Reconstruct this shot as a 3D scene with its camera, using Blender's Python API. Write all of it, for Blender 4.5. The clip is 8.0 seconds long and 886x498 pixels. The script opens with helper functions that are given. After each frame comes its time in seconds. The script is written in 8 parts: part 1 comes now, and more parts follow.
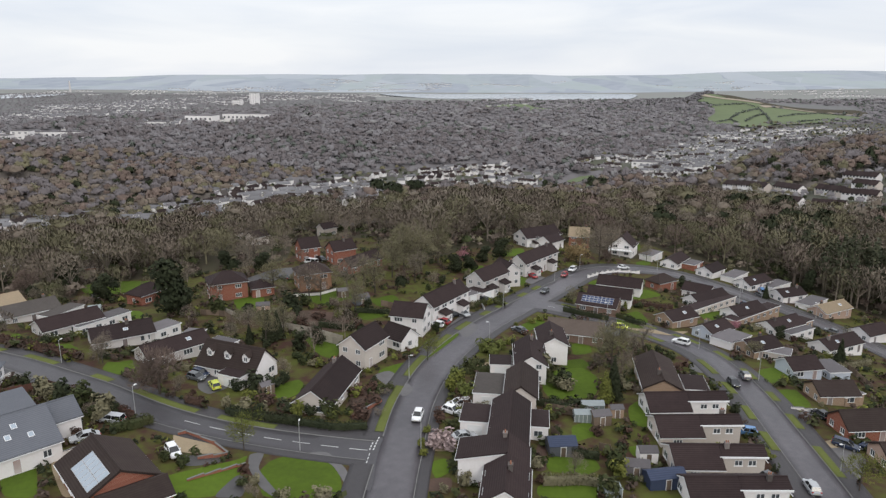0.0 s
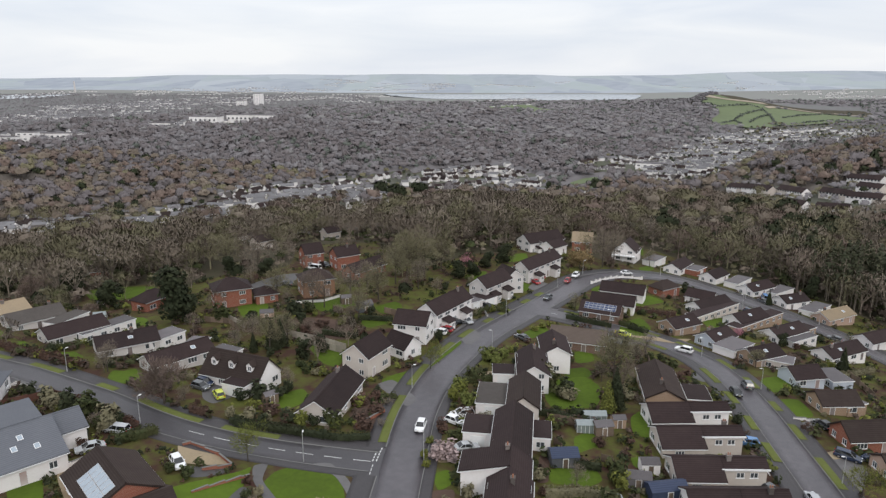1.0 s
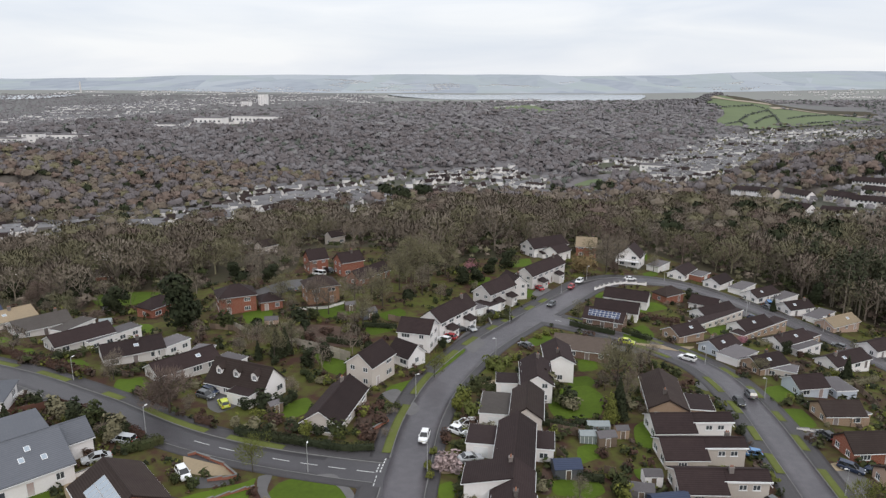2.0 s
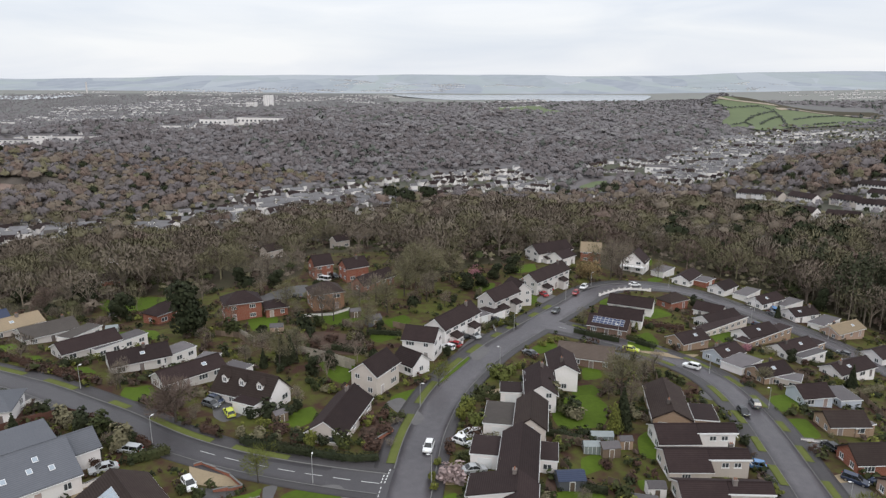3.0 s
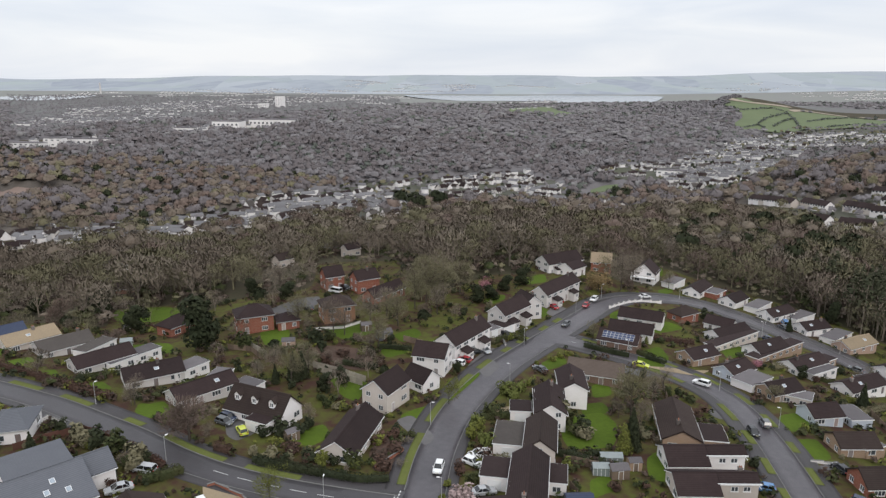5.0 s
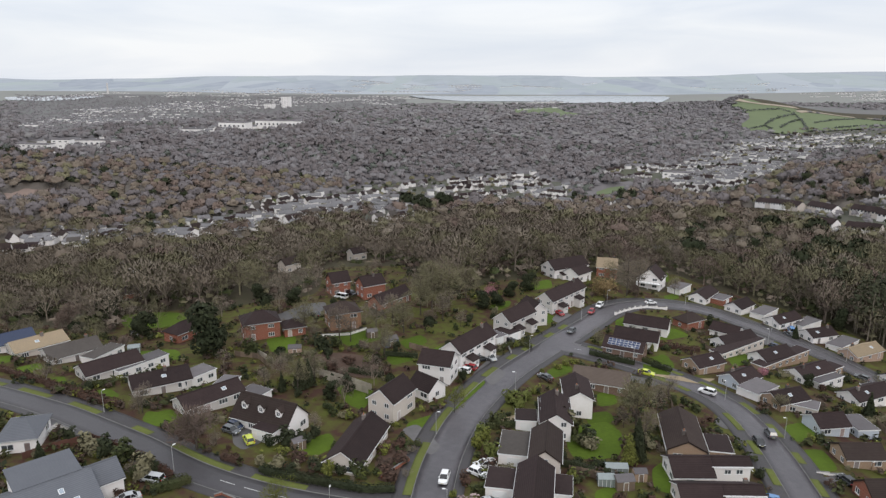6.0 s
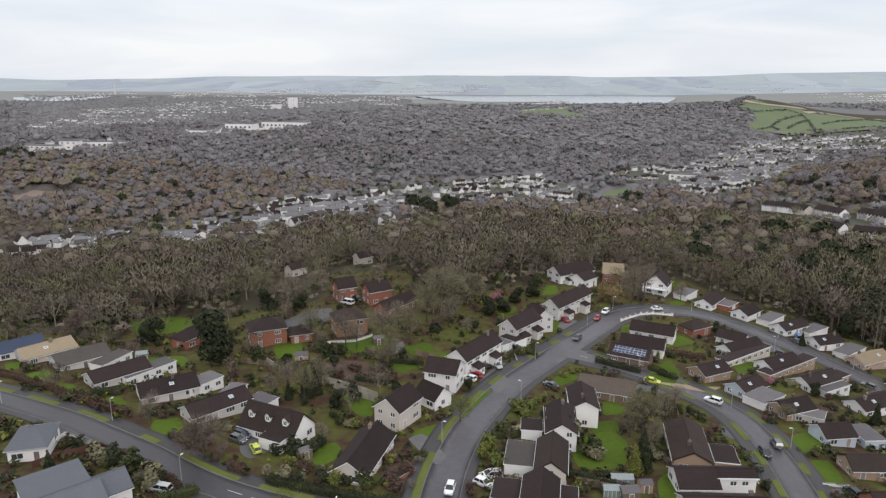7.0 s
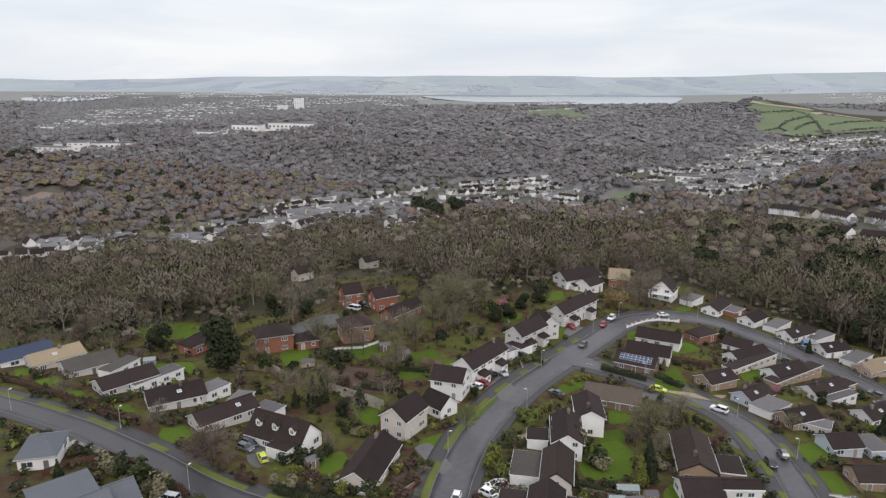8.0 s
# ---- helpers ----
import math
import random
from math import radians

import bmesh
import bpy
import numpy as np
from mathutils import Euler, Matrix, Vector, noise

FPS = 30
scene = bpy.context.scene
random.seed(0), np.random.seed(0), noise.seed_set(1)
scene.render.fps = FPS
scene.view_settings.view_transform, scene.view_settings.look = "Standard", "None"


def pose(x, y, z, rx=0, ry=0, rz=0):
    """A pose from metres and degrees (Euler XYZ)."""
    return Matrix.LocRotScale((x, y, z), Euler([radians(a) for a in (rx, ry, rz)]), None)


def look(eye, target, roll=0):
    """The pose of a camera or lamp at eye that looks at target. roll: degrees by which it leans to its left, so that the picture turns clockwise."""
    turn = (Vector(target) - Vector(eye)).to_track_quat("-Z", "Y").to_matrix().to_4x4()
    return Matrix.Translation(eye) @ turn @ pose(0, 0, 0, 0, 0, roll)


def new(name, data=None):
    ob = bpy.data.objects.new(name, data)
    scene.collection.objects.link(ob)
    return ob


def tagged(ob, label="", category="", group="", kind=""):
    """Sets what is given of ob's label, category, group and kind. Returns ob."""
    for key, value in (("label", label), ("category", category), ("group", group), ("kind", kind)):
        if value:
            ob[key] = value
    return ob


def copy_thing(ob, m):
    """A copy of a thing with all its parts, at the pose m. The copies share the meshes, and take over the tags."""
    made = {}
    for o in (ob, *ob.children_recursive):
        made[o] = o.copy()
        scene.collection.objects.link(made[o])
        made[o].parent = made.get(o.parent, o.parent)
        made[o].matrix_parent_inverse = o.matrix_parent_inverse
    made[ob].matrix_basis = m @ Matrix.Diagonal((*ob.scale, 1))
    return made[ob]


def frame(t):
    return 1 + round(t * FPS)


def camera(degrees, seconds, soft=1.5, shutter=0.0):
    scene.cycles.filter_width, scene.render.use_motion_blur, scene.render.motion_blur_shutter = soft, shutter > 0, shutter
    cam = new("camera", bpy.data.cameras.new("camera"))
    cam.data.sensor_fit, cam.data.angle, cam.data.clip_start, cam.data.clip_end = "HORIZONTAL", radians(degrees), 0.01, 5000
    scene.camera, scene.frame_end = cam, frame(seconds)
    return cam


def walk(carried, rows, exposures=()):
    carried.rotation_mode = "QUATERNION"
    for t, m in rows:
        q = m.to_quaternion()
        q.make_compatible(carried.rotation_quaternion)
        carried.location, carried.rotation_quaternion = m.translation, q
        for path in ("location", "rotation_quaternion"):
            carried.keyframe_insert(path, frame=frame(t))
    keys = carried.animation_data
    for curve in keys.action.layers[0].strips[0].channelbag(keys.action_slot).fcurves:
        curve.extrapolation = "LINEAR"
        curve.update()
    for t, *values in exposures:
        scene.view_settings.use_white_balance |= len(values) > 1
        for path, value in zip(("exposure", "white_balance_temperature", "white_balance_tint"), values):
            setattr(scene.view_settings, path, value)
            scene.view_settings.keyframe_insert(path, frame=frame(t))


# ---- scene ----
cam = camera(65.24, 8.0, 1.35)
PATH = [
    (0.0, 0.0, 0.0, 58.2, 75.731, -0.14, 0.036),
    (1.0, 0.1, -0.04, 60.29, 75.723, -0.135, 0.34),
    (2.0, 0.16, -0.07, 62.38, 75.715, -0.129, 0.695),
    (3.0, 0.18, -0.08, 64.49, 75.706, -0.124, 1.092),
    (4.0, 0.17, -0.08, 66.61, 75.698, -0.119, 1.523),
    (5.0, 0.12, -0.07, 68.74, 75.69, -0.114, 1.979),
    (6.0, 0.04, -0.04, 70.88, 75.682, -0.109, 2.453),
    (7.0, -0.08, 0.01, 73.04, 75.674, -0.103, 2.935),
    (8.0, -0.24, 0.06, 75.2, 75.666, -0.098, 3.417),
]
walk(cam, [(t, pose(x, y, z, rx, ry, rz)) for t, x, y, z, rx, ry, rz in PATH])

# ---- world, sun, exposure ----
scene.view_settings.exposure = 0.0
world = bpy.data.worlds.new("overcast_sky")
scene.world = world
world.use_nodes = True
wn, wl = world.node_tree.nodes, world.node_tree.links
wn.clear()
SUN_ELEV, SUN_AZ = 36.0, 158.0


def build_world():
    out = wn.new("ShaderNodeOutputWorld")
    sky = wn.new("ShaderNodeTexSky")
    sky.sky_type, sky.sun_disc = "NISHITA", False
    sky.sun_elevation, sky.sun_rotation = radians(SUN_ELEV), radians(SUN_AZ)
    clear = wn.new("ShaderNodeBackground")
    clear.inputs["Strength"].default_value = 0.12
    wl.new(sky.outputs["Color"], clear.inputs["Color"])
    coord = wn.new("ShaderNodeTexCoord")
    squash = wn.new("ShaderNodeMapping")
    squash.inputs["Scale"].default_value = (1.6, 1.6, 11.0)
    wl.new(coord.outputs["Generated"], squash.inputs["Vector"])
    big = wn.new("ShaderNodeTexNoise")
    big.inputs["Scale"].default_value, big.inputs["Detail"].default_value = 1.7, 6.0
    big.inputs["Roughness"].default_value, big.inputs["Distortion"].default_value = 0.5, 0.5
    wl.new(squash.outputs["Vector"], big.inputs["Vector"])
    ramp = wn.new("ShaderNodeValToRGB")
    ramp.color_ramp.elements[0].position, ramp.color_ramp.elements[0].color = 0.32, (0.76, 0.81, 0.90, 1)
    ramp.color_ramp.elements[1].position, ramp.color_ramp.elements[1].color = 0.66, (0.95, 0.965, 0.995, 1)
    wl.new(big.outputs["Fac"], ramp.inputs["Fac"])
    cloud = wn.new("ShaderNodeBackground")
    cloud.inputs["Strength"].default_value = 1.0
    wl.new(ramp.outputs["Color"], cloud.inputs["Color"])
    # an overcast sky is brighter overhead than along the horizon
    axes = wn.new("ShaderNodeSeparateXYZ")
    wl.new(coord.outputs["Generated"], axes.inputs["Vector"])
    lift = wn.new("ShaderNodeMapRange")
    lift.inputs["From Min"].default_value, lift.inputs["From Max"].default_value = 0.06, 0.9
    lift.inputs["To Min"].default_value, lift.inputs["To Max"].default_value = 1.0, 1.62
    wl.new(axes.outputs["Z"], lift.inputs["Value"])
    wl.new(lift.outputs[0], cloud.inputs["Strength"])
    mix = wn.new("ShaderNodeMixShader")
    mix.inputs["Fac"].default_value = 0.93
    wl.new(clear.outputs[0], mix.inputs[1])
    wl.new(cloud.outputs[0], mix.inputs[2])
    wl.new(mix.outputs[0], out.inputs["Surface"])


build_world()
sun_data = bpy.data.lights.new("sun", "SUN")
sun_data.energy, sun_data.angle, sun_data.color = 0.9, radians(18), (1.0, 0.94, 0.86)
sun = new("sun", sun_data)
sun.matrix_world = look((90, -223, 175), (0, 0, 0))

# ---- materials ----


def mat(name, base, second=None, rough=0.8, fine=6.0, coarse=0.15, amount=0.6, bump=0.0, bump_scale=20.0,
        metal=0.0, spec=0.2, vary=0.0, stripes=0.0, island=0.0, coord="Object", reach=0.2):
    """A surface with variation at two scales, relief, and a tone that differs from piece to piece."""
    m = bpy.data.materials.new(name)
    m.use_nodes = True
    n, l = m.node_tree.nodes, m.node_tree.links
    b = n["Principled BSDF"]
    b.inputs["Roughness"].default_value, b.inputs["Metallic"].default_value = rough, metal
    b.inputs["Specular IOR Level"].default_value = spec
    second = second or tuple(c * 0.6 for c in base)
    tc = n.new("ShaderNodeTexCoord")
    if coord == "World":
        src = n.new("ShaderNodeNewGeometry").outputs["Position"]
    else:
        src = tc.outputs[coord]
    n1, n2 = n.new("ShaderNodeTexNoise"), n.new("ShaderNodeTexNoise")
    n1.inputs["Scale"].default_value, n1.inputs["Detail"].default_value = fine, 5.0
    n2.inputs["Scale"].default_value, n2.inputs["Detail"].default_value = coarse, 4.0
    l.new(src, n1.inputs["Vector"]), l.new(src, n2.inputs["Vector"])
    add = n.new("ShaderNodeMath")
    add.operation = "MULTIPLY_ADD"
    l.new(n1.outputs["Fac"], add.inputs[0])
    add.inputs[1].default_value = 0.5
    half = n.new("ShaderNodeMath")
    half.operation = "MULTIPLY"
    half.inputs[1].default_value = 0.5
    l.new(n2.outputs["Fac"], half.inputs[0])
    l.new(half.outputs[0], add.inputs[2])
    rng = n.new("ShaderNodeMapRange")
    rng.inputs["From Min"].default_value, rng.inputs["From Max"].default_value = 0.5 - reach, 0.5 + reach
    rng.inputs["To Max"].default_value = amount
    l.new(add.outputs[0], rng.inputs["Value"])
    mix = n.new("ShaderNodeMix")
    mix.data_type = "RGBA"
    mix.inputs["A"].default_value, mix.inputs["B"].default_value = (*base, 1), (*second, 1)
    l.new(rng.outputs[0], mix.inputs["Factor"])
    col = mix.outputs["Result"]
    if vary or island:
        hsv = n.new("ShaderNodeHueSaturation")
        pick = n.new("ShaderNodeObjectInfo").outputs["Random"] if vary else n.new("ShaderNodeNewGeometry").outputs["Random Per Island"]
        r2 = n.new("ShaderNodeMapRange")
        k = vary or island
        r2.inputs["To Min"].default_value, r2.inputs["To Max"].default_value = 1 - k, 1 + k
        l.new(pick, r2.inputs["Value"])
        l.new(r2.outputs[0], hsv.inputs["Value"])
        l.new(col, hsv.inputs["Color"])
        col = hsv.outputs["Color"]
    height = n1.outputs["Fac"]
    if stripes:
        wave = n.new("ShaderNodeTexWave")
        wave.bands_direction = "Y"
        wave.inputs["Scale"].default_value, wave.inputs["Distortion"].default_value = stripes, 0.4
        l.new(tc.outputs["Object"], wave.inputs["Vector"])
        dark = n.new("ShaderNodeMix")
        dark.data_type, dark.blend_type = "RGBA", "MULTIPLY"
        r3 = n.new("ShaderNodeMapRange")
        r3.inputs["To Min"].default_value, r3.inputs["To Max"].default_value = 0.84, 1.06
        l.new(wave.outputs["Fac"], r3.inputs["Value"])
        dark.inputs["Factor"].default_value = 1.0
        l.new(col, dark.inputs["A"]), l.new(r3.outputs[0], dark.inputs["B"])
        col = dark.outputs["Result"]
        height = wave.outputs["Fac"]
    l.new(col, b.inputs["Base Color"])
    if bump:
        bp = n.new("ShaderNodeBump")
        bp.inputs["Strength"].default_value, bp.inputs["Distance"].default_value = bump, 0.05
        if not stripes:
            n3 = n.new("ShaderNodeTexNoise")
            n3.inputs["Scale"].default_value = bump_scale
            l.new(src, n3.inputs["Vector"])
            height = n3.outputs["Fac"]
        l.new(height, bp.inputs["Height"])
        l.new(bp.outputs[0], b.inputs["Normal"])
    return m


def brick_mat(name, a, b2, mortar):
    m = mat(name, a, b2)
    n, l = m.node_tree.nodes, m.node_tree.links
    br = n.new("ShaderNodeTexBrick")
    for key, c in (("Color1", a), ("Color2", b2), ("Mortar", mortar)):
        br.inputs[key].default_value = (*c, 1)
    br.inputs["Scale"].default_value, br.inputs["Mortar Size"].default_value = 1.0, 0.012
    br.inputs["Brick Width"].default_value, br.inputs["Row Height"].default_value = 0.23, 0.075
    mp = n.new("ShaderNodeMapping")
    mp.inputs["Rotation"].default_value = (radians(90), 0, radians(45))
    l.new(n["Texture Coordinate"].outputs["Object"], mp.inputs["Vector"])
    l.new(mp.outputs[0], br.inputs["Vector"])
    mx = n.new("ShaderNodeMix")
    mx.data_type = "RGBA"
    mx.inputs["Factor"].default_value = 0.5
    old = n["Principled BSDF"].inputs["Base Color"].links[0].from_socket
    l.new(br.outputs["Color"], mx.inputs["A"]), l.new(old, mx.inputs["B"])
    l.new(mx.outputs["Result"], n["Principled BSDF"].inputs["Base Color"])
    return m


WALL = {
    "white": mat("white_render", (0.83, 0.8, 0.79), (0.68, 0.64, 0.61), 0.85, 3.0, 0.4, 0.5, vary=0.06, bump=0.3),
    "cream": mat("cream_render", (0.58, 0.52, 0.47), (0.46, 0.41, 0.37), 0.88, 3.0, 0.4, 0.5, vary=0.08, bump=0.3),
    "pale": mat("pale_grey_render", (0.6, 0.57, 0.55), (0.46, 0.43, 0.41), 0.88, 3.0, 0.4, 0.5, vary=0.07, bump=0.3),
    "paleblue": mat("pale_blue_render", (0.5, 0.54, 0.6), (0.4, 0.43, 0.48), 0.85, 3.0, 0.4, 0.5, bump=0.3),
    "redbrick": brick_mat("red_brick", (0.3, 0.095, 0.058), (0.22, 0.072, 0.047), (0.32, 0.24, 0.19)),
    "orangebrick": brick_mat("orange_brick", (0.36, 0.19, 0.11), (0.29, 0.14, 0.085), (0.35, 0.28, 0.2)),
    "tanbrick": brick_mat("tan_brick", (0.36, 0.24, 0.16), (0.28, 0.19, 0.13), (0.38, 0.33, 0.27)),
    "brownbrick": brick_mat("brown_brick", (0.2, 0.12, 0.09), (0.15, 0.09, 0.07), (0.28, 0.23, 0.19)),
    "pinkbrick": brick_mat("pink_brick", (0.46, 0.31, 0.24), (0.38, 0.26, 0.2), (0.42, 0.36, 0.3)),
}
ROOF = {
    "dark": mat("dark_concrete_tiles", (0.0235, 0.0145, 0.0148), (0.047, 0.032, 0.029), 0.85, 1.5, 0.3, 0.55, 0.5, vary=0.22, stripes=0.95),
    "brown": mat("brown_concrete_tiles", (0.032, 0.021, 0.019), (0.056, 0.043, 0.035), 0.85, 1.5, 0.3, 0.55, 0.5, vary=0.18, stripes=0.95),
    "grey": mat("weathered_grey_tiles", (0.07, 0.06, 0.055), (0.11, 0.098, 0.087), 0.82, 1.5, 0.3, 0.6, 0.5, vary=0.15, stripes=0.95),
    "slate": mat("grey_slates", (0.1, 0.105, 0.12), (0.14, 0.145, 0.16), 0.6, 2.0, 0.3, 0.5, 0.4, vary=0.1, stripes=0.95),
    "buff": mat("weathered_buff_tiles", (0.105, 0.08, 0.066), (0.14, 0.112, 0.094), 0.85, 1.5, 0.3, 0.6, 0.5, vary=0.1, stripes=0.95),
    "tan": mat("sandy_tiles", (0.30, 0.23, 0.15), (0.22, 0.18, 0.13), 0.85, 1.5, 0.3, 0.6, 0.5, vary=0.12, stripes=0.95),
    "navy": mat("blue_slates", (0.035, 0.047, 0.085), (0.06, 0.07, 0.11), 0.6, 2.0, 0.3, 0.5, 0.4, stripes=0.95),
}
M_FELT = mat("mineral_felt_roof", (0.135, 0.124, 0.128), (0.085, 0.078, 0.08), 0.9, 3.0, 0.4, 0.7, vary=0.25)
M_WHITE = mat("white_plastic", (0.8, 0.8, 0.8), (0.65, 0.65, 0.63), 0.45, 3.0, 0.5, 0.4)
M_GLASS = mat("window_glass", (0.035, 0.042, 0.05), (0.1, 0.11, 0.12), 0.06, 0.8, 0.3, 0.7, spec=0.6)
M_DOOR = mat("painted_door", (0.5, 0.5, 0.5), (0.2, 0.12, 0.1), 0.5, 0.2, 0.1, 0.9, vary=0.5)
M_CHIMNEY = mat("weathered_chimney", (0.12, 0.1, 0.09), (0.2, 0.18, 0.17), 0.9, 2.0, 0.5, 0.7, vary=0.4)
M_POT = mat("clay_pot", (0.35, 0.16, 0.1), rough=0.85)
M_PANEL = mat("solar_cells", (0.02, 0.035, 0.09), (0.04, 0.06, 0.13), 0.12, 2.0, 0.4, 0.5, spec=0.6)
M_PANEL_PALE = mat("glazed_roof_sheet", (0.32, 0.37, 0.42), (0.25, 0.29, 0.33), 0.15, 2.0, 0.4, 0.6, spec=0.6)
M_STEEL = mat("galvanised_steel", (0.5, 0.5, 0.5), (0.4, 0.4, 0.4), 0.5, 4.0, 0.6, 0.5, metal=0.4)
M_ROAD = mat("damp_asphalt", (0.082, 0.073, 0.08), (0.038, 0.034, 0.039), 0.42, 0.7, 0.06, 0.8, 0.25, 30.0, spec=0.55, coord="World", reach=0.13)
M_ROAD_DARK = mat("wet_dark_asphalt", (0.05, 0.045, 0.049), (0.028, 0.025, 0.028), 0.5, 0.7, 0.06, 0.8, 0.25, 30.0, spec=0.55, coord="World")
M_PAVE = mat("damp_footway", (0.05, 0.045, 0.047), (0.033, 0.03, 0.031), 0.6, 1.2, 0.1, 0.8, 0.25, 30.0, spec=0.4, coord="World")
M_KERB = mat("concrete_kerb", (0.2, 0.195, 0.19), (0.12, 0.12, 0.11), 0.8, 1.0, 0.2, 0.7, coord="World")
M_PAINT = mat("road_paint", (0.72, 0.72, 0.7), (0.4, 0.4, 0.4), 0.6, 3.0, 0.5, 0.8, coord="World")
M_LAWN = mat("lawn_grass", (0.084, 0.13, 0.015), (0.052, 0.076, 0.013), 0.95, 1.2, 0.12, 0.8, 0.4, 8.0, spec=0.1, vary=0.16, coord="World")
M_VERGE = mat("verge_grass", (0.125, 0.145, 0.04), (0.085, 0.09, 0.033), 0.95, 1.0, 0.15, 0.8, 0.4, 8.0, spec=0.1, coord="World")
M_DRIVE = mat("damp_driveway", (0.1, 0.095, 0.095), (0.06, 0.056, 0.055), 0.6, 1.0, 0.15, 0.8, spec=0.4, vary=0.3, coord="World")
M_GRAVEL = mat("sandy_gravel", (0.33, 0.26, 0.17), (0.2, 0.16, 0.11), 0.95, 3.0, 0.3, 0.7, 0.3, 20.0, coord="World")
M_EARTH = mat("reddish_bed_earth", (0.1, 0.062, 0.048), (0.055, 0.042, 0.032), 0.95, 2.0, 0.3, 0.7, 0.4, 10.0, coord="World")
M_TIMBER = mat("weathered_timber", (0.2, 0.15, 0.11), (0.11, 0.08, 0.065), 0.85, 2.0, 0.4, 0.7, vary=0.35)
M_PALE_TIMBER = mat("pale_fence_boards", (0.42, 0.38, 0.32), (0.28, 0.25, 0.21), 0.85, 2.0, 0.4, 0.7, vary=0.2)
M_GREENHOUSE = mat("greenhouse_glass", (0.24, 0.27, 0.27), (0.13, 0.15, 0.15), 0.1, 2.0, 0.4, 0.5, spec=0.6)
M_BARK = mat("bark", (0.085, 0.07, 0.057), (0.05, 0.043, 0.035), 0.95, 3.0, 0.5, 0.7, coord="World")


def leaf_mat(name, a, b2, island=0.35, coarse=0.12, reach=0.11):
    return mat(name, a, b2, 0.9, 1.2, coarse, 0.9, spec=0.15, island=island, coord="World", reach=reach)


M_TWIG = leaf_mat("bare_twigs", (0.2, 0.163, 0.128), (0.115, 0.092, 0.073), 0.1)
M_TWIG_RED = leaf_mat("reddish_twigs", (0.19, 0.142, 0.118), (0.11, 0.082, 0.068), 0.12)
M_TWIG_PALE = leaf_mat("pale_bare_twigs", (0.23, 0.192, 0.15), (0.14, 0.117, 0.092), 0.12)
M_TWIG_OLIVE = leaf_mat("ivy_clad_olive_twigs", (0.19, 0.172, 0.105), (0.115, 0.104, 0.065), 0.12)
M_EVER = leaf_mat("dark_evergreen", (0.023, 0.029, 0.015), (0.038, 0.043, 0.022), 0.25)
M_PINE = leaf_mat("pine_needles", (0.045, 0.052, 0.03), (0.07, 0.07, 0.042), 0.25)
M_STEM = leaf_mat("pale_pine_bark", (0.23, 0.195, 0.155), (0.15, 0.127, 0.1), 0.2)
# far woods: aerial haze is mixed into these paler, greyer colours
M_FAR_TWIG = leaf_mat("hazy_grey_woodland", (0.206, 0.192, 0.196), (0.16, 0.149, 0.153), 0.05, 0.06, 0.17)
M_FAR_PALE = leaf_mat("haze_paled_woodland", (0.238, 0.228, 0.224), (0.185, 0.177, 0.175), 0.05, 0.06, 0.17)
M_FAR_GREEN = leaf_mat("hazy_green_woodland", (0.14, 0.152, 0.13), (0.095, 0.104, 0.093), 0.05, 0.06, 0.17)
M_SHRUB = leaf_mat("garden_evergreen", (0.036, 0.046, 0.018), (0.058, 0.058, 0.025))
# reddish twigs with the same haze put into the colour
M_FAR_RED = leaf_mat("hazy_reddish_woodland", (0.168, 0.149, 0.149), (0.122, 0.107, 0.109), 0.05, 0.06, 0.17)
M_STEMS = leaf_mat("dark_bare_garden_stems", (0.085, 0.062, 0.048), (0.05, 0.036, 0.029))
M_GOLD = leaf_mat("golden_foliage", (0.14, 0.145, 0.034), (0.085, 0.095, 0.026))
M_RUST = leaf_mat("rusty_winter_hedge", (0.085, 0.05, 0.037), (0.048, 0.032, 0.025))
M_PINK = leaf_mat("pink_blossom", (0.36, 0.16, 0.19), (0.22, 0.1, 0.12))
M_BLOSSOM = leaf_mat("pale_blossom", (0.4, 0.31, 0.3), (0.24, 0.18, 0.17))
M_TAN = leaf_mat("tawny_dry_foliage", (0.24, 0.17, 0.085), (0.15, 0.11, 0.06))

# ---- lie of the land ----
# heights along rows of growing distance, in columns that fan out from the estate
DIST = (60, 120, 180, 250, 330, 430, 560, 720, 920, 1170, 1500, 2000, 2900, 3700, 4900)
FAN = (-0.8, -0.5, -0.25, 0.0, 0.25, 0.5, 0.8)
HEIGHT = np.array([
    (2.1, 1.2, 0.6, -0.4, -2.2, -3.8, -5.5),
    (2.4, 1.2, -1.2, -1.8, -4.1, -5.6, -9.1),
    (-3.5, -4.4, -2.4, -4.3, -8.3, -11.9, -21.3),
    (-20.8, -14.9, -5.6, -5.5, -10.5, -17.4, -27.8),
    (-36.0, -29.0, -20.4, -13.7, -15.1, -21.4, -23.0),
    (-44.3, -41.1, -33.5, -26.9, -27.5, -26.2, -14.6),
    (-38.7, -52.1, -43.6, -43.2, -43.8, -24.2, -1.4),
    (-21.0, -34.5, -48.6, -61.9, -60.8, -26.6, 4.4),
    (-16.0, -22.0, -33.0, -53.0, -58.0, -40.0, -22.2),
    (-25.0, -23.0, -20.0, -36.0, -56.0, -55.0, -52.3),
    (-35.0, -35.0, -32.0, -16.0, -36.0, -52.0, -50.0),
    (-40.0, -39.0, -37.0, -44.0, -30.0, -40.0, -44.0),
    (-40.0, -44.0, -44.0, -46.0, -46.0, -38.0, -26.0),
    (-32.0, -34.0, -42.0, -45.0, -42.0, -26.0, -8.0),
    (17.8, 23.3, 43.1, 47.9, 46.5, 72.2, 85.1),
])


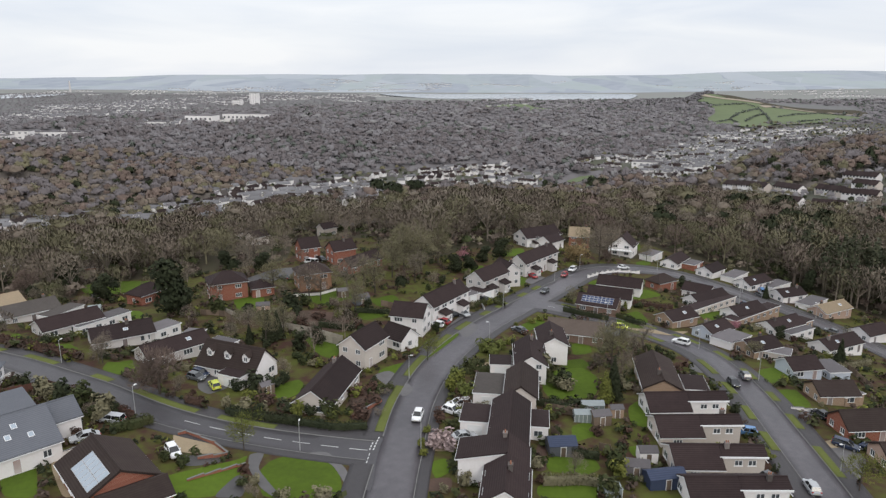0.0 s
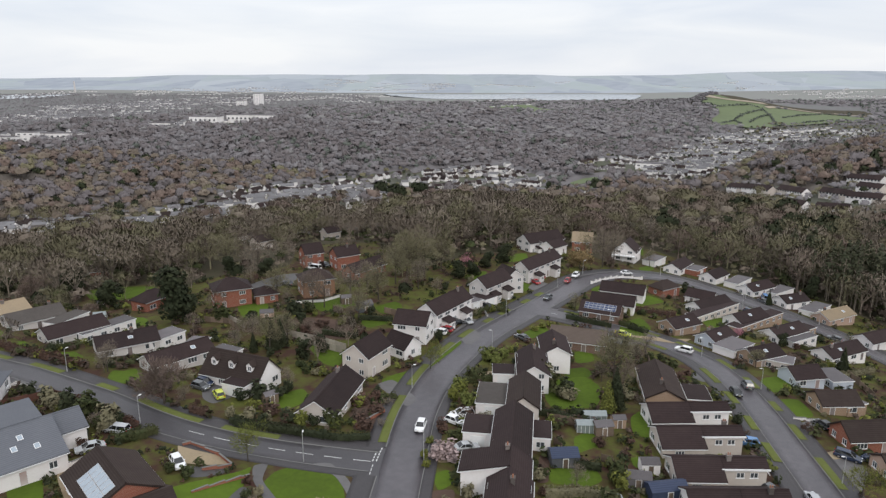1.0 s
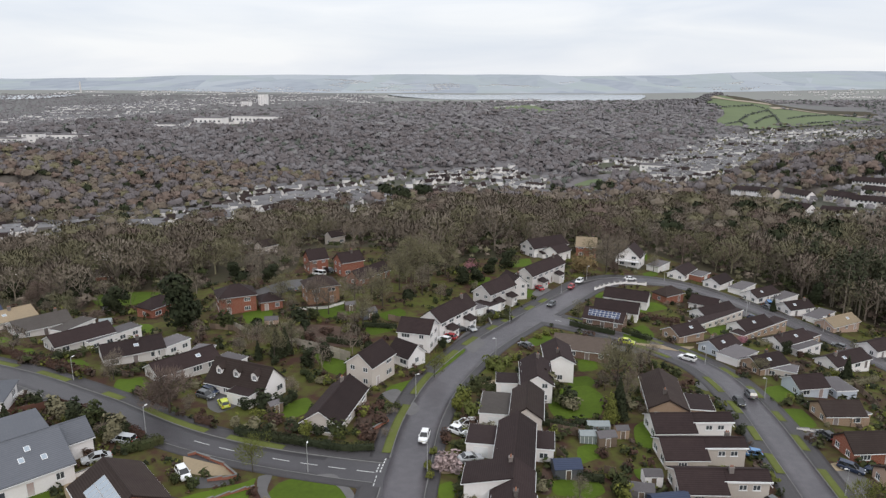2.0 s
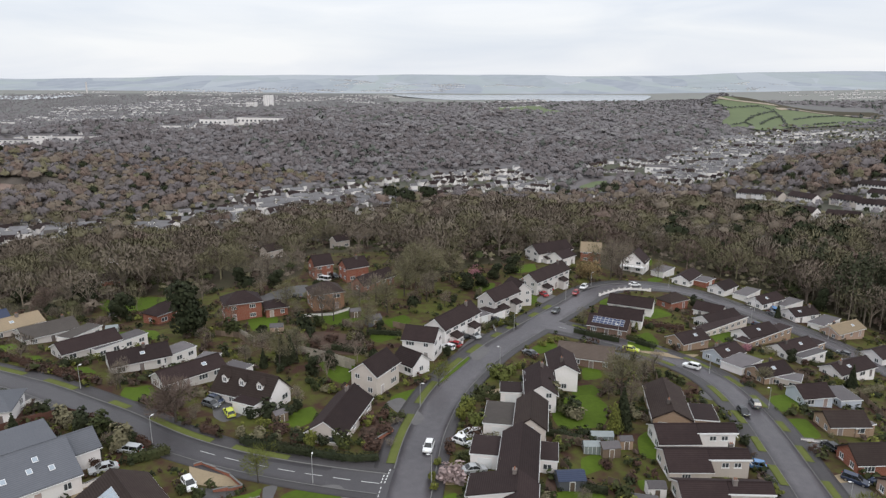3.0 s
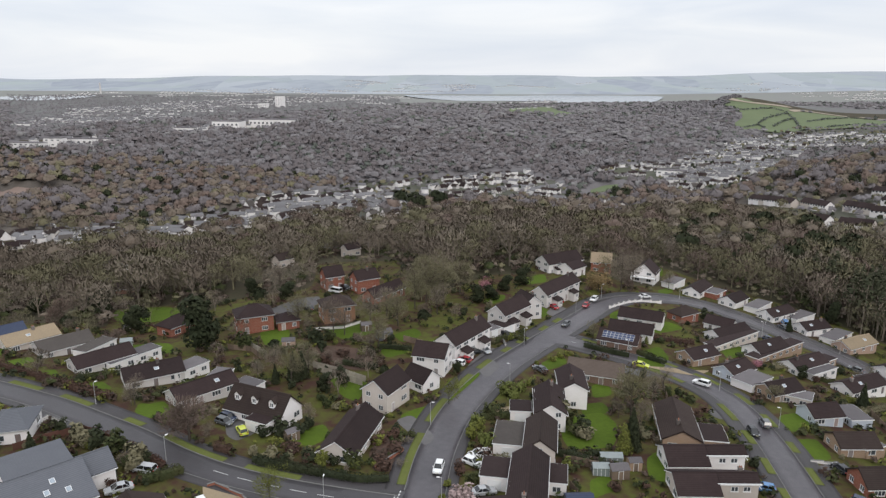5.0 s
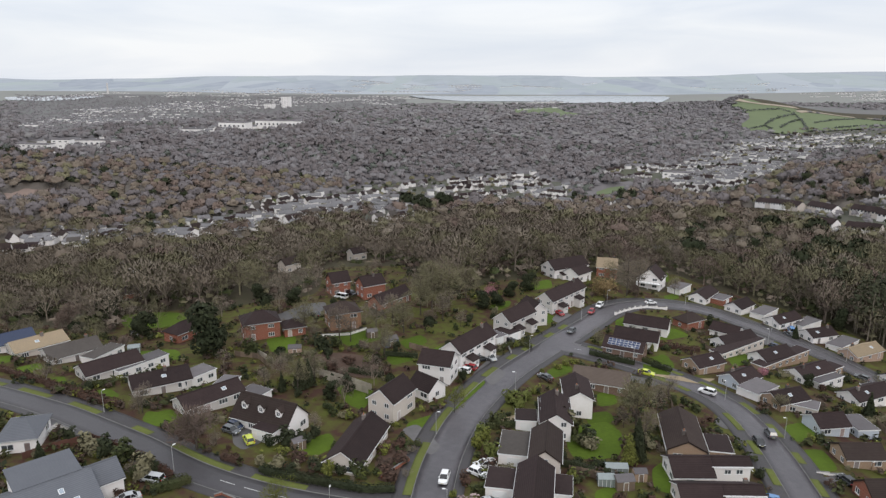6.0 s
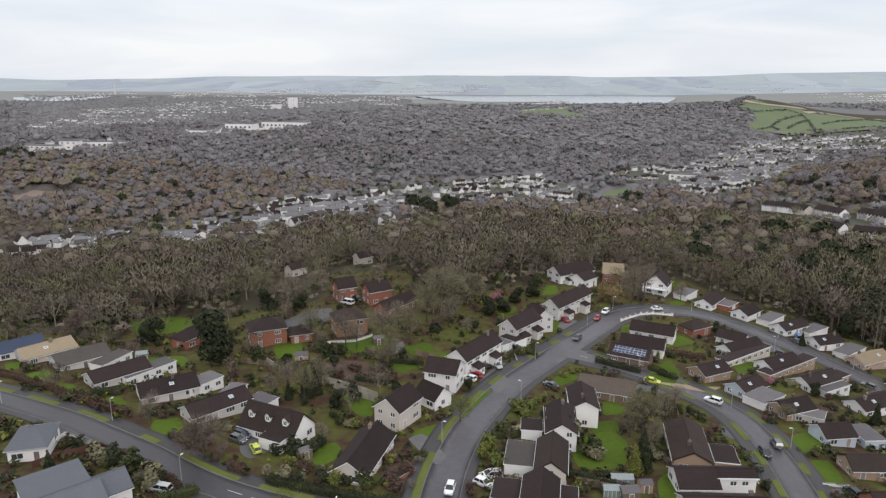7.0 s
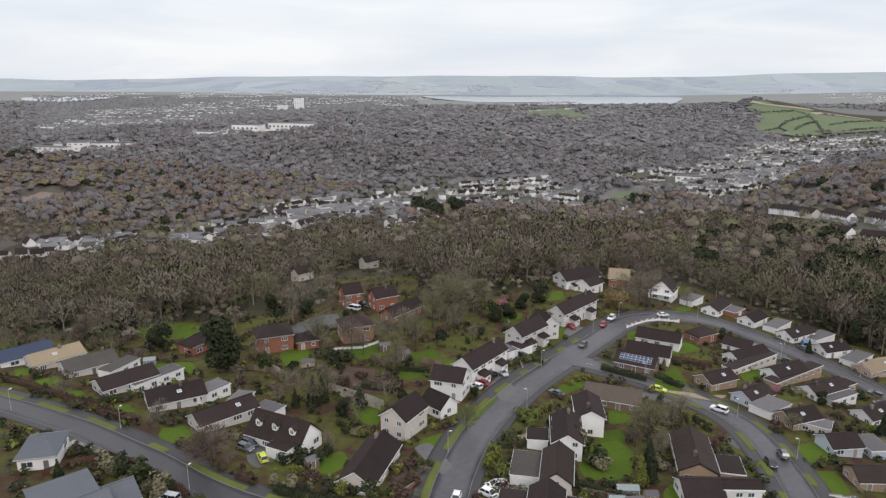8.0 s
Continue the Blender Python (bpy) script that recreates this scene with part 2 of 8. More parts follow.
def spline_weights(v, knots):
    """Weights of a smooth curve through the knots, one row for each v."""
    g = np.asarray(knots, float)
    v = np.clip(np.atleast_1d(np.asarray(v, float)), g[0], g[-1])
    i = np.clip(np.searchsorted(g, v, side="right") - 1, 0, len(g) - 2)
    h = g[i + 1] - g[i]
    s = (v - g[i]) / h
    w = np.zeros((len(v), len(g)))
    r = np.arange(len(v))
    w[r, i] += 2 * s**3 - 3 * s * s + 1
    w[r, i + 1] += -2 * s**3 + 3 * s * s
    for k, hh in ((i, s**3 - 2 * s * s + s), (i + 1, s**3 - s * s)):
        a, b = np.maximum(k - 1, 0), np.minimum(k + 1, len(g) - 1)
        w[r, b] += hh * h / (g[b] - g[a])
        w[r, a] -= hh * h / (g[b] - g[a])
    return w


def lands(x, y):
    """Height of the ground at arrays x, y."""
    x, y = np.atleast_1d(np.asarray(x, float)), np.atleast_1d(np.asarray(y, float))
    yy = np.maximum(y, 60)
    z = np.einsum("ni,ij,nj->n", spline_weights(yy, DIST), HEIGHT, spline_weights(x / yy, FAN))
    # low rolling hills beyond the lakes
    roll = np.clip((yy - 3700) / 500, 0, 1) * np.clip((4900 - yy) / 200, 0.35, 1)
    # the knoll with the green fields on its flank
    z = z + 40 * np.exp(-(((x / yy - 0.385) / np.where(x / yy < 0.385, 0.05, 0.085)) ** 2) - ((yy - 1900) / 260) ** 2)
    return z + roll * (9 * np.sin(x * 0.0031 + 1.5 * np.sin(yy * 0.004)) + 6 * np.sin(x * 0.0083 + yy * 0.006) + 5 * np.sin(yy * 0.011 + x * 0.0017))


def land(x, y):
    return float(lands(x, y)[0])


# ---- mesh helpers ----


def bulk(name, verts, tris, material, parent=None, size=3, faced=None):
    """One mesh object from arrays of corners and of faces with size corners each."""
    verts, tris = np.asarray(verts, np.float32), np.asarray(tris, np.int32)
    me = bpy.data.meshes.new(name)
    me.vertices.add(len(verts))
    me.vertices.foreach_set("co", verts.ravel())
    me.loops.add(len(tris) * size)
    me.loops.foreach_set("vertex_index", tris.ravel())
    me.polygons.add(len(tris))
    me.polygons.foreach_set("loop_start", np.arange(len(tris), dtype=np.int32) * size)
    me.polygons.foreach_set("loop_total", np.full(len(tris), size, np.int32))
    me.update(calc_edges=True)
    if faced is not None:
        # close growth takes light as the rounded crown that it fills, not as single scraps
        me.attributes.new("custom_normal", "FLOAT_VECTOR", "POINT").data.foreach_set("vector", np.asarray(faced, np.float32).ravel())
    me.materials.append(material)
    ob = new(name, me)
    ob.parent = parent
    return ob


def part(name, bm, material, parent=None, label=""):
    me = bpy.data.meshes.new(name)
    bmesh.ops.recalc_face_normals(bm, faces=bm.faces)
    bm.to_mesh(me)
    bm.free()
    me.materials.append(material)
    ob = new(name, me)
    ob.parent = parent
    return tagged(ob, label) if label else ob


def box(bm, x0, x1, y0, y1, z0, z1, m=None):
    v = [bm.verts.new((x, y, z)) for z in (z0, z1) for x, y in ((x0, y0), (x1, y0), (x1, y1), (x0, y1))]
    if m is not None:
        for q in v:
            q.co = m @ q.co
    for f in ((3, 2, 1, 0), (4, 5, 6, 7), (0, 1, 5, 4), (1, 2, 6, 5), (2, 3, 7, 6), (3, 0, 4, 7)):
        bm.faces.new([v[i] for i in f])
    return v


def boxed(*args, m=None):
    bm = bmesh.new()
    box(bm, *args, m=m)
    return bm


def prism(bm, pts, x0, x1):
    """A closed outline in y, z drawn out along x."""
    a = [bm.verts.new((x0, y, z)) for y, z in pts]
    b = [bm.verts.new((x1, y, z)) for y, z in pts]
    n = len(pts)
    bm.faces.new(a), bm.faces.new(b[::-1])
    for i in range(n):
        bm.faces.new((a[i], b[i], b[(i + 1) % n], a[(i + 1) % n]))


def tube(bm, p, q, r0, r1, sides=6):
    p, q = Vector(p), Vector(q)
    t = (q - p).to_track_quat("Z", "Y").to_matrix()
    rings = []
    for c, r in ((p, r0), (q, r1)):
        rings.append([bm.verts.new(c + t @ Vector((r * math.cos(a), r * math.sin(a), 0))) for a in (2 * math.pi * k / sides for k in range(sides))])
    for k in range(sides):
        bm.faces.new((rings[0][k], rings[0][(k + 1) % sides], rings[1][(k + 1) % sides], rings[1][k]))
    bm.faces.new(rings[1]), bm.faces.new(rings[0][::-1])


# ---- ground ----


def build_ground():
    ys = [-400, -200, -80, 0, 30]
    d = 60.0
    while d < 4900:
        ys.append(d)
        d *= 1.016
    ys.append(4900)
    us = np.r_[-6, -4, -3, -2, -1.5, -1.2, np.linspace(-1, 1, 221), 1.2, 1.5, 2, 3, 4, 6]
    Y, U = np.meshgrid(np.array(ys), us, indexing="ij")
    X = U * np.maximum(Y, 60)
    Z = lands(X.ravel(), Y.ravel())
    v = np.stack([X.ravel(), Y.ravel(), Z], 1)
    n, k = len(ys), len(us)
    i = (np.arange(n - 1)[:, None] * k + np.arange(k - 1)[None]).ravel()
    f = np.stack([i, i + 1, i + k + 1, i + k], 1)
    near = mat("woodland_leaf_litter", (0.07, 0.054, 0.04), (0.05, 0.05, 0.028), 0.95, 0.35, 0.03, 1.0, 0.4, 3.0, spec=0.1, coord="World")
    ob = bulk("ground", v, f, near, size=4)
    for p in ob.data.polygons:
        p.use_smooth = True
    return tagged(ob, "rolling winter ground covered in brown leaf litter", "ground", kind="structure")


ground = build_ground()

# ---- roads ----
ROADS = []


def smooth_line(pts, step=1.5):
    """A rounded line through a few points, with a point about every step metres."""
    p = np.array(pts, float)
    q = np.vstack([2 * p[0] - p[1], p, 2 * p[-1] - p[-2]])
    out = []
    for i in range(1, len(q) - 2):
        a, b, c, d = q[i - 1:i + 3]
        n = max(2, int(np.linalg.norm(c - b) / step))
        for s in np.arange(n) / n:
            out.append(0.5 * (2 * b + (c - a) * s + (2 * a - 5 * b + 4 * c - d) * s * s + (3 * b - a - 3 * c + d) * s**3))
    out.append(p[-1])
    out = np.array(out)
    for _ in range(6):
        out[1:-1] = (out[:-2] + 2 * out[1:-1] + out[2:]) / 4
    return out


def normals(line):
    t = np.gradient(line, axis=0)
    t /= np.linalg.norm(t, axis=1, keepdims=True)
    return np.stack([-t[:, 1], t[:, 0]], 1)


def ribbon(name, line, left, right, lift, material, drop=0.35, parent=None, base=None):
    """A band along a line, from left to right of it, with sides going down into the ground."""
    nm = normals(line)
    ks = np.linspace(0, 1, 5)
    rows = []
    for k in ks:
        p = line + nm * (left + (right - left) * k)
        rows.append(np.c_[p, lands(p[:, 0], p[:, 1]) + lift])
    lo0, lo1 = rows[0].copy(), rows[-1].copy()
    lo0[:, 2] -= drop
    lo1[:, 2] -= drop
    rows = [lo0] + rows + [lo1]
    n, k = len(line), len(rows)
    v = np.stack(rows, 1).reshape(-1, 3)
    i = (np.arange(n - 1)[:, None] * k + np.arange(k - 1)[None]).ravel()
    return bulk(name, v, np.stack([i, i + k, i + k + 1, i + 1], 1), material, parent, 4)


def clear_of(line, dist, skip=None):
    """Which points of a line keep that distance from all other roads."""
    ok = np.ones(len(line), bool)
    for other, half in ROADS:
        if other is skip:
            continue
        d = np.linalg.norm(line[:, None] - other[None], axis=2).min(1)
        ok &= d > half + dist
    return ok


def runs(ok):
    i, n = 0, len(ok)
    while i < n:
        if ok[i]:
            j = i
            while j < n and ok[j]:
                j += 1
            if j - i > 3:
                yield i, j
            i = j
        i += 1


def patch(name, pts, lift, material, label="", kind="structure", category="", fine=2.0):
    """A flat piece of ground cover inside a rounded outline, laid on the land."""
    p = np.array(pts, float)
    for cut in (0.15, 0.25):
        a, b = p, np.roll(p, -1, 0)
        p = np.stack([(1 - cut) * a + cut * b, cut * a + (1 - cut) * b], 1).reshape(-1, 2)
    bm = bmesh.new()
    bm.faces.new([bm.verts.new((x, y, 0)) for x, y in p])
    bmesh.ops.triangulate(bm, faces=bm.faces)
    for _ in range(6):
        long = [e for e in bm.edges if e.calc_length() > fine]
        if not long:
            break
        bmesh.ops.subdivide_edges(bm, edges=long, cuts=1)
        bmesh.ops.triangulate(bm, faces=bm.faces)
    co = np.array([q.co[:] for q in bm.verts])
    z = lands(co[:, 0], co[:, 1])
    for q, h in zip(bm.verts, z):
        q.co.z = h + lift
    ob = part(name, bm, material)
    for f in ob.data.polygons:
        if f.normal.z < 0:
            f.flip()
    return tagged(ob, label, category, kind=kind)


# sides of the roads on which a strip of grass lies between kerb and footway
WITH_VERGE = {("main_road", 1), ("side_road", -1), ("branch_road", 1), ("branch_road", -1)}


def build_roads():
    main = smooth_line([(-9.0, 30.0), (-8.4, 60.0), (-7.7, 87.0), (-6.7, 101.0), (-6.0, 111.0), (-4.9, 120.3), (-1.4, 136.4), (4.6, 153.3), (11.4, 168.4), (19.6, 182.9),
                        (29.8, 199.5), (40.0, 216.0), (48.5, 229.5), (60.0, 239.5), (75.0, 243.5), (86.5, 240.0), (95.2, 230.5), (102.4, 220.6), (110.1, 209.5), (115.8, 200.2), (121.5, 187.5), (128.0, 170.0)])
    side = smooth_line([(-6.7, 99.4), (-11.4, 100.2), (-17.0, 101.2), (-23.0, 102.4), (-30.8, 103.7), (-38.4, 105.2), (-47.2, 107.9), (-54.7, 111.6), (-63.1, 116.9), (-71.0, 121.1),
                        (-79.5, 125.8), (-88.4, 130.4), (-106.0, 137.7), (-114.5, 140.6), (-131.5, 147.0), (-153.0, 155.0), (-183.0, 166.0)])
    branch = smooth_line([(24.5, 190.5), (30.3, 190.0), (37.8, 186.6), (47.0, 181.3), (55.0, 174.0), (60.6, 166.5), (64.2, 157.5), (65.2, 146.3), (64.6, 132.9), (63.6, 123.6), (62.5, 114.1), (61.6, 104.1),
                          (60.9, 96.1), (59.8, 86.0), (58.0, 60.0), (57.0, 30.0)])
    ROADS.extend([(main, 3.5), (side, 3.0), (branch, 3.1)])
    names = ("main_road", "side_road", "branch_road")
    # inner corner fillets where the side road and the branch meet the main road
    for (line, half), nm in zip(ROADS, names):
        tagged(ribbon("road", line, half, -half, 0.06 if nm == "main_road" else 0.05, M_ROAD_DARK if nm == "side_road" else M_ROAD), "damp grey asphalt road between gardens", "road", kind="structure")
        for sd in (-1, 1):
            for lo, hi, lift, name, m, lab in ((half, half + 0.15, 0.17, "kerb", M_KERB, "low concrete kerb along the road"), (half + 0.15, half + (3.6 if (nm, sd) in WITH_VERGE else 2.0), 0.15, "pavement", M_PAVE, "damp dark asphalt footway")):
                ok = clear_of(line + normals(line) * sd * (lo + hi) / 2, 0.4, line)
                for i, j in runs(ok):
                    a, b = (sd * hi, sd * lo) if sd > 0 else (sd * lo, sd * hi)
                    tagged(ribbon(name, line[i:j], a, b, lift, m), lab, name, kind="structure")
    return main, side, branch


main_road, side_road, branch_road = build_roads()


def mouth(name, pts, m=None):
    tagged(patch(name, pts, 0.075, m or M_ROAD, "flared asphalt mouth of a road junction", category="road"), kind="structure")


mouth("road_junction", [(-10.4, 88.0), (-12.2, 91.0), (-13.4, 94.0), (-15.6, 97.0), (-19.0, 98.6), (-21.0, 99.4), (-21.0, 105.0), (-15.0, 104.4), (-11.6, 106.6), (-9.8, 109.8), (-9.4, 108.0), (-10.5, 100.0), (-10.2, 92.0)], M_ROAD_DARK)
mouth("road_junction", [(20.0, 190.0), (30.0, 206.0), (33.0, 196.5), (38.5, 189.5), (37.0, 184.0), (30.0, 185.5), (25.0, 184.0), (19.0, 180.0)])


def verges(line, half, side, spans):
    """Strips of grass along one side of a road; spans: where they begin and end, in metres along it."""
    seg = np.r_[0, np.cumsum(np.linalg.norm(np.diff(line, axis=0), axis=1))]
    ok = clear_of(line + normals(line) * side * (half + 1.0), 2.0, line)
    for a, b in spans:
        got = (seg >= a) & (seg <= b) & ok
        for i, j in runs(got):
            lo, hi = side * (half + 0.16), side * (half + 1.75)
            tagged(ribbon("grass_verge", line[i:j], max(lo, hi), min(lo, hi), 0.22, M_VERGE), "mossy grass verge between kerb and footway", "grass verge", kind="structure")


verges(main_road, 3.5, 1, ((60, 96), (99, 112), (118, 128), (131, 140), (146, 152), (156, 164), (170, 176), (180, 186)))
verges(side_road, 3.0, -1, ((22, 34), (38, 56), (60, 68), (77, 89), (93, 105), (109, 122), (130, 160)))
verges(branch_road, 3.1, 1, ((8, 20), (26, 36), (40, 48), (52, 60), (64, 72), (77, 84), (88, 96), (100, 112)))
verges(branch_road, 3.1, -1, ((30, 44), (48, 54), (58, 70), (74, 82), (86, 94), (98, 106)))


def dashes(line, start, stop, length, gap, width=0.12, off=0.0, lift=0.1):
    nm = normals(line)
    seg = np.r_[0, np.cumsum(np.linalg.norm(np.diff(line, axis=0), axis=1))]
    s = start
    while s + length < min(stop, seg[-1]):
        ss = np.linspace(s, s + length, 4)
        p = np.stack([np.interp(ss, seg, line[:, 0]), np.interp(ss, seg, line[:, 1])], 1)
        n2 = np.stack([np.interp(ss, seg, nm[:, 0]), np.interp(ss, seg, nm[:, 1])], 1)
        p = p + n2 * off
        tagged(ribbon("road_marking", p, width / 2, -width / 2, lift, M_PAINT, 0.02), "white painted dash on the asphalt", "road marking", "road markings", "structure")
        s += length + gap


dashes(side_road, 5.5, 42, 3.0, 1.9)
dashes(branch_road, 6, 18, 2.0, 2.5)
for off in (-0.3, 0.3):
    dashes(np.array([(-11.5 + off, 100.4), (-11.2 + off, 103.0), (-10.8 + off, 105.6), (-10.2 + off, 108.2)]), 0, 8.2, 0.6, 0.35, 0.2)
dashes(np.array([(-12.1, 90.6), (-12.0, 94.0), (-11.8, 97.2), (-11.6, 100.2)]), 0, 9.8, 0.7, 0.45, 0.14)

# ---- houses ----
FOOT = []


def glazing(parent, x, y, z, w, h, facing, bars=1, sill=True):
    """A window on a wall of a house: a frame with openings, a pane set back in each, and a sill. facing: degrees of the outward side."""
    m = pose(x, y, z, 0, 0, facing + 90)
    t = 0.09
    cut = [-w / 2]
    for k in range(bars + 1):
        a = -w / 2 + t + k * (w - t) / (bars + 1)
        cut += [a, a + (w - t) / (bars + 1) - t]
    cut.append(w / 2)
    rise = [-h / 2, -h / 2 + t, h / 2 - t, h / 2]
    bm = bmesh.new()
    front = [[bm.verts.new(m @ Vector((cx, -0.07, cz))) for cz in rise] for cx in cut]
    back = [[bm.verts.new(m @ Vector((cx, 0.04, cz))) for cz in rise] for cx in cut]
    for i in range(len(cut) - 1):
        for j in range(3):
            if i % 2 and j == 1:
                ring = ((i, j), (i + 1, j), (i + 1, j + 1), (i, j + 1))
                for (a, b), (c, d) in zip(ring, ring[1:] + ring[:1]):
                    bm.faces.new((front[a][b], front[c][d], back[c][d], back[a][b]))
            else:
                bm.faces.new((front[i][j], front[i + 1][j], front[i + 1][j + 1], front[i][j + 1]))
    fr = part("window", bm, M_WHITE, parent)
    part("pane", boxed(-w / 2 + t / 2, w / 2 - t / 2, -0.02, 0.02, -h / 2 + t / 2, h / 2 - t / 2, m=m), M_GLASS, fr)
    if sill:
        part("sill", boxed(-w / 2 - 0.08, w / 2 + 0.08, -0.15, 0.04, -h / 2 - 0.08, -h / 2 - 0.003, m=m), M_WHITE, fr)


def doorway(parent, x, y, z, w, h, facing, material=None):
    m = pose(x, y, z, 0, 0, facing + 90)
    bm = bmesh.new()
    out = [(-w / 2 - 0.08, 0), (-w / 2 - 0.08, h + 0.08), (w / 2 + 0.08, h + 0.08), (w / 2 + 0.08, 0), (w / 2, 0), (w / 2, h), (-w / 2, h), (-w / 2, 0)]
    f = [bm.verts.new(m @ Vector((a, -0.08, b))) for a, b in out]
    g = [bm.verts.new(m @ Vector((a, 0.04, b))) for a, b in out]
    for i, j, k, q in ((0, 1, 6, 7), (1, 2, 5, 6), (2, 3, 4, 5)):
        bm.faces.new((f[i], f[j], f[k], f[q]))
    for i in range(8):
        bm.faces.new((f[i], f[(i + 1) % 8], g[(i + 1) % 8], g[i]))
    fr = part("door", bm, M_WHITE, parent)
    leaf = part("leaf", boxed(-w / 2, w / 2, -0.04, 0.02, 0, h, m=m), material or M_DOOR, fr)


def chimney(parent, x, y, top, roof_z):
    bm = bmesh.new()
    box(bm, x - 0.35, x + 0.35, y - 0.3, y + 0.3, roof_z - 1.2, top)
    box(bm, x - 0.42, x + 0.42, y - 0.37, y + 0.37, top, top + 0.12)
    c = part("chimney", bm, M_CHIMNEY, parent)
    for dx, hh in ((-0.15, 0.5), (0.17, 0.45)):
        bm = bmesh.new()
        tube(bm, (x + dx, y, top + 0.1), (x + dx, y, top + hh), 0.11, 0.09, 8)
        part("pot", bm, M_POT, c)


def gabled(root, x0, x1, W, eave, ridge, wall, roof, y0=0.0, over=0.4, base=-1.2, far=None):
    """Walls with gables, two roof slopes, ridge, bargeboards and gutters. far: half-width and eave of the second slope, where it differs."""
    near = (W / 2, eave)
    far = far or near
    bm = bmesh.new()
    prism(bm, [(y0 - near[0], base), (y0 + far[0], base), (y0 + far[0], far[1]), (y0, ridge - 0.05), (y0 - near[0], near[1])], x0, x1)
    part("wall", bm, WALL[wall], root)
    th = 0.16
    for s in (-1, 1):
        o = over
        h, eave = near if s < 0 else far
        slope = (ridge - eave) / h
        bm = bmesh.new()
        pts = [(y0 + s * (h + o), eave - slope * o), (y0 + s * (h + o), eave - slope * o + th), (y0, ridge + th), (y0, ridge)]
        prism(bm, pts if s > 0 else pts[::-1], x0 - 0.3, x1 + 0.3)
        part("roof", bm, ROOF[roof], root)
        bm = bmesh.new()
        yy = y0 + s * (h + o + 0.045)
        box(bm, x0 - 0.3, x1 + 0.3, yy - 0.045, yy + 0.045, eave - slope * o - 0.12, eave - slope * o - 0.01)
        part("gutter", bm, M_WHITE, root)
        for xe in (x0 - 0.25, x1 + 0.25):
            bm = bmesh.new()
            pts = [(y0 + s * (h + o), eave - slope * o - 0.2), (y0 + s * (h + o), eave - slope * o - 0.004), (y0, ridge - 0.004), (y0, ridge - 0.2)]
            prism(bm, pts if s > 0 else pts[::-1], xe - 0.035, xe + 0.035)
            part("bargeboard", bm, ROOF["brown"] if wall in ("redbrick", "orangebrick") or roof == "brown" else M_WHITE, root)
    bm = bmesh.new()
    prism(bm, [(y0 - 0.16, ridge + th - 0.06), (y0 + 0.16, ridge + th - 0.06), (y0 + 0.07, ridge + th + 0.09), (y0 - 0.07, ridge + th + 0.09)], x0 - 0.3, x1 + 0.3)
    part("ridge", bm, ROOF[roof], root)


def hipped(root, x0, x1, W, eave, ridge, wall, roof, over=0.45):
    """Brick box with a hipped roof, ridge and dark gutters."""
    h = W / 2
    part("wall", boxed(x0, x1, -h, h, -1.2, eave + 0.02), WALL[wall], root)
    X0, X1, Y, r = x0 - over, x1 + over, h + over, min(h * 0.9, (x1 - x0) * 0.42)
    bm = bmesh.new()
    lo = [bm.verts.new(p) for p in ((X0, -Y, eave), (X1, -Y, eave), (X1, Y, eave), (X0, Y, eave))]
    up = [bm.verts.new((p.co.x, p.co.y, eave + 0.16)) for p in lo]
    a, b = bm.verts.new((x0 + r, 0, ridge)), bm.verts.new((x1 - r, 0, ridge))
    bm.faces.new(lo[::-1])
    for i in range(4):
        bm.faces.new((lo[i], lo[(i + 1) % 4], up[(i + 1) % 4], up[i]))
    bm.faces.new((up[0], up[1], b, a)), bm.faces.new((up[1], up[2], b)), bm.faces.new((up[2], up[3], a, b)), bm.faces.new((up[3], up[0], a))
    part("roof", bm, ROOF[roof], root)
    part("ridge", boxed(x0 + r, x1 - r, -0.13, 0.13, ridge - 0.05, ridge + 0.07), ROOF[roof], root)
    for sd in (-1, 1):
        part("gutter", boxed(X0, X1, sd * (Y + 0.06) - 0.06, sd * (Y + 0.06) + 0.06, eave - 0.04, eave + 0.12), M_STEEL, root)


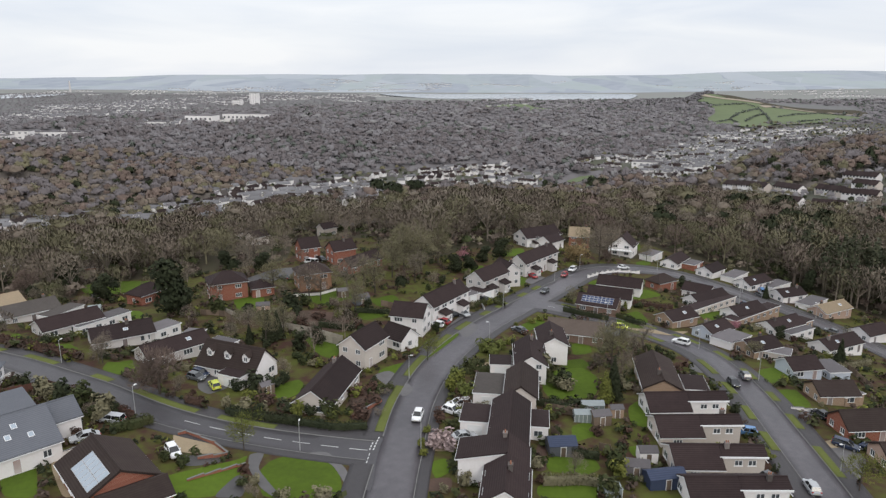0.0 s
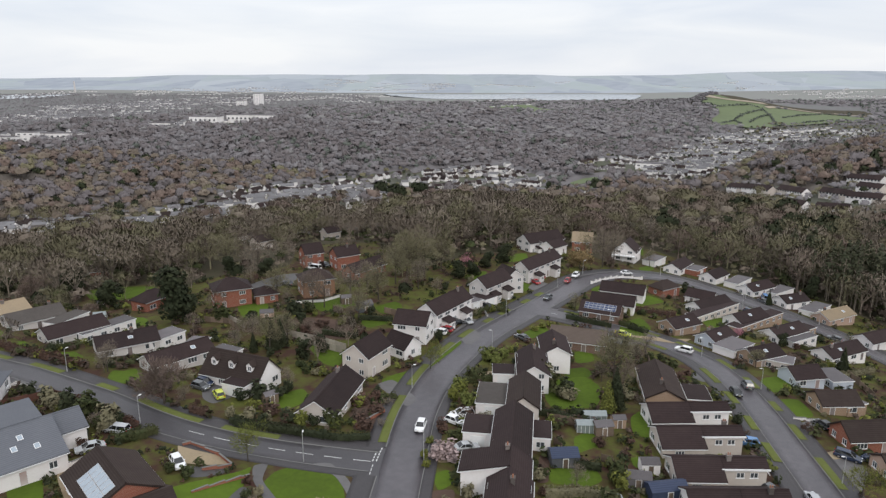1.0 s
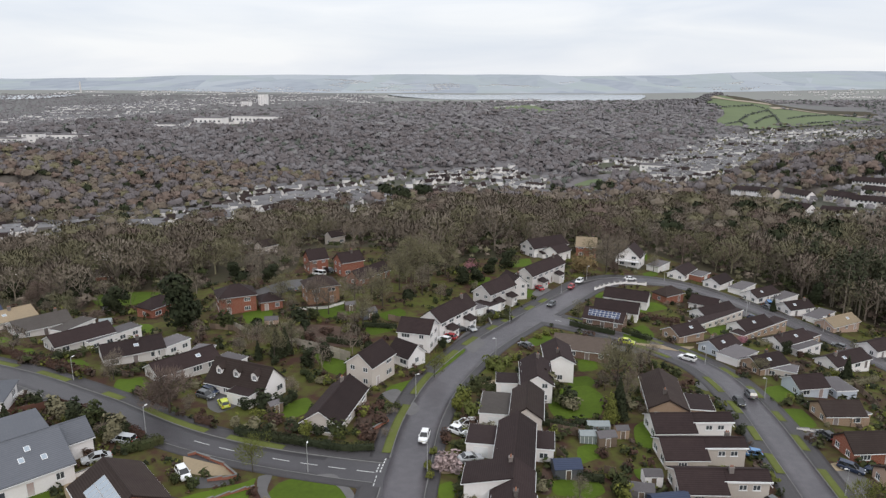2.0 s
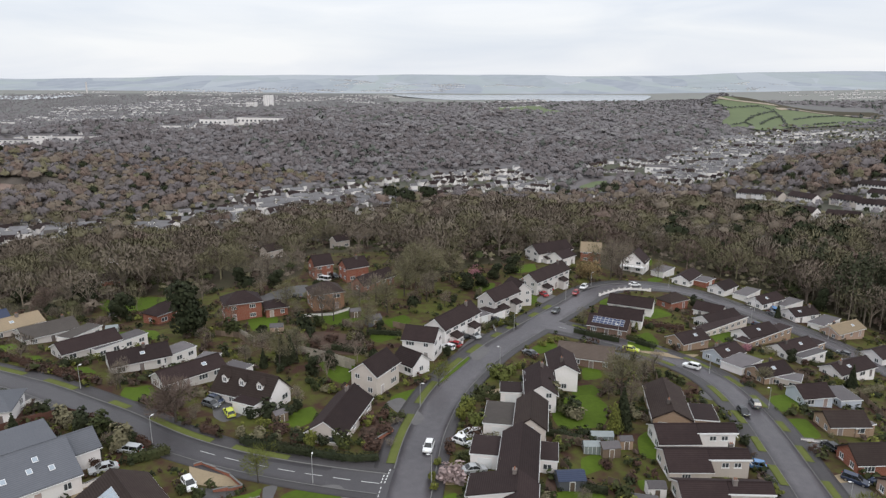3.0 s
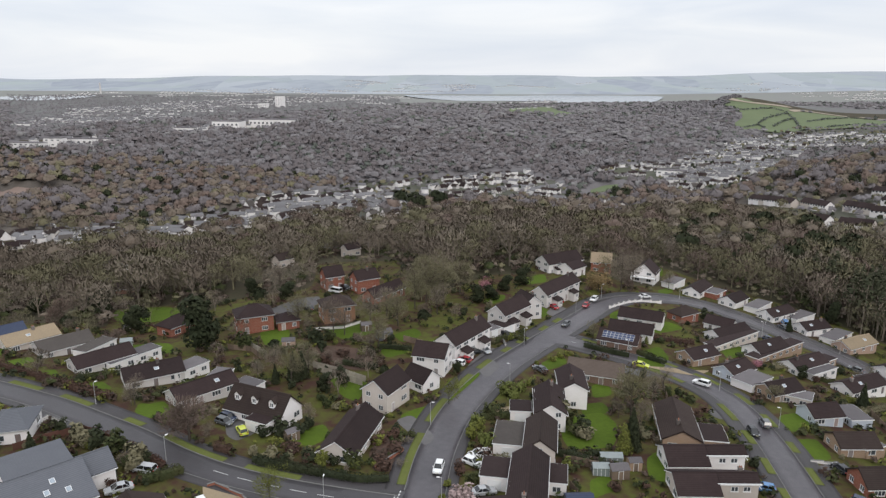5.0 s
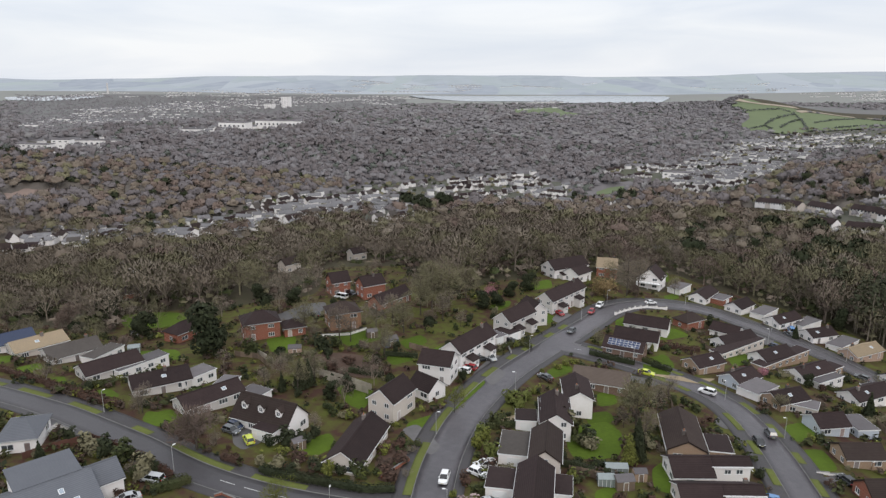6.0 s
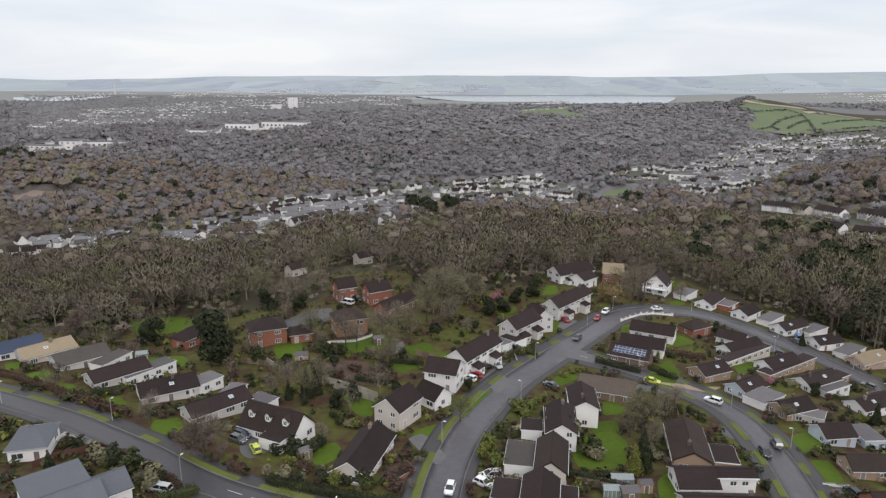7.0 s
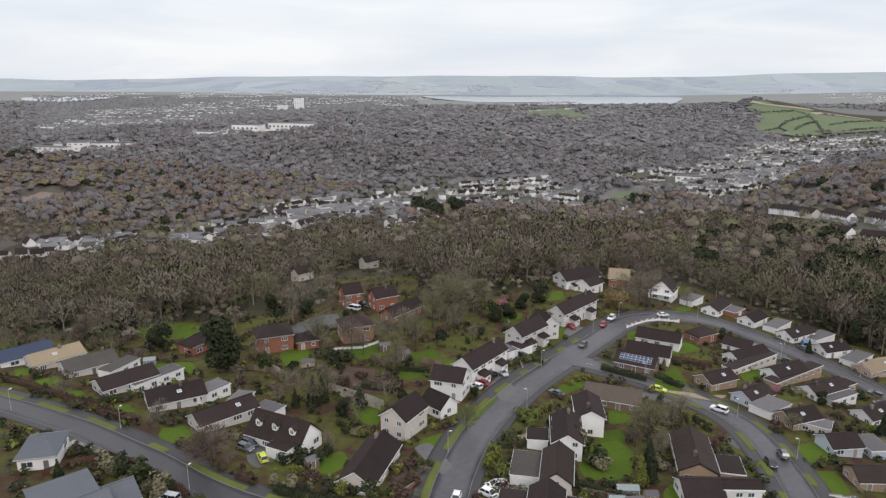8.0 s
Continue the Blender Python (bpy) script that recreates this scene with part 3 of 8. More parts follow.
def house(x, y, yaw, L, W, eave, ridge, wall, roof, style, label, seed=0):
    rnd = random.Random(seed * 7 + int(x * 13 + y * 31))
    c, s = math.cos(radians(yaw)), math.sin(radians(yaw))
    z = np.median([land(x + a * c * L / 2 - b * s * W / 2, y + a * s * L / 2 + b * c * W / 2) for a in (-1, 1) for b in (-1, 1)] + [land(x, y)])
    root = new("house")
    root.matrix_world = pose(x, y, z, 0, 0, yaw)
    tagged(root, label, "house", "houses of the estate")
    FOOT.append((x, y, c, s, L / 2, W / 2))
    if style == "hip":
        hipped(root, -L / 2, L / 2, W, eave, ridge, wall, roof)
    else:
        gabled(root, -L / 2, 0.0 if style == "split" else L / 2, W, eave, ridge, wall, roof, far=(7.2, 4.9) if style == "wide" else None)
    h = W / 2
    two = eave > 4
    floors = ((1.45, 1.2), (4.0, 1.1)) if two else ((1.5, 1.2),)
    if eave > 3.3 and not two:
        floors = ((1.5, 1.3),)
    # gable ends
    for e in (-1,) if style == "split" else (-1, 1):
        for zc, hh in floors:
            for yy in ((-0.25, 0.25) if W > 6 else (0,)):
                if rnd.random() < (0.95 if e < 0 else 0.6):
                    glazing(root, e * L / 2, yy * W, zc, 1.8 if W > 7 else 1.2, hh, 0 if e > 0 else 180, 1, y < 128)
    # long walls
    n = max(2, int(L / 3.4))
    for sd in (() if style == "split" else (-1, 1)):
        door_at = rnd.randrange(n)
        for zc, hh in floors:
            for k in range(n):
                xx = -L / 2 + L * (k + 0.5) / n
                if k == door_at and zc < 2:
                    doorway(root, xx, sd * h, 0.0, 0.95, 2.05, 90 * sd)
                elif rnd.random() < 0.85:
                    glazing(root, xx, sd * h, zc, rnd.choice((1.2, 1.7, 2.1)), hh, 90 * sd, rnd.choice((1, 2)), y < 128)
    if style in ("two", "wide", "gable", "split", "dormer") and rnd.random() < 0.6:
        cx = rnd.choice((-0.3, 0.1, 0.32)) * L
        chimney(root, cx, rnd.choice((-0.5, 0.5)), ridge + 0.7, ridge - 0.4)
    if style == "gable" and rnd.random() < 0.5:
        # roof light
        yv, slope = -h * 0.5, (ridge - eave) / h
        a = math.degrees(math.atan(slope))
        m = pose(rnd.uniform(-0.2, 0.3) * L, yv, eave + slope * h * 0.5 + 0.17, a, 0, 0)
        bm = bmesh.new()
        box(bm, -0.5, 0.5, -0.45, 0.45, -0.02, 0.07, m)
        rl = part("roof_light", bm, M_WHITE, root)
        part("pane", boxed(-0.42, 0.42, -0.37, 0.37, 0.06, 0.085, m=m), M_PANEL_PALE, rl)
    if style == "dormer":
        slope = (ridge - eave) / h
        for k in (-0.33, -0.02, 0.3):
            yf = -h * 0.62
            zf = eave + slope * (h + yf)
            bm = bmesh.new()
            pts = [(k * L - 0.75, zf - 0.2), (k * L + 0.75, zf - 0.2), (k * L + 0.75, zf + 1.2), (k * L, zf + 1.9), (k * L - 0.75, zf + 1.2)]
            a = [bm.verts.new((px, yf, pz)) for px, pz in pts]
            b = [bm.verts.new((px, yf + 2.2, pz)) for px, pz in pts]
            bm.faces.new(a), bm.faces.new(b[::-1])
            for i in range(5):
                bm.faces.new((a[i], b[i], b[(i + 1) % 5], a[(i + 1) % 5]))
            d = part("dormer", bm, WALL["white"], root)
            for sg in (-1, 1):
                bm = bmesh.new()
                q = [(k * L + sg * 1.0, zf + 1.0), (k * L + sg * 1.0, zf + 1.12), (k * L, zf + 2.08), (k * L, zf + 1.94)]
                a = [bm.verts.new((px, yf - 0.25, pz)) for px, pz in q]
                b = [bm.verts.new((px, yf + 2.4, pz)) for px, pz in q]
                bm.faces.new(a), bm.faces.new(b[::-1])
                for i in range(4):
                    bm.faces.new((a[i], b[i], b[(i + 1) % 4], a[(i + 1) % 4]))
                part("roof", bm, ROOF[roof], d)
            glazing(root, k * L, yf, zf + 0.6, 0.9, 1.0, -90, 1)
    if style == "two" and L > 11 and wall != "cream" and y > 160:
        # low entrance wings towards the road
        for k in (-0.27, 0.23):
            wing = part("front_wing", boxed(k * L - 1.5, k * L + 1.5, -h - 2.2, -h - 0.01, -1.2, 2.35), WALL[wall], root)
            bm = bmesh.new()
            prism(bm, [(-h - 2.5, 2.3), (-h - 0.02, 3.1), (-h - 0.02, 3.28), (-h - 2.5, 2.48)], k * L - 1.75, k * L + 1.75)
            part("wing_roof", bm, ROOF[roof], wing)
            glazing(root, k * L + 0.6, -h - 2.2, 1.3, 1.1, 1.0, -90, 1)
    if style == "split":
        # the higher half: its front wall stands back under the same roof, with a flat white fascia
        x0, x1, yf = 0.04, L / 2, -1.75
        slope = (ridge - eave) / h
        zt = ridge + slope * yf - 0.06
        bm = bmesh.new()
        prism(bm, [(yf, -1.2), (h, -1.2), (h, eave), (0.0, ridge - 0.05), (yf, zt)], x0, x1)
        wing = part("side_block", bm, WALL[wall], root)
        for a, b, low in ((yf - 0.3, 0.0, 0), (0.0, h + 0.4, 1)):
            za, zb = ridge - slope * abs(a), ridge - slope * abs(b)
            bm = bmesh.new()
            prism(bm, [(a, za), (b, zb), (b, zb + 0.16), (a, za + 0.16)], x0 + 0.3, x1 + 0.3)
            part("roof", bm, ROOF[roof], wing)
        part("ridge", boxed(x0 + 0.3, x1 + 0.3, -0.12, 0.12, ridge + 0.1, ridge + 0.24), ROOF[roof], wing)
        part("fascia", boxed(x0 - 0.1, x1 + 0.35, yf - 0.42, yf - 0.31, zt - 0.2, zt + 0.12), M_WHITE, wing)
        part("bargeboard", boxed(x1 + 0.31, x1 + 0.38, yf - 0.3, h, eave - 0.05, eave + 0.12), M_WHITE, wing)
        for xx in (0.42, 0.72):
            glazing(root, x0 + xx * (x1 - x0), yf, zt - 1.15, 1.3, 1.0, -90, 1)
        for xx in (0.3, 0.7):
            glazing(root, x1, yf + xx * (h - yf), 1.4, 1.1, 1.05, 0, 1)
        glazing(root, -0.3 * L, -h, 1.35, 1.6, 1.0, -90, 2)
    if style == "modern":
        # raised rear part under its own shallow slate roof
        part("rear_block", boxed(-2.4, L / 2 - 1.2, 0.4, h - 0.2, 2.0, ridge + 0.15), WALL[wall], root)
        bm = bmesh.new()
        prism(bm, [(0.1, ridge + 0.15), (h + 0.2, ridge + 0.75), (h + 0.2, ridge + 0.95), (0.1, ridge + 0.35)], -2.7, L / 2 - 0.9)
        part("roof", bm, ROOF[roof], root)
        gabled(root, L / 2 + 0.02, L / 2 + 4.8, 7.0, eave, eave + 1.9, wall, roof, 2.9)
        slope = (ridge - eave) / h
        for xx, yy in ((-0.1, -0.62), (0.12, -0.58), (0.3, -0.66), (0.2, -0.34)):
            m = pose(xx * L, yy * h, ridge + yy * h * slope + 0.17, math.degrees(math.atan(slope)), 0, 0)
            rl = part("roof_light", boxed(-0.4, 0.4, -0.5, 0.5, -0.02, 0.07, m=m), M_WHITE, root)
            part("pane", boxed(-0.33, 0.33, -0.43, 0.43, 0.06, 0.085, m=m), M_PANEL_PALE, rl)
    if style in ("solar", "longsolar"):
        slope = (ridge - eave) / h
        sd = 1 if style == "solar" else -1
        a = math.atan(slope)
        rows, cols = (2, 6) if style == "solar" else (3, 8)
        ln = 0.62 * h / math.cos(a)
        for i in range(cols):
            for j in range(rows):
                pw, ph = (0.8 * L if style == "longsolar" else 0.62 * L) / cols, ln / rows
                xx = (-0.45 * L if style == "solar" else -0.4 * L) + (i + 0.5) * pw
                dd = 0.22 * h + (j + 0.5) * ph * math.cos(a)
                m = pose(xx, sd * dd, ridge - slope * dd + 0.24, -math.degrees(a) * sd, 0, 0)
                p = part("solar_panel", boxed(-pw / 2 + 0.02, pw / 2 - 0.02, -ph / 2 + 0.02, ph / 2 - 0.02, -0.03, 0.02, m=m), M_STEEL, root)
                part("glass", boxed(-pw / 2 + 0.07, pw / 2 - 0.07, -ph / 2 + 0.07, ph / 2 - 0.07, 0.021, 0.03, m=m), M_PANEL_PALE if style == "solar" else M_PANEL, p)
    if style == "aframe":
        m = Matrix.Identity(4)
        part("balcony", boxed(-L / 2 - 1.6, -L / 2, -h, h, 2.5, 2.75), M_WHITE, root)
        part("handrail", boxed(-L / 2 - 1.6, -L / 2 - 1.52, -h, h, 3.55, 3.65), M_STEEL, root)
        for k in range(9):
            yy = -h + 0.05 + k * (W - 0.1) / 8
            part("baluster", boxed(-L / 2 - 1.59, -L / 2 - 1.53, yy - 0.03, yy + 0.03, 2.75, 3.55), M_STEEL, root)
        for k in (-1, 0, 1):
            part("post", boxed(-L / 2 - 1.6, -L / 2 - 1.35, k * (h - 0.15) - 0.12, k * (h - 0.15) + 0.12, -1, 2.5), M_WHITE, root)
    return root


def flat_block(x, y, yaw, L, W, h, wall, roofm, label, doors=0):
    """A garage or extension with a flat felted roof and white fascia."""
    z = min(land(x, y), land(x + 0.3 * W, y), land(x - 0.3 * W, y)) + 0.05
    root = new("flat_roofed_extension" if not doors else "garage")
    root.matrix_world = pose(x, y, z, 0, 0, yaw)
    tagged(root, label, "garage" if doors else "extension", "garages and extensions")
    c, s = math.cos(radians(yaw)), math.sin(radians(yaw))
    FOOT.append((x, y, c, s, L / 2, W / 2))
    part("wall", boxed(-L / 2, L / 2, -W / 2, W / 2, -1.2, h), WALL[wall], root)
    bm = bmesh.new()
    o = 0.2
    box(bm, -L / 2 - o, L / 2 + o, -W / 2 - o, -W / 2 - o + 0.05, h - 0.12, h + 0.1)
    box(bm, -L / 2 - o, L / 2 + o, W / 2 + o - 0.05, W / 2 + o, h - 0.12, h + 0.1)
    box(bm, -L / 2 - o, -L / 2 - o + 0.05, -W / 2 - o + 0.05, W / 2 + o - 0.05, h - 0.12, h + 0.1)
    box(bm, L / 2 + o - 0.05, L / 2 + o, -W / 2 - o + 0.05, W / 2 + o - 0.05, h - 0.12, h + 0.1)
    part("fascia", bm, M_WHITE, root)
    part("roof", boxed(-L / 2 - o + 0.05, L / 2 + o - 0.05, -W / 2 - o + 0.05, W / 2 + o - 0.05, h, h + 0.12), roofm, root)
    if doors:
        doorway(root, 0, -W / 2, 0.05, 2.3, 2.05, -90, M_WHITE)
    else:
        n = max(1, int(L / 3))
        for k in range(n):
            glazing(root, -L / 2 + L * (k + 0.5) / n, -W / 2, h * 0.55, 1.5, 1.1, -90, 1, False)
            glazing(root, -L / 2 + L * (k + 0.5) / n, W / 2, h * 0.55, 1.5, 1.1, 90, 1, False)
    return root

# the estate, house by house
house(-67.2, 91.8, 45, 16.0, 14.0, 2.9, 6.0, "white", "slate", "modern", "white-rendered modern detached house with grey slate roof")
house(-47.0, 86.5, 132, 12.2, 9.8, 2.6, 5.2, "redbrick", "brown", "solar", "red-brick bungalow with glazed panels on its brown-tiled roof")
house(-41.0, 81.1, -142, 8.4, 5.5, 2.4, 3.6, "redbrick", "brown", "plain", "red-brick house with brown-tiled roof")
house(-126.6, 169.2, -132, 15.5, 8.1, 2.6, 4.3, "white", "navy", "gable", "white-rendered bungalow with dark blue slate roof")
house(-116.8, 169.8, 51, 13.0, 8.6, 2.6, 4.3, "cream", "tan", "gable", "cream-rendered bungalow with sandy-tiled roof")
house(-104.7, 165.4, 47, 12.6, 8.6, 2.6, 4.3, "pale", "grey", "gable", "pale grey-rendered bungalow with weathered grey-tiled roof")
house(-88.5, 154.1, 49, 13.5, 7.3, 2.6, 4.3, "pale", "dark", "gable", "pale grey-rendered bungalow with dark-tiled roof")
house(-72.2, 145.9, 34, 12.6, 8.6, 2.6, 4.3, "pale", "dark", "gable", "pale grey-rendered bungalow with dark-tiled roof")
house(-57.3, 137.3, 47, 13.7, 6.4, 2.6, 4.3, "pale", "dark", "gable", "pale grey-rendered bungalow with dark-tiled roof")
house(-41.5, 129.6, -23, 13.9, 7.5, 2.7, 6.4, "white", "brown", "dormer", "white-rendered chalet house with three dormers and brown-tiled roof")
house(-21.7, 120.5, 78, 15.7, 7.1, 2.6, 5.0, "cream", "dark", "gable", "cream-rendered bungalow with dark-tiled roof")
house(-17.0, 138.7, 63, 8.9, 6.4, 5.0, 7.4, "cream", "dark", "two", "cream-rendered two-storey house with dark-tiled roof")
house(-9.9, 148.7, 139, 6.5, 5.5, 2.8, 5.0, "white", "dark", "small", "white-rendered small house with dark-tiled roof")
house(-7.8, 159.6, 165, 8.0, 7.1, 5.0, 7.2, "white", "dark", "two", "white-rendered two-storey house with dark-tiled roof")
house(-0.3, 174.9, 57, 17.2, 6.2, 5.0, 7.4, "white", "dark", "two", "white-rendered two-storey house with dark-tiled roof")
house(13.5, 200.5, 52, 13.4, 6.2, 5.0, 7.4, "pale", "dark", "two", "pale grey-rendered two-storey house with dark-tiled roof")
house(19.7, 209.3, 117, 7.5, 6.2, 5.0, 7.4, "pale", "dark", "two", "pale grey-rendered two-storey house with dark-tiled roof")
house(31.2, 228.5, 52, 21.6, 6.2, 5.0, 7.4, "pale", "dark", "two", "pale grey-rendered two-storey house with dark-tiled roof")
house(42.3, 266.5, 46, 8.7, 7.0, 3.6, 5.6, "white", "dark", "small", "white-rendered small house with dark-tiled roof")
house(38.1, 272.8, 32, 17.3, 8.6, 4.4, 7.2, "white", "dark", "two", "white-rendered two-storey house with dark-tiled roof")
house(56.3, 278.4, -13, 8.0, 8.6, 4.6, 7.4, "redbrick", "tan", "two", "red-brick two-storey house with sandy-tiled roof")
house(72.0, 267.9, 63, 9.4, 9.0, 4.2, 8.0, "white", "dark", "aframe", "white-rendered chalet house with balcony and steep dark-tiled roof")
house(-60.7, 186.0, 25, 10.0, 8.2, 5.0, 7.6, "redbrick", "dark", "hip", "red-brick hip-roofed house with dark-tiled roof")
house(-51.4, 187.2, 25, 6.0, 6.0, 2.6, 4.4, "redbrick", "dark", "hip", "red-brick hip-roofed house with dark-tiled roof")
house(-38.2, 194.4, 25, 9.2, 7.8, 5.0, 7.6, "orangebrick", "brown", "hip", "orange-brick hip-roofed house with brown-tiled roof")
house(-45.8, 226.9, 31, 6.5, 6.2, 5.0, 7.6, "redbrick", "dark", "two", "red-brick two-storey house with dark-tiled roof")
house(-34.1, 223.8, 35, 8.0, 6.2, 5.0, 7.4, "redbrick", "dark", "two", "red-brick two-storey house with dark-tiled roof")
house(-26.6, 216.0, 55, 14.9, 5.5, 2.6, 4.8, "redbrick", "dark", "plain", "red-brick house with dark-tiled roof")
house(-83.8, 186.9, 63, 8.9, 6.0, 3.0, 5.4, "redbrick", "dark", "hip", "red-brick hip-roofed house with dark-tiled roof")
house(8.9, 85.4, 82, 9.0, 6.2, 4.3, 6.3, "white", "dark", "two", "white-rendered two-storey house with dark-tiled roof")
house(9.8, 93.3, 82, 5.5, 6.0, 4.4, 6.4, "white", "dark", "wide", "white-rendered broad-gabled two-storey house with dark-tiled roof")
house(11.1, 104.0, 82, 15.8, 6.0, 4.4, 6.35, "white", "dark", "two", "white-rendered two-storey house with dark-tiled roof")
house(14.9, 120.6, 82, 11.2, 5.6, 4.4, 6.3, "cream", "brown", "two", "cream-rendered two-storey house with brown-tiled roof")
house(18.5, 137.0, 86, 11.8, 6.2, 4.3, 6.2, "white", "dark", "two", "white-rendered two-storey house with dark-tiled roof")
house(24.9, 148.6, 88, 10.4, 6.0, 5.0, 6.6, "white", "dark", "two", "white-rendered two-storey house with dark-tiled roof")
house(33.4, 163.4, -18, 13.6, 6.8, 2.7, 4.9, "brownbrick", "buff", "long", "brown-brick long low house with weathered buff roof")
house(45.0, 134.2, 82, 15.0, 7.4, 3.0, 4.9, "tanbrick", "brown", "gable", "tan-brick bungalow with brown-tiled roof")
house(46.0, 120.8, 2, 15.0, 7.4, 2.5, 4.4, "white", "dark", "split", "white-rendered split-level bungalow with dark-tiled roof")
house(44.7, 110.9, 1, 14.6, 7.6, 2.5, 4.4, "cream", "dark", "split", "cream-rendered split-level bungalow with dark-tiled roof")
house(44.2, 100.5, -1, 14.6, 7.4, 2.5, 4.4, "cream", "dark", "split", "cream-rendered split-level bungalow with dark-tiled roof")
house(43.6, 91.4, 0, 14.8, 7.4, 2.5, 4.4, "white", "dark", "split", "white-rendered split-level bungalow with dark-tiled roof")
house(82.5, 148.9, 10, 7.4, 6.4, 2.6, 4.3, "paleblue", "dark", "gable", "pale blue-rendered bungalow with dark-tiled roof")
house(81.6, 133.6, 2, 8.2, 6.4, 2.6, 4.3, "tanbrick", "brown", "gable", "tan-brick bungalow with brown-tiled roof")
house(78.3, 117.7, 4, 8.9, 6.4, 2.6, 4.8, "redbrick", "brown", "gable", "red-brick bungalow with brown-tiled roof")
house(78.6, 106.4, 0, 7.5, 6.4, 2.6, 4.3, "pinkbrick", "brown", "gable", "pinkish-brick bungalow with brown-tiled roof")
house(65.5, 183.3, 28, 9.6, 6.4, 2.6, 4.3, "tanbrick", "dark", "gable", "tan-brick bungalow with dark-tiled roof")
house(71.9, 173.4, 34, 8.9, 6.4, 2.6, 4.3, "paleblue", "dark", "gable", "pale blue-rendered bungalow with dark-tiled roof")
house(78.6, 161.6, 23, 9.2, 6.4, 2.6, 4.3, "tanbrick", "dark", "gable", "tan-brick bungalow with dark-tiled roof")
house(82.2, 205.8, 30, 13.8, 6.4, 2.6, 4.3, "white", "dark", "gable", "white-rendered bungalow with dark-tiled roof")
house(89.2, 195.1, 30, 12.3, 6.4, 2.6, 4.3, "white", "dark", "gable", "white-rendered bungalow with dark-tiled roof")
house(95.7, 184.9, 29, 12.5, 6.4, 2.6, 4.3, "white", "dark", "gable", "white-rendered bungalow with dark-tiled roof")
house(105.7, 174.3, 26, 13.6, 6.4, 2.6, 4.3, "white", "dark", "gable", "white-rendered bungalow with dark-tiled roof")
house(82.7, 214.0, -40, 8.6, 5.5, 2.6, 4.4, "white", "dark", "plain", "white-rendered house with dark-tiled roof")
house(56.9, 212.7, -24, 13.5, 6.2, 2.7, 4.8, "white", "dark", "long", "white-rendered long low house with dark-tiled roof")
house(50.6, 199.3, -22, 12.7, 6.2, 2.7, 4.8, "white", "dark", "long", "white-rendered long low house with dark-tiled roof")
house(45.0, 189.9, -26, 11.3, 6.4, 2.7, 4.8, "brownbrick", "dark", "longsolar", "brown-brick low house with solar panels on its dark-tiled roof")
house(72.7, 221.0, 32, 8.2, 6.0, 2.7, 5.0, "redbrick", "brown", "hip", "red-brick hip-roofed house with brown-tiled roof")
house(88.7, 255.8, 52, 12.8, 6.4, 2.6, 4.3, "white", "dark", "gable", "white-rendered bungalow with dark-tiled roof")
house(99.0, 246.4, 43, 10.0, 6.4, 2.6, 4.3, "white", "dark", "gable", "white-rendered bungalow with dark-tiled roof")
house(109.8, 235.0, 32, 12.3, 6.4, 2.6, 4.3, "white", "dark", "gable", "white-rendered bungalow with dark-tiled roof")
house(116.7, 223.6, 20, 10.0, 6.4, 2.6, 4.3, "white", "dark", "gable", "white-rendered bungalow with dark-tiled roof")
house(125.2, 212.5, 28, 13.2, 6.5, 2.6, 4.3, "pinkbrick", "tan", "gable", "pinkish-brick bungalow with sandy-tiled roof")
house(127.0, 193.5, 25, 10.0, 6.7, 2.6, 4.3, "white", "dark", "gable", "white-rendered bungalow with dark-tiled roof")
house(-84.5, 115.5, 17, 6.5, 9.0, 2.8, 5.2, "white", "slate", "hip", "white-rendered hip-roofed house with grey slate roof")
house(-157.7, 377.3, 36, 9.0, 8.5, 4.0, 6.0, "white", "brown", "plain", "white-rendered house with brown-tiled roof")
house(-139.5, 330.1, 40, 11.7, 5.5, 4.0, 6.0, "cream", "dark", "plain", "cream-rendered house with dark-tiled roof")
house(-136.5, 356.4, 59, 10.9, 5.8, 4.0, 6.0, "cream", "dark", "plain", "cream-rendered house with dark-tiled roof")
house(-122.5, 344.4, 57, 9.3, 5.5, 4.0, 6.0, "cream", "brown", "plain", "cream-rendered house with brown-tiled roof")
house(-106.2, 345.3, 28, 7.7, 5.5, 4.0, 6.0, "cream", "brown", "plain", "cream-rendered house with brown-tiled roof")
house(-174.5, 342.8, 43, 8.1, 5.6, 4.0, 6.0, "white", "grey", "plain", "white-rendered house with weathered grey-tiled roof")
house(-163.6, 326.5, 38, 6.5, 5.5, 3.0, 5.0, "white", "brown", "plain", "white-rendered house with brown-tiled roof")
house(-136.6, 260.8, 27, 6.5, 5.5, 2.6, 4.5, "redbrick", "dark", "plain", "red-brick house with dark-tiled roof")
house(-201.8, 310.2, 50, 8.4, 5.5, 3.0, 5.0, "white", "grey", "plain", "white-rendered house with weathered grey-tiled roof")
house(-77.3, 280.7, 52, 7.7, 5.5, 4.0, 6.0, "cream", "brown", "plain", "cream-rendered house with brown-tiled roof")
house(-54.3, 315.8, 44, 7.5, 5.5, 4.0, 6.0, "cream", "dark", "plain", "cream-rendered house with dark-tiled roof")
house(-214.2, 289.4, 49, 6.5, 5.5, 3.0, 5.0, "white", "grey", "plain", "white-rendered house with weathered grey-tiled roof")
flat_block(-65.8, 149.6, 57, 9.3, 5.0, 2.7, "white", M_FELT, "white-rendered flat-roofed extension with white fascia", 0)
flat_block(-82.5, 157.1, 57, 13.4, 4.5, 2.7, "white", M_FELT, "white-rendered flat-roofed extension with white fascia", 0)
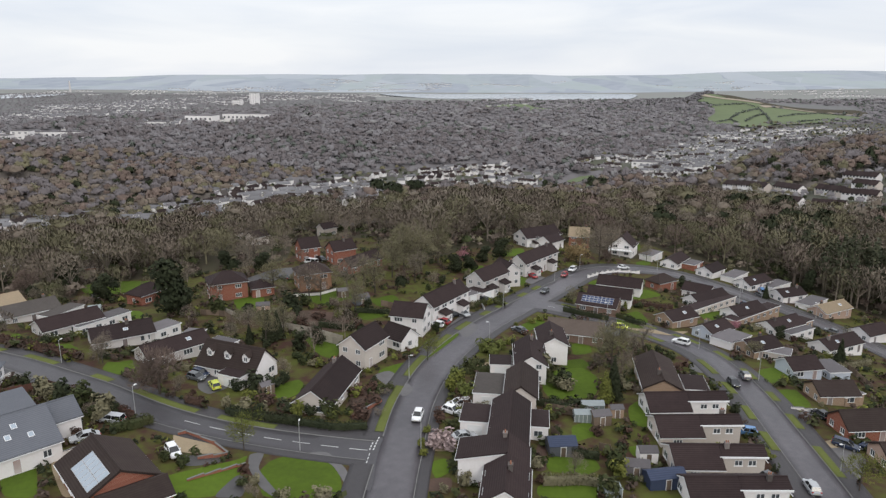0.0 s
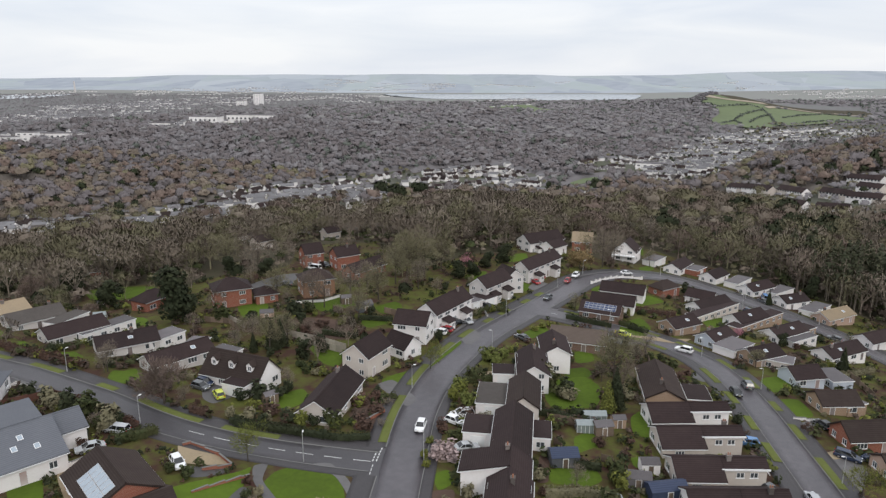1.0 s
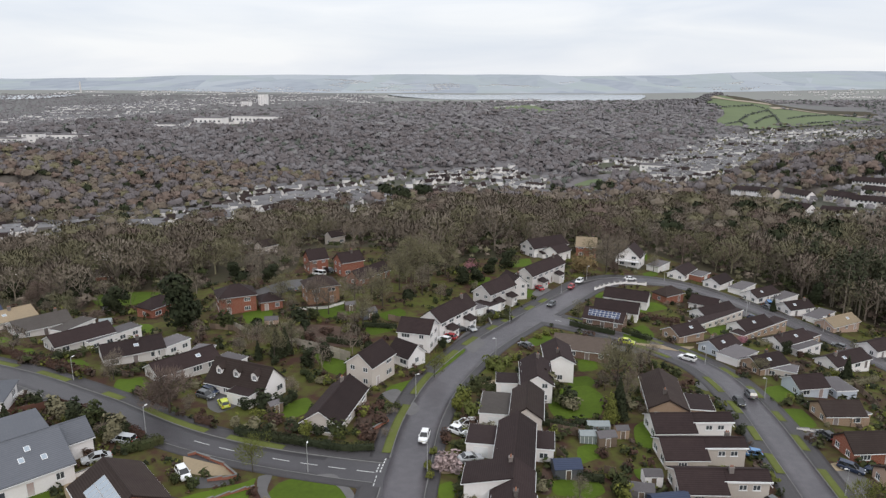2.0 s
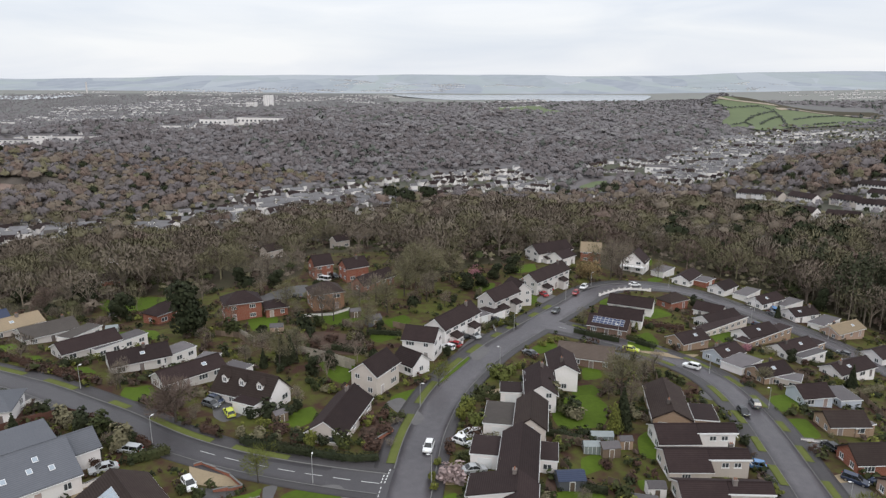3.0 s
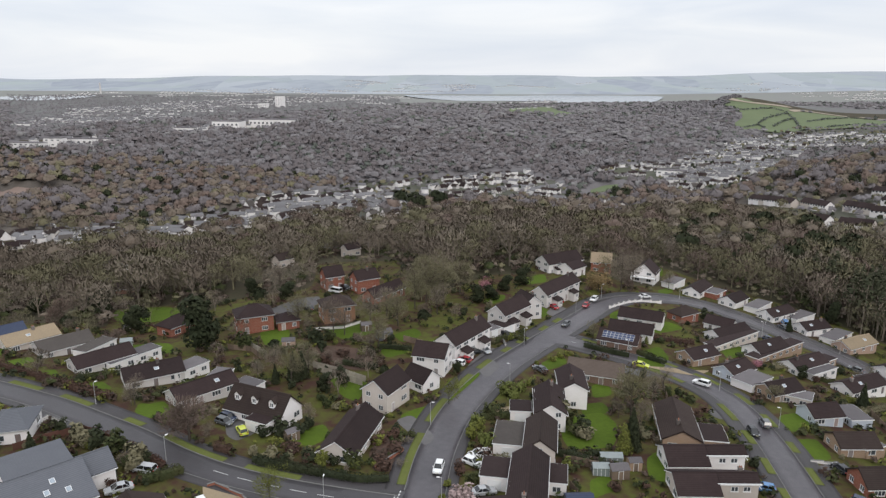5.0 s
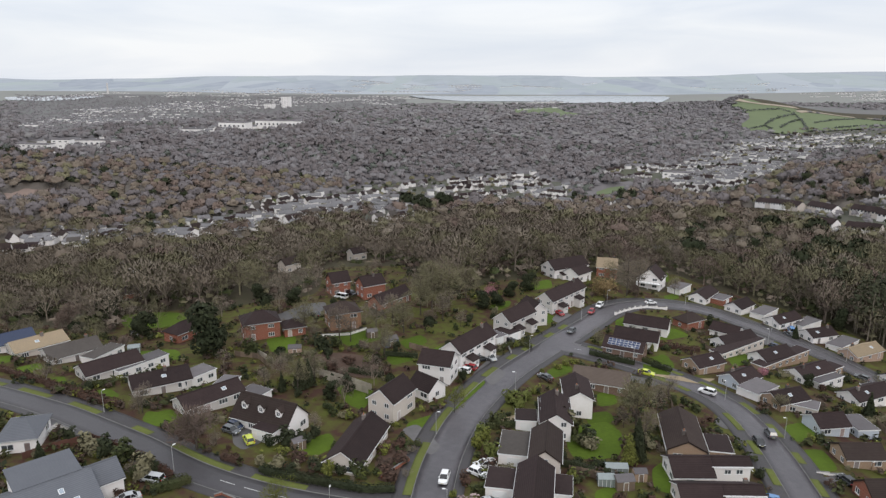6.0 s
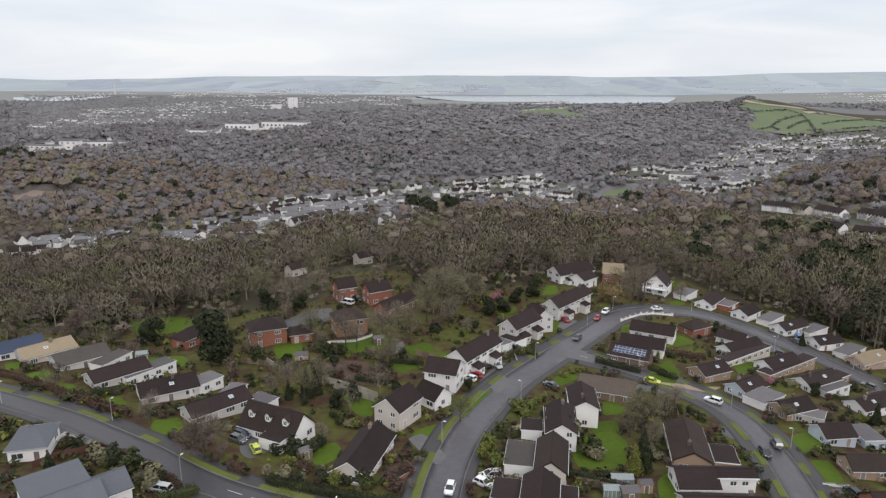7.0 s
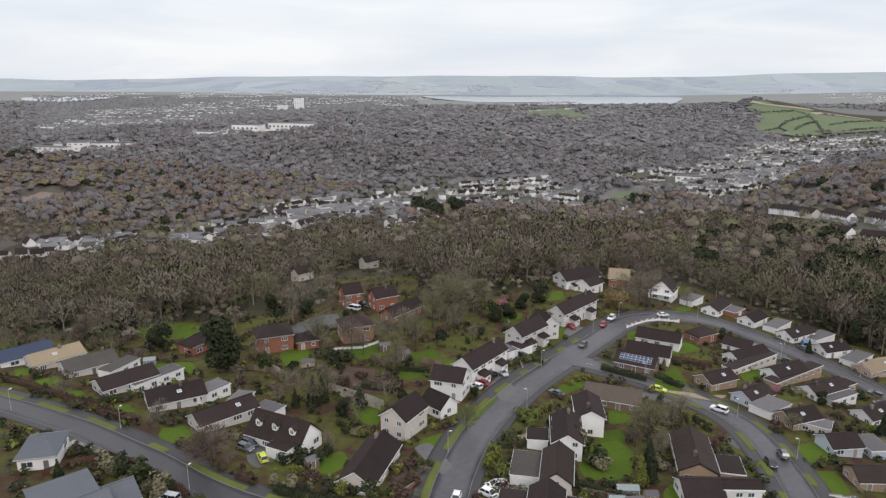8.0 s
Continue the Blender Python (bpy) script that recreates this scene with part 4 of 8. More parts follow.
flat_block(-95.6, 164.2, 72, 9.9, 4.5, 2.7, "white", ROOF["grey"], "white-rendered flat-roofed extension with white fascia", 0)
flat_block(5.9, 109.8, -8, 5.0, 6.4, 2.8, "white", ROOF["dark"], "white-rendered flat-roofed garage with white door", 1)
flat_block(16.7, 109.6, -8, 3.4, 6.0, 2.8, "white", ROOF["dark"], "white-rendered flat-roofed extension with white fascia", 0)
flat_block(9.2, 123.2, -8, 5.8, 9.0, 2.8, "white", ROOF["grey"], "white-rendered flat-roofed garage with white door", 1)
flat_block(12.3, 136.6, -4, 4.4, 5.0, 2.6, "white", ROOF["dark"], "white-rendered flat-roofed garage with white door", 1)
flat_block(-39.8, 125.1, -24, 5.3, 6.0, 2.8, "white", ROOF["dark"], "white-rendered flat-roofed garage with white door", 1)
flat_block(6.7, 188.7, 40, 4.8, 6.0, 2.5, "pale", M_FELT, "pale grey-rendered flat-roofed garage with white door", 1)
flat_block(11.0, 193.0, 46, 5.1, 6.0, 2.5, "white", ROOF["dark"], "white-rendered flat-roofed garage with white door", 1)
flat_block(-48.1, 141.1, -27, 5.8, 4.0, 2.6, "white", M_FELT, "white-rendered flat-roofed extension with white fascia", 0)
flat_block(112.1, 180.4, -75, 5.9, 5.0, 2.5, "white", M_FELT, "white-rendered flat-roofed extension with white fascia", 0)
flat_block(74.0, 166.9, 37, 9.0, 6.0, 2.6, "white", M_FELT, "white-rendered flat-roofed extension with white fascia", 0)
flat_block(81.8, 159.1, -31, 7.1, 5.0, 2.5, "cream", M_FELT, "cream-rendered flat-roofed extension with white fascia", 0)
flat_block(118.1, 235.6, 35, 11.6, 5.0, 2.6, "white", M_FELT, "white-rendered flat-roofed garage with white door", 1)
flat_block(106.5, 242.8, 44, 11.6, 5.0, 2.6, "white", M_FELT, "white-rendered flat-roofed garage with white door", 1)
flat_block(94.9, 254.1, 46, 7.5, 5.0, 2.6, "redbrick", M_FELT, "red-brick flat-roofed garage with white door", 1)
flat_block(81.8, 263.4, 49, 10.1, 5.0, 2.6, "white", M_FELT, "white-rendered flat-roofed garage with white door", 1)
flat_block(122.4, 218.5, 39, 12.2, 5.0, 2.6, "white", M_FELT, "white-rendered flat-roofed garage with white door", 1)
flat_block(81.3, 200.4, 37, 22.0, 4.0, 2.6, "cream", ROOF["dark"], "cream-rendered flat-roofed extension with white fascia", 0)
flat_block(91.6, 194.0, 36, 23.3, 4.0, 2.6, "tanbrick", ROOF["dark"], "tan-brick flat-roofed extension with white fascia", 0)
flat_block(99.2, 186.4, 33, 16.6, 4.0, 2.6, "tanbrick", ROOF["dark"], "tan-brick flat-roofed extension with white fascia", 0)
flat_block(91.1, 150.9, -84, 7.4, 5.0, 2.6, "paleblue", M_FELT, "pale blue-rendered flat-roofed extension with white fascia", 0)
flat_block(84.2, 134.0, 22, 5.4, 6.0, 2.6, "tanbrick", M_FELT, "tan-brick flat-roofed extension with white fascia", 0)
flat_block(-56.3, 145.2, 81, 6.3, 4.0, 2.6, "white", M_FELT, "white-rendered flat-roofed extension with white fascia", 0)
flat_block(98.1, 181.8, 30, 10.5, 5.0, 2.6, "white", M_FELT, "white-rendered flat-roofed extension with white fascia", 0)

flat_block(51.4, 130.6, -8, 4.6, 7.0, 2.6, "tanbrick", ROOF["dark"], "tan-brick flat-roofed extension with white fascia", 0)

# ---- vehicles and street furniture ----
PAINT = {
    "white": ((0.75, 0.75, 0.75), "white"), "silver": ((0.38, 0.39, 0.4), "silver"), "black": ((0.015, 0.016, 0.018), "black"),
    "red": ((0.32, 0.025, 0.03), "red"), "blue": ((0.1, 0.22, 0.42), "blue"), "grey": ((0.09, 0.095, 0.1), "dark grey"),
    "lime": ((0.5, 0.55, 0.06), "lime yellow"), "navy": ((0.02, 0.03, 0.06), "dark blue"),
}
M_CARPAINT = {k: mat("car_paint_" + k, c, tuple(v * 0.9 for v in c), 0.22, 2.0, 0.5, 0.3, spec=0.6) for k, (c, _) in PAINT.items()}
M_TYRE = mat("tyre_rubber", (0.02, 0.02, 0.02), rough=0.85)
M_RIM = mat("alloy_wheel", (0.45, 0.45, 0.46), rough=0.35, metal=0.8)
M_CARGLASS = mat("tinted_car_glass", (0.012, 0.014, 0.016), rough=0.05, spec=0.7)
M_HEADLIGHT = mat("clear_lamp_lens", (0.7, 0.72, 0.75), rough=0.1, spec=0.7)
M_TAIL = mat("red_lamp_lens", (0.35, 0.01, 0.01), rough=0.2, spec=0.6)
M_PLATE = mat("plain_number_plate", (0.6, 0.58, 0.4), rough=0.5)
CARS = {}


def loft(sections):
    """A closed skin over outlines with the same number of corners."""
    bm = bmesh.new()
    rings = [[bm.verts.new(p) for p in s] for s in sections]
    n = len(rings[0])
    for a, b in zip(rings, rings[1:]):
        for i in range(n):
            bm.faces.new((a[i], a[(i + 1) % n], b[(i + 1) % n], b[i]))
    bm.faces.new(rings[0][::-1]), bm.faces.new(rings[-1])
    return bm


def build_car(colour, kind):
    """A car that faces +x, on its wheels at z = 0."""
    root = new("car")
    L, W, H = {"hatch": (4.0, 1.75, 1.48), "saloon": (4.5, 1.8, 1.45), "estate": (4.6, 1.82, 1.55), "suv": (4.5, 1.86, 1.68), "van": (5.0, 1.95, 1.95)}[kind]
    paint = M_CARPAINT[colour]
    h = W / 2
    # lower body: outline across the car at stations along its length
    st = [(-0.5, 0.45, 0.62, 0.80), (-0.485, 0.32, 0.80, 0.94), (-0.38, 0.22, 0.9, 1.0), (0.1, 0.2, 0.9, 1.0), (0.3, 0.22, 0.84, 1.0), (0.45, 0.26, 0.74, 0.95), (0.495, 0.36, 0.62, 0.82), (0.5, 0.45, 0.55, 0.74)]
    if kind in ("suv", "van"):
        st = [(a, b + 0.08, c + 0.14, d) for a, b, c, d in st]
    secs = []
    for a, lo, top, wd in st:
        x, w = a * L, h * wd
        secs.append([(x, -w * 0.92, lo), (x, w * 0.92, lo), (x, w, lo + 0.12), (x, w * 0.985, top - 0.08), (x, w * 0.9, top), (x, -w * 0.9, top), (x, -w * 0.985, top - 0.08), (x, -w, lo + 0.12)])
    body = part("body", loft(secs), paint, root)
    belt = 0.9 if kind in ("hatch", "saloon", "estate") else 1.03
    back = {"hatch": -0.44, "saloon": -0.36, "estate": -0.47, "suv": -0.47, "van": -0.49}[kind]
    rear = {"hatch": -0.35, "saloon": -0.2, "estate": -0.42, "suv": -0.4, "van": -0.47}[kind]
    nose, front = (0.26, 0.06) if kind != "van" else (0.36, 0.22)
    hw, rw = h * 0.9, h * 0.72

    def cabin(x0, z0, y0):
        return [(x0, -y0, z0), (x0, y0, z0)]

    bm = bmesh.new()
    lowr = [(back * L, -hw, belt - 0.02), (back * L, hw, belt - 0.02), (nose * L, hw, belt - 0.06), (nose * L, -hw, belt - 0.06)]
    topr = [(rear * L, -rw, H - 0.06), (rear * L, rw, H - 0.06), (front * L, rw, H - 0.05), (front * L, -rw, H - 0.05)]
    a, b = [bm.verts.new(p) for p in lowr], [bm.verts.new(p) for p in topr]
    bm.faces.new(a[::-1]), bm.faces.new(b)
    for i in range(4):
        bm.faces.new((a[i], a[(i + 1) % 4], b[(i + 1) % 4], b[i]))
    part("window_band", bm, M_CARGLASS, root, "dark tinted glass")
    roof = loft([[(rear * L - 0.06, -rw * 0.96, H - 0.08), (rear * L - 0.06, rw * 0.96, H - 0.08), (rear * L - 0.02, rw * 0.9, H - 0.03), (rear * L - 0.02, -rw * 0.9, H - 0.03)],
                 [(rear * L * 0.5, -rw * 1.03, H - 0.07), (rear * L * 0.5, rw * 1.03, H - 0.07), (rear * L * 0.5, rw * 0.9, H), (rear * L * 0.5, -rw * 0.9, H)],
                 [(front * L + 0.04, -rw * 0.98, H - 0.07), (front * L + 0.04, rw * 0.98, H - 0.07), (front * L, rw * 0.9, H - 0.02), (front * L, -rw * 0.9, H - 0.02)]])
    part("roof", roof, paint, root)
    for sd in (-1, 1):
        for (p, q) in (((nose * L, hw, belt), (front * L, rw, H - 0.04)), ((back * L, hw, belt), (rear * L, rw, H - 0.05)), ((-0.1 * L, hw, belt), (-0.12 * L, rw, H - 0.05))):
            bm = bmesh.new()
            tube(bm, (p[0], sd * p[1], p[2] - 0.03), (q[0], sd * q[1], q[2]), 0.055, 0.05, 4)
            part("pillar", bm, paint, root)
        bm = bmesh.new()
        box(bm, nose * L - 0.45, nose * L - 0.3, sd * (h + 0.02) - 0.09, sd * (h + 0.02) + 0.09, belt, belt + 0.13)
        part("mirror", bm, paint, root)
        part("headlight", boxed(0.455 * L, 0.485 * L, sd * h * 0.62 - 0.17, sd * h * 0.62 + 0.17, 0.6, 0.74), M_HEADLIGHT, root)
        part("tail_light", boxed(-0.497 * L, -0.47 * L, sd * h * 0.72 - 0.13, sd * h * 0.72 + 0.13, 0.68, 0.86), M_TAIL, root)
        for xx in (-0.3 * L, 0.31 * L):
            bm = bmesh.new()
            tube(bm, (xx, sd * (h - 0.2), 0.32), (xx, sd * (h + 0.01), 0.32), 0.32, 0.32, 14)
            w = part("wheel", bm, M_TYRE, root)
            bm = bmesh.new()
            tube(bm, (xx, sd * (h - 0.02), 0.32), (xx, sd * (h + 0.025), 0.32), 0.21, 0.19, 10)
            part("rim", bm, M_RIM, w)
    for e in (-1, 1):
        part("number_plate", boxed(e * 0.5 * L - 0.015, e * 0.5 * L + 0.015, -0.26, 0.26, 0.48, 0.58), M_PLATE, root)
    return root


def car(x, y, yaw, colour, kind, where):
    key = (colour, kind)
    label = PAINT[colour][1] + " " + {"hatch": "hatchback", "saloon": "saloon", "estate": "estate car", "suv": "sport utility car", "van": "people carrier"}[kind] + " " + where
    z = land(x, y)
    e = 1.3
    c, s = math.cos(radians(yaw)), math.sin(radians(yaw))
    p = math.degrees(math.atan2(land(x + c * e, y + s * e) - land(x - c * e, y - s * e), 2 * e))
    m = pose(x, y, z + 0.09, 0, -p, yaw)
    if key in CARS:
        ob = copy_thing(CARS[key], m)
    else:
        ob = CARS[key] = build_car(colour, kind)
        ob.matrix_world = m
    tagged(ob, label, "car", "cars of the estate")


LAMP = []


def street_lamp(x, y, yaw=0.0, h=5.0):
    m = pose(x, y, land(x, y) + 0.1, 0, 0, yaw)
    if LAMP:
        return copy_thing(LAMP[0], m)
    root = new("street_lamp")
    bm = bmesh.new()
    tube(bm, (0, 0, -0.3), (0, 0, 1.1), 0.09, 0.09, 8)
    tube(bm, (0, 0, 1.1), (0, 0, h), 0.06, 0.045, 8)
    post = part("post", bm, M_STEEL, root)
    bm = bmesh.new()
    tube(bm, (0, 0, h - 0.05), (0.35, 0, h + 0.06), 0.035, 0.03, 6)
    part("arm", bm, M_STEEL, root)
    head = part("lamp_head", loft([[(0.25, -0.06, h + 0.02), (0.25, 0.06, h + 0.02), (0.25, 0.05, h + 0.11), (0.25, -0.05, h + 0.11)],
                                   [(0.5, -0.13, h + 0.03), (0.5, 0.13, h + 0.03), (0.5, 0.1, h + 0.16), (0.5, -0.1, h + 0.16)],
                                   [(0.85, -0.07, h + 0.06), (0.85, 0.07, h + 0.06), (0.85, 0.05, h + 0.13), (0.85, -0.05, h + 0.13)]]), M_WHITE, root)
    part("lens", boxed(0.35, 0.75, -0.08, 0.08, h - 0.005, h + 0.027), M_HEADLIGHT, head)
    root.matrix_world = m
    tagged(root, "slim galvanised street lamp post with pale head", "street lamp", "street lamps")
    LAMP.append(root)
    return root


def fence(pts, h, material, label, board=0.14):
    """Posts, rails and close-set boards along a line; the boards lean and differ a little."""
    rnd = random.Random(int(abs(pts[0][0]) * 10))
    root = new("fence")
    root.location = (*pts[0], land(*pts[0]))
    tagged(root, label, "fence", "garden fences")
    o = Vector(root.location)
    for (x0, y0), (x1, y1) in zip(pts, pts[1:]):
        d = math.hypot(x1 - x0, y1 - y0)
        a = math.atan2(y1 - y0, x1 - x0)
        n = max(1, round(d / 1.9))
        for k in range(n):
            s0, s1 = k / n, (k + 1) / n
            xm, ym = x0 + (x1 - x0) * (s0 + s1) / 2, y0 + (y1 - y0) * (s0 + s1) / 2
            z = land(xm, ym) - o.z
            m = Matrix.Translation((xm - o.x, ym - o.y, z)) @ pose(0, 0, 0, 0, 0, math.degrees(a))
            w = d / n
            bm = bmesh.new()
            prof = [(-w / 2 + 0.05, 0.02)]
            q = [bm.verts.new(m @ Vector((px, py, pz))) for px, py, pz in
                 ((-w / 2 + 0.05, -0.02, 0.03), (w / 2 - 0.05, -0.02, 0.03), (w / 2 - 0.05, -0.02, h + rnd.uniform(-0.05, 0.05)), (-w / 2 + 0.05, -0.02, h + rnd.uniform(-0.05, 0.05)))]
            r = [bm.verts.new(v.co + m.to_3x3() @ Vector((0, 0.04, 0))) for v in q]
            bm.faces.new(q), bm.faces.new(r[::-1])
            for i in range(4):
                bm.faces.new((q[i], r[i], r[(i + 1) % 4], q[(i + 1) % 4]))
            part("panel", bm, material, root)
            part("post", boxed(-w / 2 - 0.045, -w / 2 + 0.045, -0.05, 0.05, -0.3, h + 0.1, m=m), material, root)


def garden_wall(pts, h, material, label):
    for (x0, y0), (x1, y1) in zip(pts, pts[1:]):
        n = max(1, round(math.hypot(x1 - x0, y1 - y0) / 3))
        root = None
        a = math.degrees(math.atan2(y1 - y0, x1 - x0))
        w = math.hypot(x1 - x0, y1 - y0) / n
        root = new("garden_wall")
        root.location = (x0, y0, land(x0, y0))
        tagged(root, label, "wall", "garden walls")
        o = root.location
        for k in range(n):
            xm, ym = x0 + (x1 - x0) * (k + 0.5) / n, y0 + (y1 - y0) * (k + 0.5) / n
            m = Matrix.Translation((xm - o.x, ym - o.y, land(xm, ym) - o.z)) @ pose(0, 0, 0, 0, 0, a)
            part("wall_section", boxed(-w / 2, w / 2, -0.11, 0.11, -0.5, h, m=m), material, root)
            part("coping", boxed(-w / 2, w / 2, -0.15, 0.15, h, h + 0.07, m=m), M_KERB, root)


def shed(x, y, yaw, L, W, h, wallm, roofm, label, name="garden_shed"):
    root = new(name)
    root.matrix_world = pose(x, y, land(x, y), 0, 0, yaw)
    tagged(root, label, name.replace("garden_", ""), "sheds and greenhouses")
    bm = bmesh.new()
    prism(bm, [(-W / 2, -0.3), (W / 2, -0.3), (W / 2, h), (0, h + 0.25 * W), (-W / 2, h)], -L / 2, L / 2)
    part("wall", bm, wallm, root)
    for s in (-1, 1):
        bm = bmesh.new()
        pts = [(s * (W / 2 + 0.12), h - 0.06), (s * (W / 2 + 0.12), h), (0, h + 0.25 * W + 0.08), (0, h + 0.25 * W + 0.02)]
        prism(bm, pts if s > 0 else pts[::-1], -L / 2 - 0.1, L / 2 + 0.1)
        part("roof", bm, roofm, root)
    if name == "greenhouse":
        for k in range(5):
            xx = -L / 2 + L * k / 4
            for s in (-1, 1):
                part("glazing_bar", boxed(xx - 0.03, xx + 0.03, s * W / 2 - 0.03, s * W / 2 + 0.03, 0, h), M_WHITE, root)
    else:
        doorway(root, 0, -W / 2, 0.05, 0.8, 1.7, -90, M_TIMBER)




# ---- plants ----


def foliage_points(rnd, n, lobes):
    """Points and outward ways over a crown made of lobes (x, y, z, radius, flattening)."""
    L = np.array(lobes)
    w = L[:, 3] ** 2
    pick = rnd.choice(len(L), n, p=w / w.sum())
    d = rnd.normal(size=(n, 3))
    d /= np.linalg.norm(d, axis=1, keepdims=True)
    r = L[pick, 3] * np.cbrt(rnd.uniform(0.25, 1.0, n))
    p = L[pick, :3] + d * r[:, None] * np.c_[np.ones(n), np.ones(n), L[pick, 4]]
    return p, d


def blades(rnd, p, d, length, width):
    """Thin triangles from p along d."""
    n = len(p)
    side = np.cross(d, rnd.normal(size=(n, 3)))
    side /= np.linalg.norm(side, axis=1, keepdims=True) + 1e-9
    ln = length * rnd.uniform(0.6, 1.3, n)[:, None]
    w = width * rnd.uniform(0.6, 1.4, n)[:, None] / 2
    v = np.stack([p - side * w, p + side * w, p + d * ln], 1).reshape(-1, 3)
    return v, np.arange(3 * n).reshape(-1, 3)


def leaves(rnd, p, size, out=None):
    """Small leaf clumps, as bent four-cornered scraps turned every way."""
    n = len(p)
    a = rnd.normal(size=(n, 3))
    if out is not None:
        o = out / (np.linalg.norm(out, axis=1, keepdims=True) + 1e-9) + rnd.normal(size=(n, 3)) * 0.4
        a = np.cross(a, o)
    a /= np.linalg.norm(a, axis=1, keepdims=True)
    b = np.cross(a, rnd.normal(size=(n, 3)) if out is None else o)
    b /= np.linalg.norm(b, axis=1, keepdims=True)
    s = size * rnd.uniform(0.6, 1.4, n)[:, None]
    v = np.stack([p - a * s, p - b * s * 0.6, p + a * s, p + b * s * 0.6], 1).reshape(-1, 3)
    i = np.arange(n)[:, None] * 4
    return v, np.concatenate([i + [0, 1, 2], i + [0, 2, 3]])


def outsides(p, lobes):
    """The way out of the crown at each point: partly its own lobe's, partly the whole crown's."""
    L = np.array(lobes)
    near = np.argmin(np.linalg.norm(p[:, None] - L[None, :, :3], axis=2) / L[None, :, 3], axis=1)
    o = p - (0.65 * L[near, :3] + 0.35 * (L[:, :3].mean(0) - (0, 0, 1.0)))
    return o / (np.linalg.norm(o, axis=1, keepdims=True) + 1e-9)


def cones(p, q, r0, r1, sides=4):
    """Tapered limbs from p to q."""
    p, q = np.atleast_2d(p).astype(float), np.atleast_2d(q).astype(float)
    n = len(p)
    r0, r1 = np.broadcast_to(r0, n), np.broadcast_to(r1, n)
    d = q - p
    d /= np.linalg.norm(d, axis=1, keepdims=True) + 1e-9
    a = np.cross(d, (0.31, 0.52, 0.13))
    a /= np.linalg.norm(a, axis=1, keepdims=True) + 1e-9
    b = np.cross(d, a)
    k = 2 * np.pi * np.arange(sides) / sides
    ring = a[:, None] * np.cos(k)[None, :, None] + b[:, None] * np.sin(k)[None, :, None]
    v = np.concatenate([p[:, None] + ring * r0[:, None, None], q[:, None] + ring * r1[:, None, None]], 1).reshape(-1, 3)
    base = np.arange(n)[:, None, None] * 2 * sides
    i = np.arange(sides)
    j = (i + 1) % sides
    t = np.concatenate([np.stack([i, j, j + sides], 1), np.stack([i, j + sides, i + sides], 1)])[None]
    return v, (base + t).reshape(-1, 3)


def merged(parts_):
    vs, ts, o = [], [], 0
    for v, t in parts_:
        vs.append(v)
        ts.append(t + o)
        o += len(v)
    return np.concatenate(vs), np.concatenate(ts)


def crown_lobes(rnd, height, spread, low=0.35, count=7, flat=0.9):
    out = [(0, 0, height * (low + 1) / 2, spread * 0.3, flat)]
    for _ in range(count):
        a, r = rnd.uniform(0, 2 * np.pi), spread * rnd.uniform(0.12, 0.3)
        out.append((r * np.cos(a), r * np.sin(a), height * rnd.uniform(low + 0.12, 0.84), spread * rnd.uniform(0.17, 0.3), flat))
    return out


def skeleton_of(rnd, lobes, height, thick, twigs=3):
    """Trunk and limbs that reach into the lobes."""
    z0 = height * rnd.uniform(0.25, 0.36)
    lean = rnd.normal(size=2) * 0.02 * height
    bits = [cones([(0, 0, -0.5)], [(lean[0] * 0.5, lean[1] * 0.5, z0)], thick, thick * 0.72, 6),
            cones([(lean[0] * 0.5, lean[1] * 0.5, z0)], [(lean[0], lean[1], height * 0.8)], thick * 0.72, thick * 0.15, 5)]
    for x, y, z, r, f in lobes:
        t = rnd.uniform(0.0, 0.45)
        p = np.array([lean[0] * (0.5 + t / 2), lean[1] * (0.5 + t / 2), z0 + t * (height * 0.8 - z0)])
        p[2] = min(p[2], z - 0.1 * height)
        p[2] = max(p[2], 0.15 * height)
        bits.append(cones([p], [(x, y, z)], thick * 0.38, thick * 0.12, 4))
        d = rnd.normal(size=(twigs, 3))
        d[:, 2] = np.abs(d[:, 2])
        d /= np.linalg.norm(d, axis=1, keepdims=True)
        c = p + (np.array([x, y, z]) - p) * rnd.uniform(0.5, 1.0, (twigs, 1))
        bits.append(cones(c, c + d * r * 1.0, thick * 0.15, thick * 0.04, 3))
    return merged(bits)


def bare_shape(seed, height=10.0, spread=9.0, twigs=500, length=1.1, width=0.055, thick=0.2, low=0.3):
    rnd = np.random.RandomState(seed)
    lobes = crown_lobes(rnd, height, spread, low, 9)
    p, d = foliage_points(rnd, twigs, lobes)
    d = d + (0, 0, 0.55) + rnd.normal(size=d.shape) * 0.35
    d /= np.linalg.norm(d, axis=1, keepdims=True)
    return skeleton_of(rnd, lobes, height, thick), blades(rnd, p - d * length * 0.5, d, length, width)


G = (1 + 5 ** 0.5) / 2
ICO = np.array([(-1, G, 0), (1, G, 0), (-1, -G, 0), (1, -G, 0), (0, -1, G), (0, 1, G), (0, -1, -G), (0, 1, -G), (G, 0, -1), (G, 0, 1), (-G, 0, -1), (-G, 0, 1)]) / (1 + G * G) ** 0.5
ICO_T = np.array([(0, 11, 5), (0, 5, 1), (0, 1, 7), (0, 7, 10), (0, 10, 11), (1, 5, 9), (5, 11, 4), (11, 10, 2), (10, 7, 6), (7, 1, 8), (3, 9, 4), (3, 4, 2), (3, 2, 6), (3, 6, 8), (3, 8, 9), (4, 9, 5), (2, 4, 11), (6, 2, 10), (8, 6, 7), (9, 8, 1)])


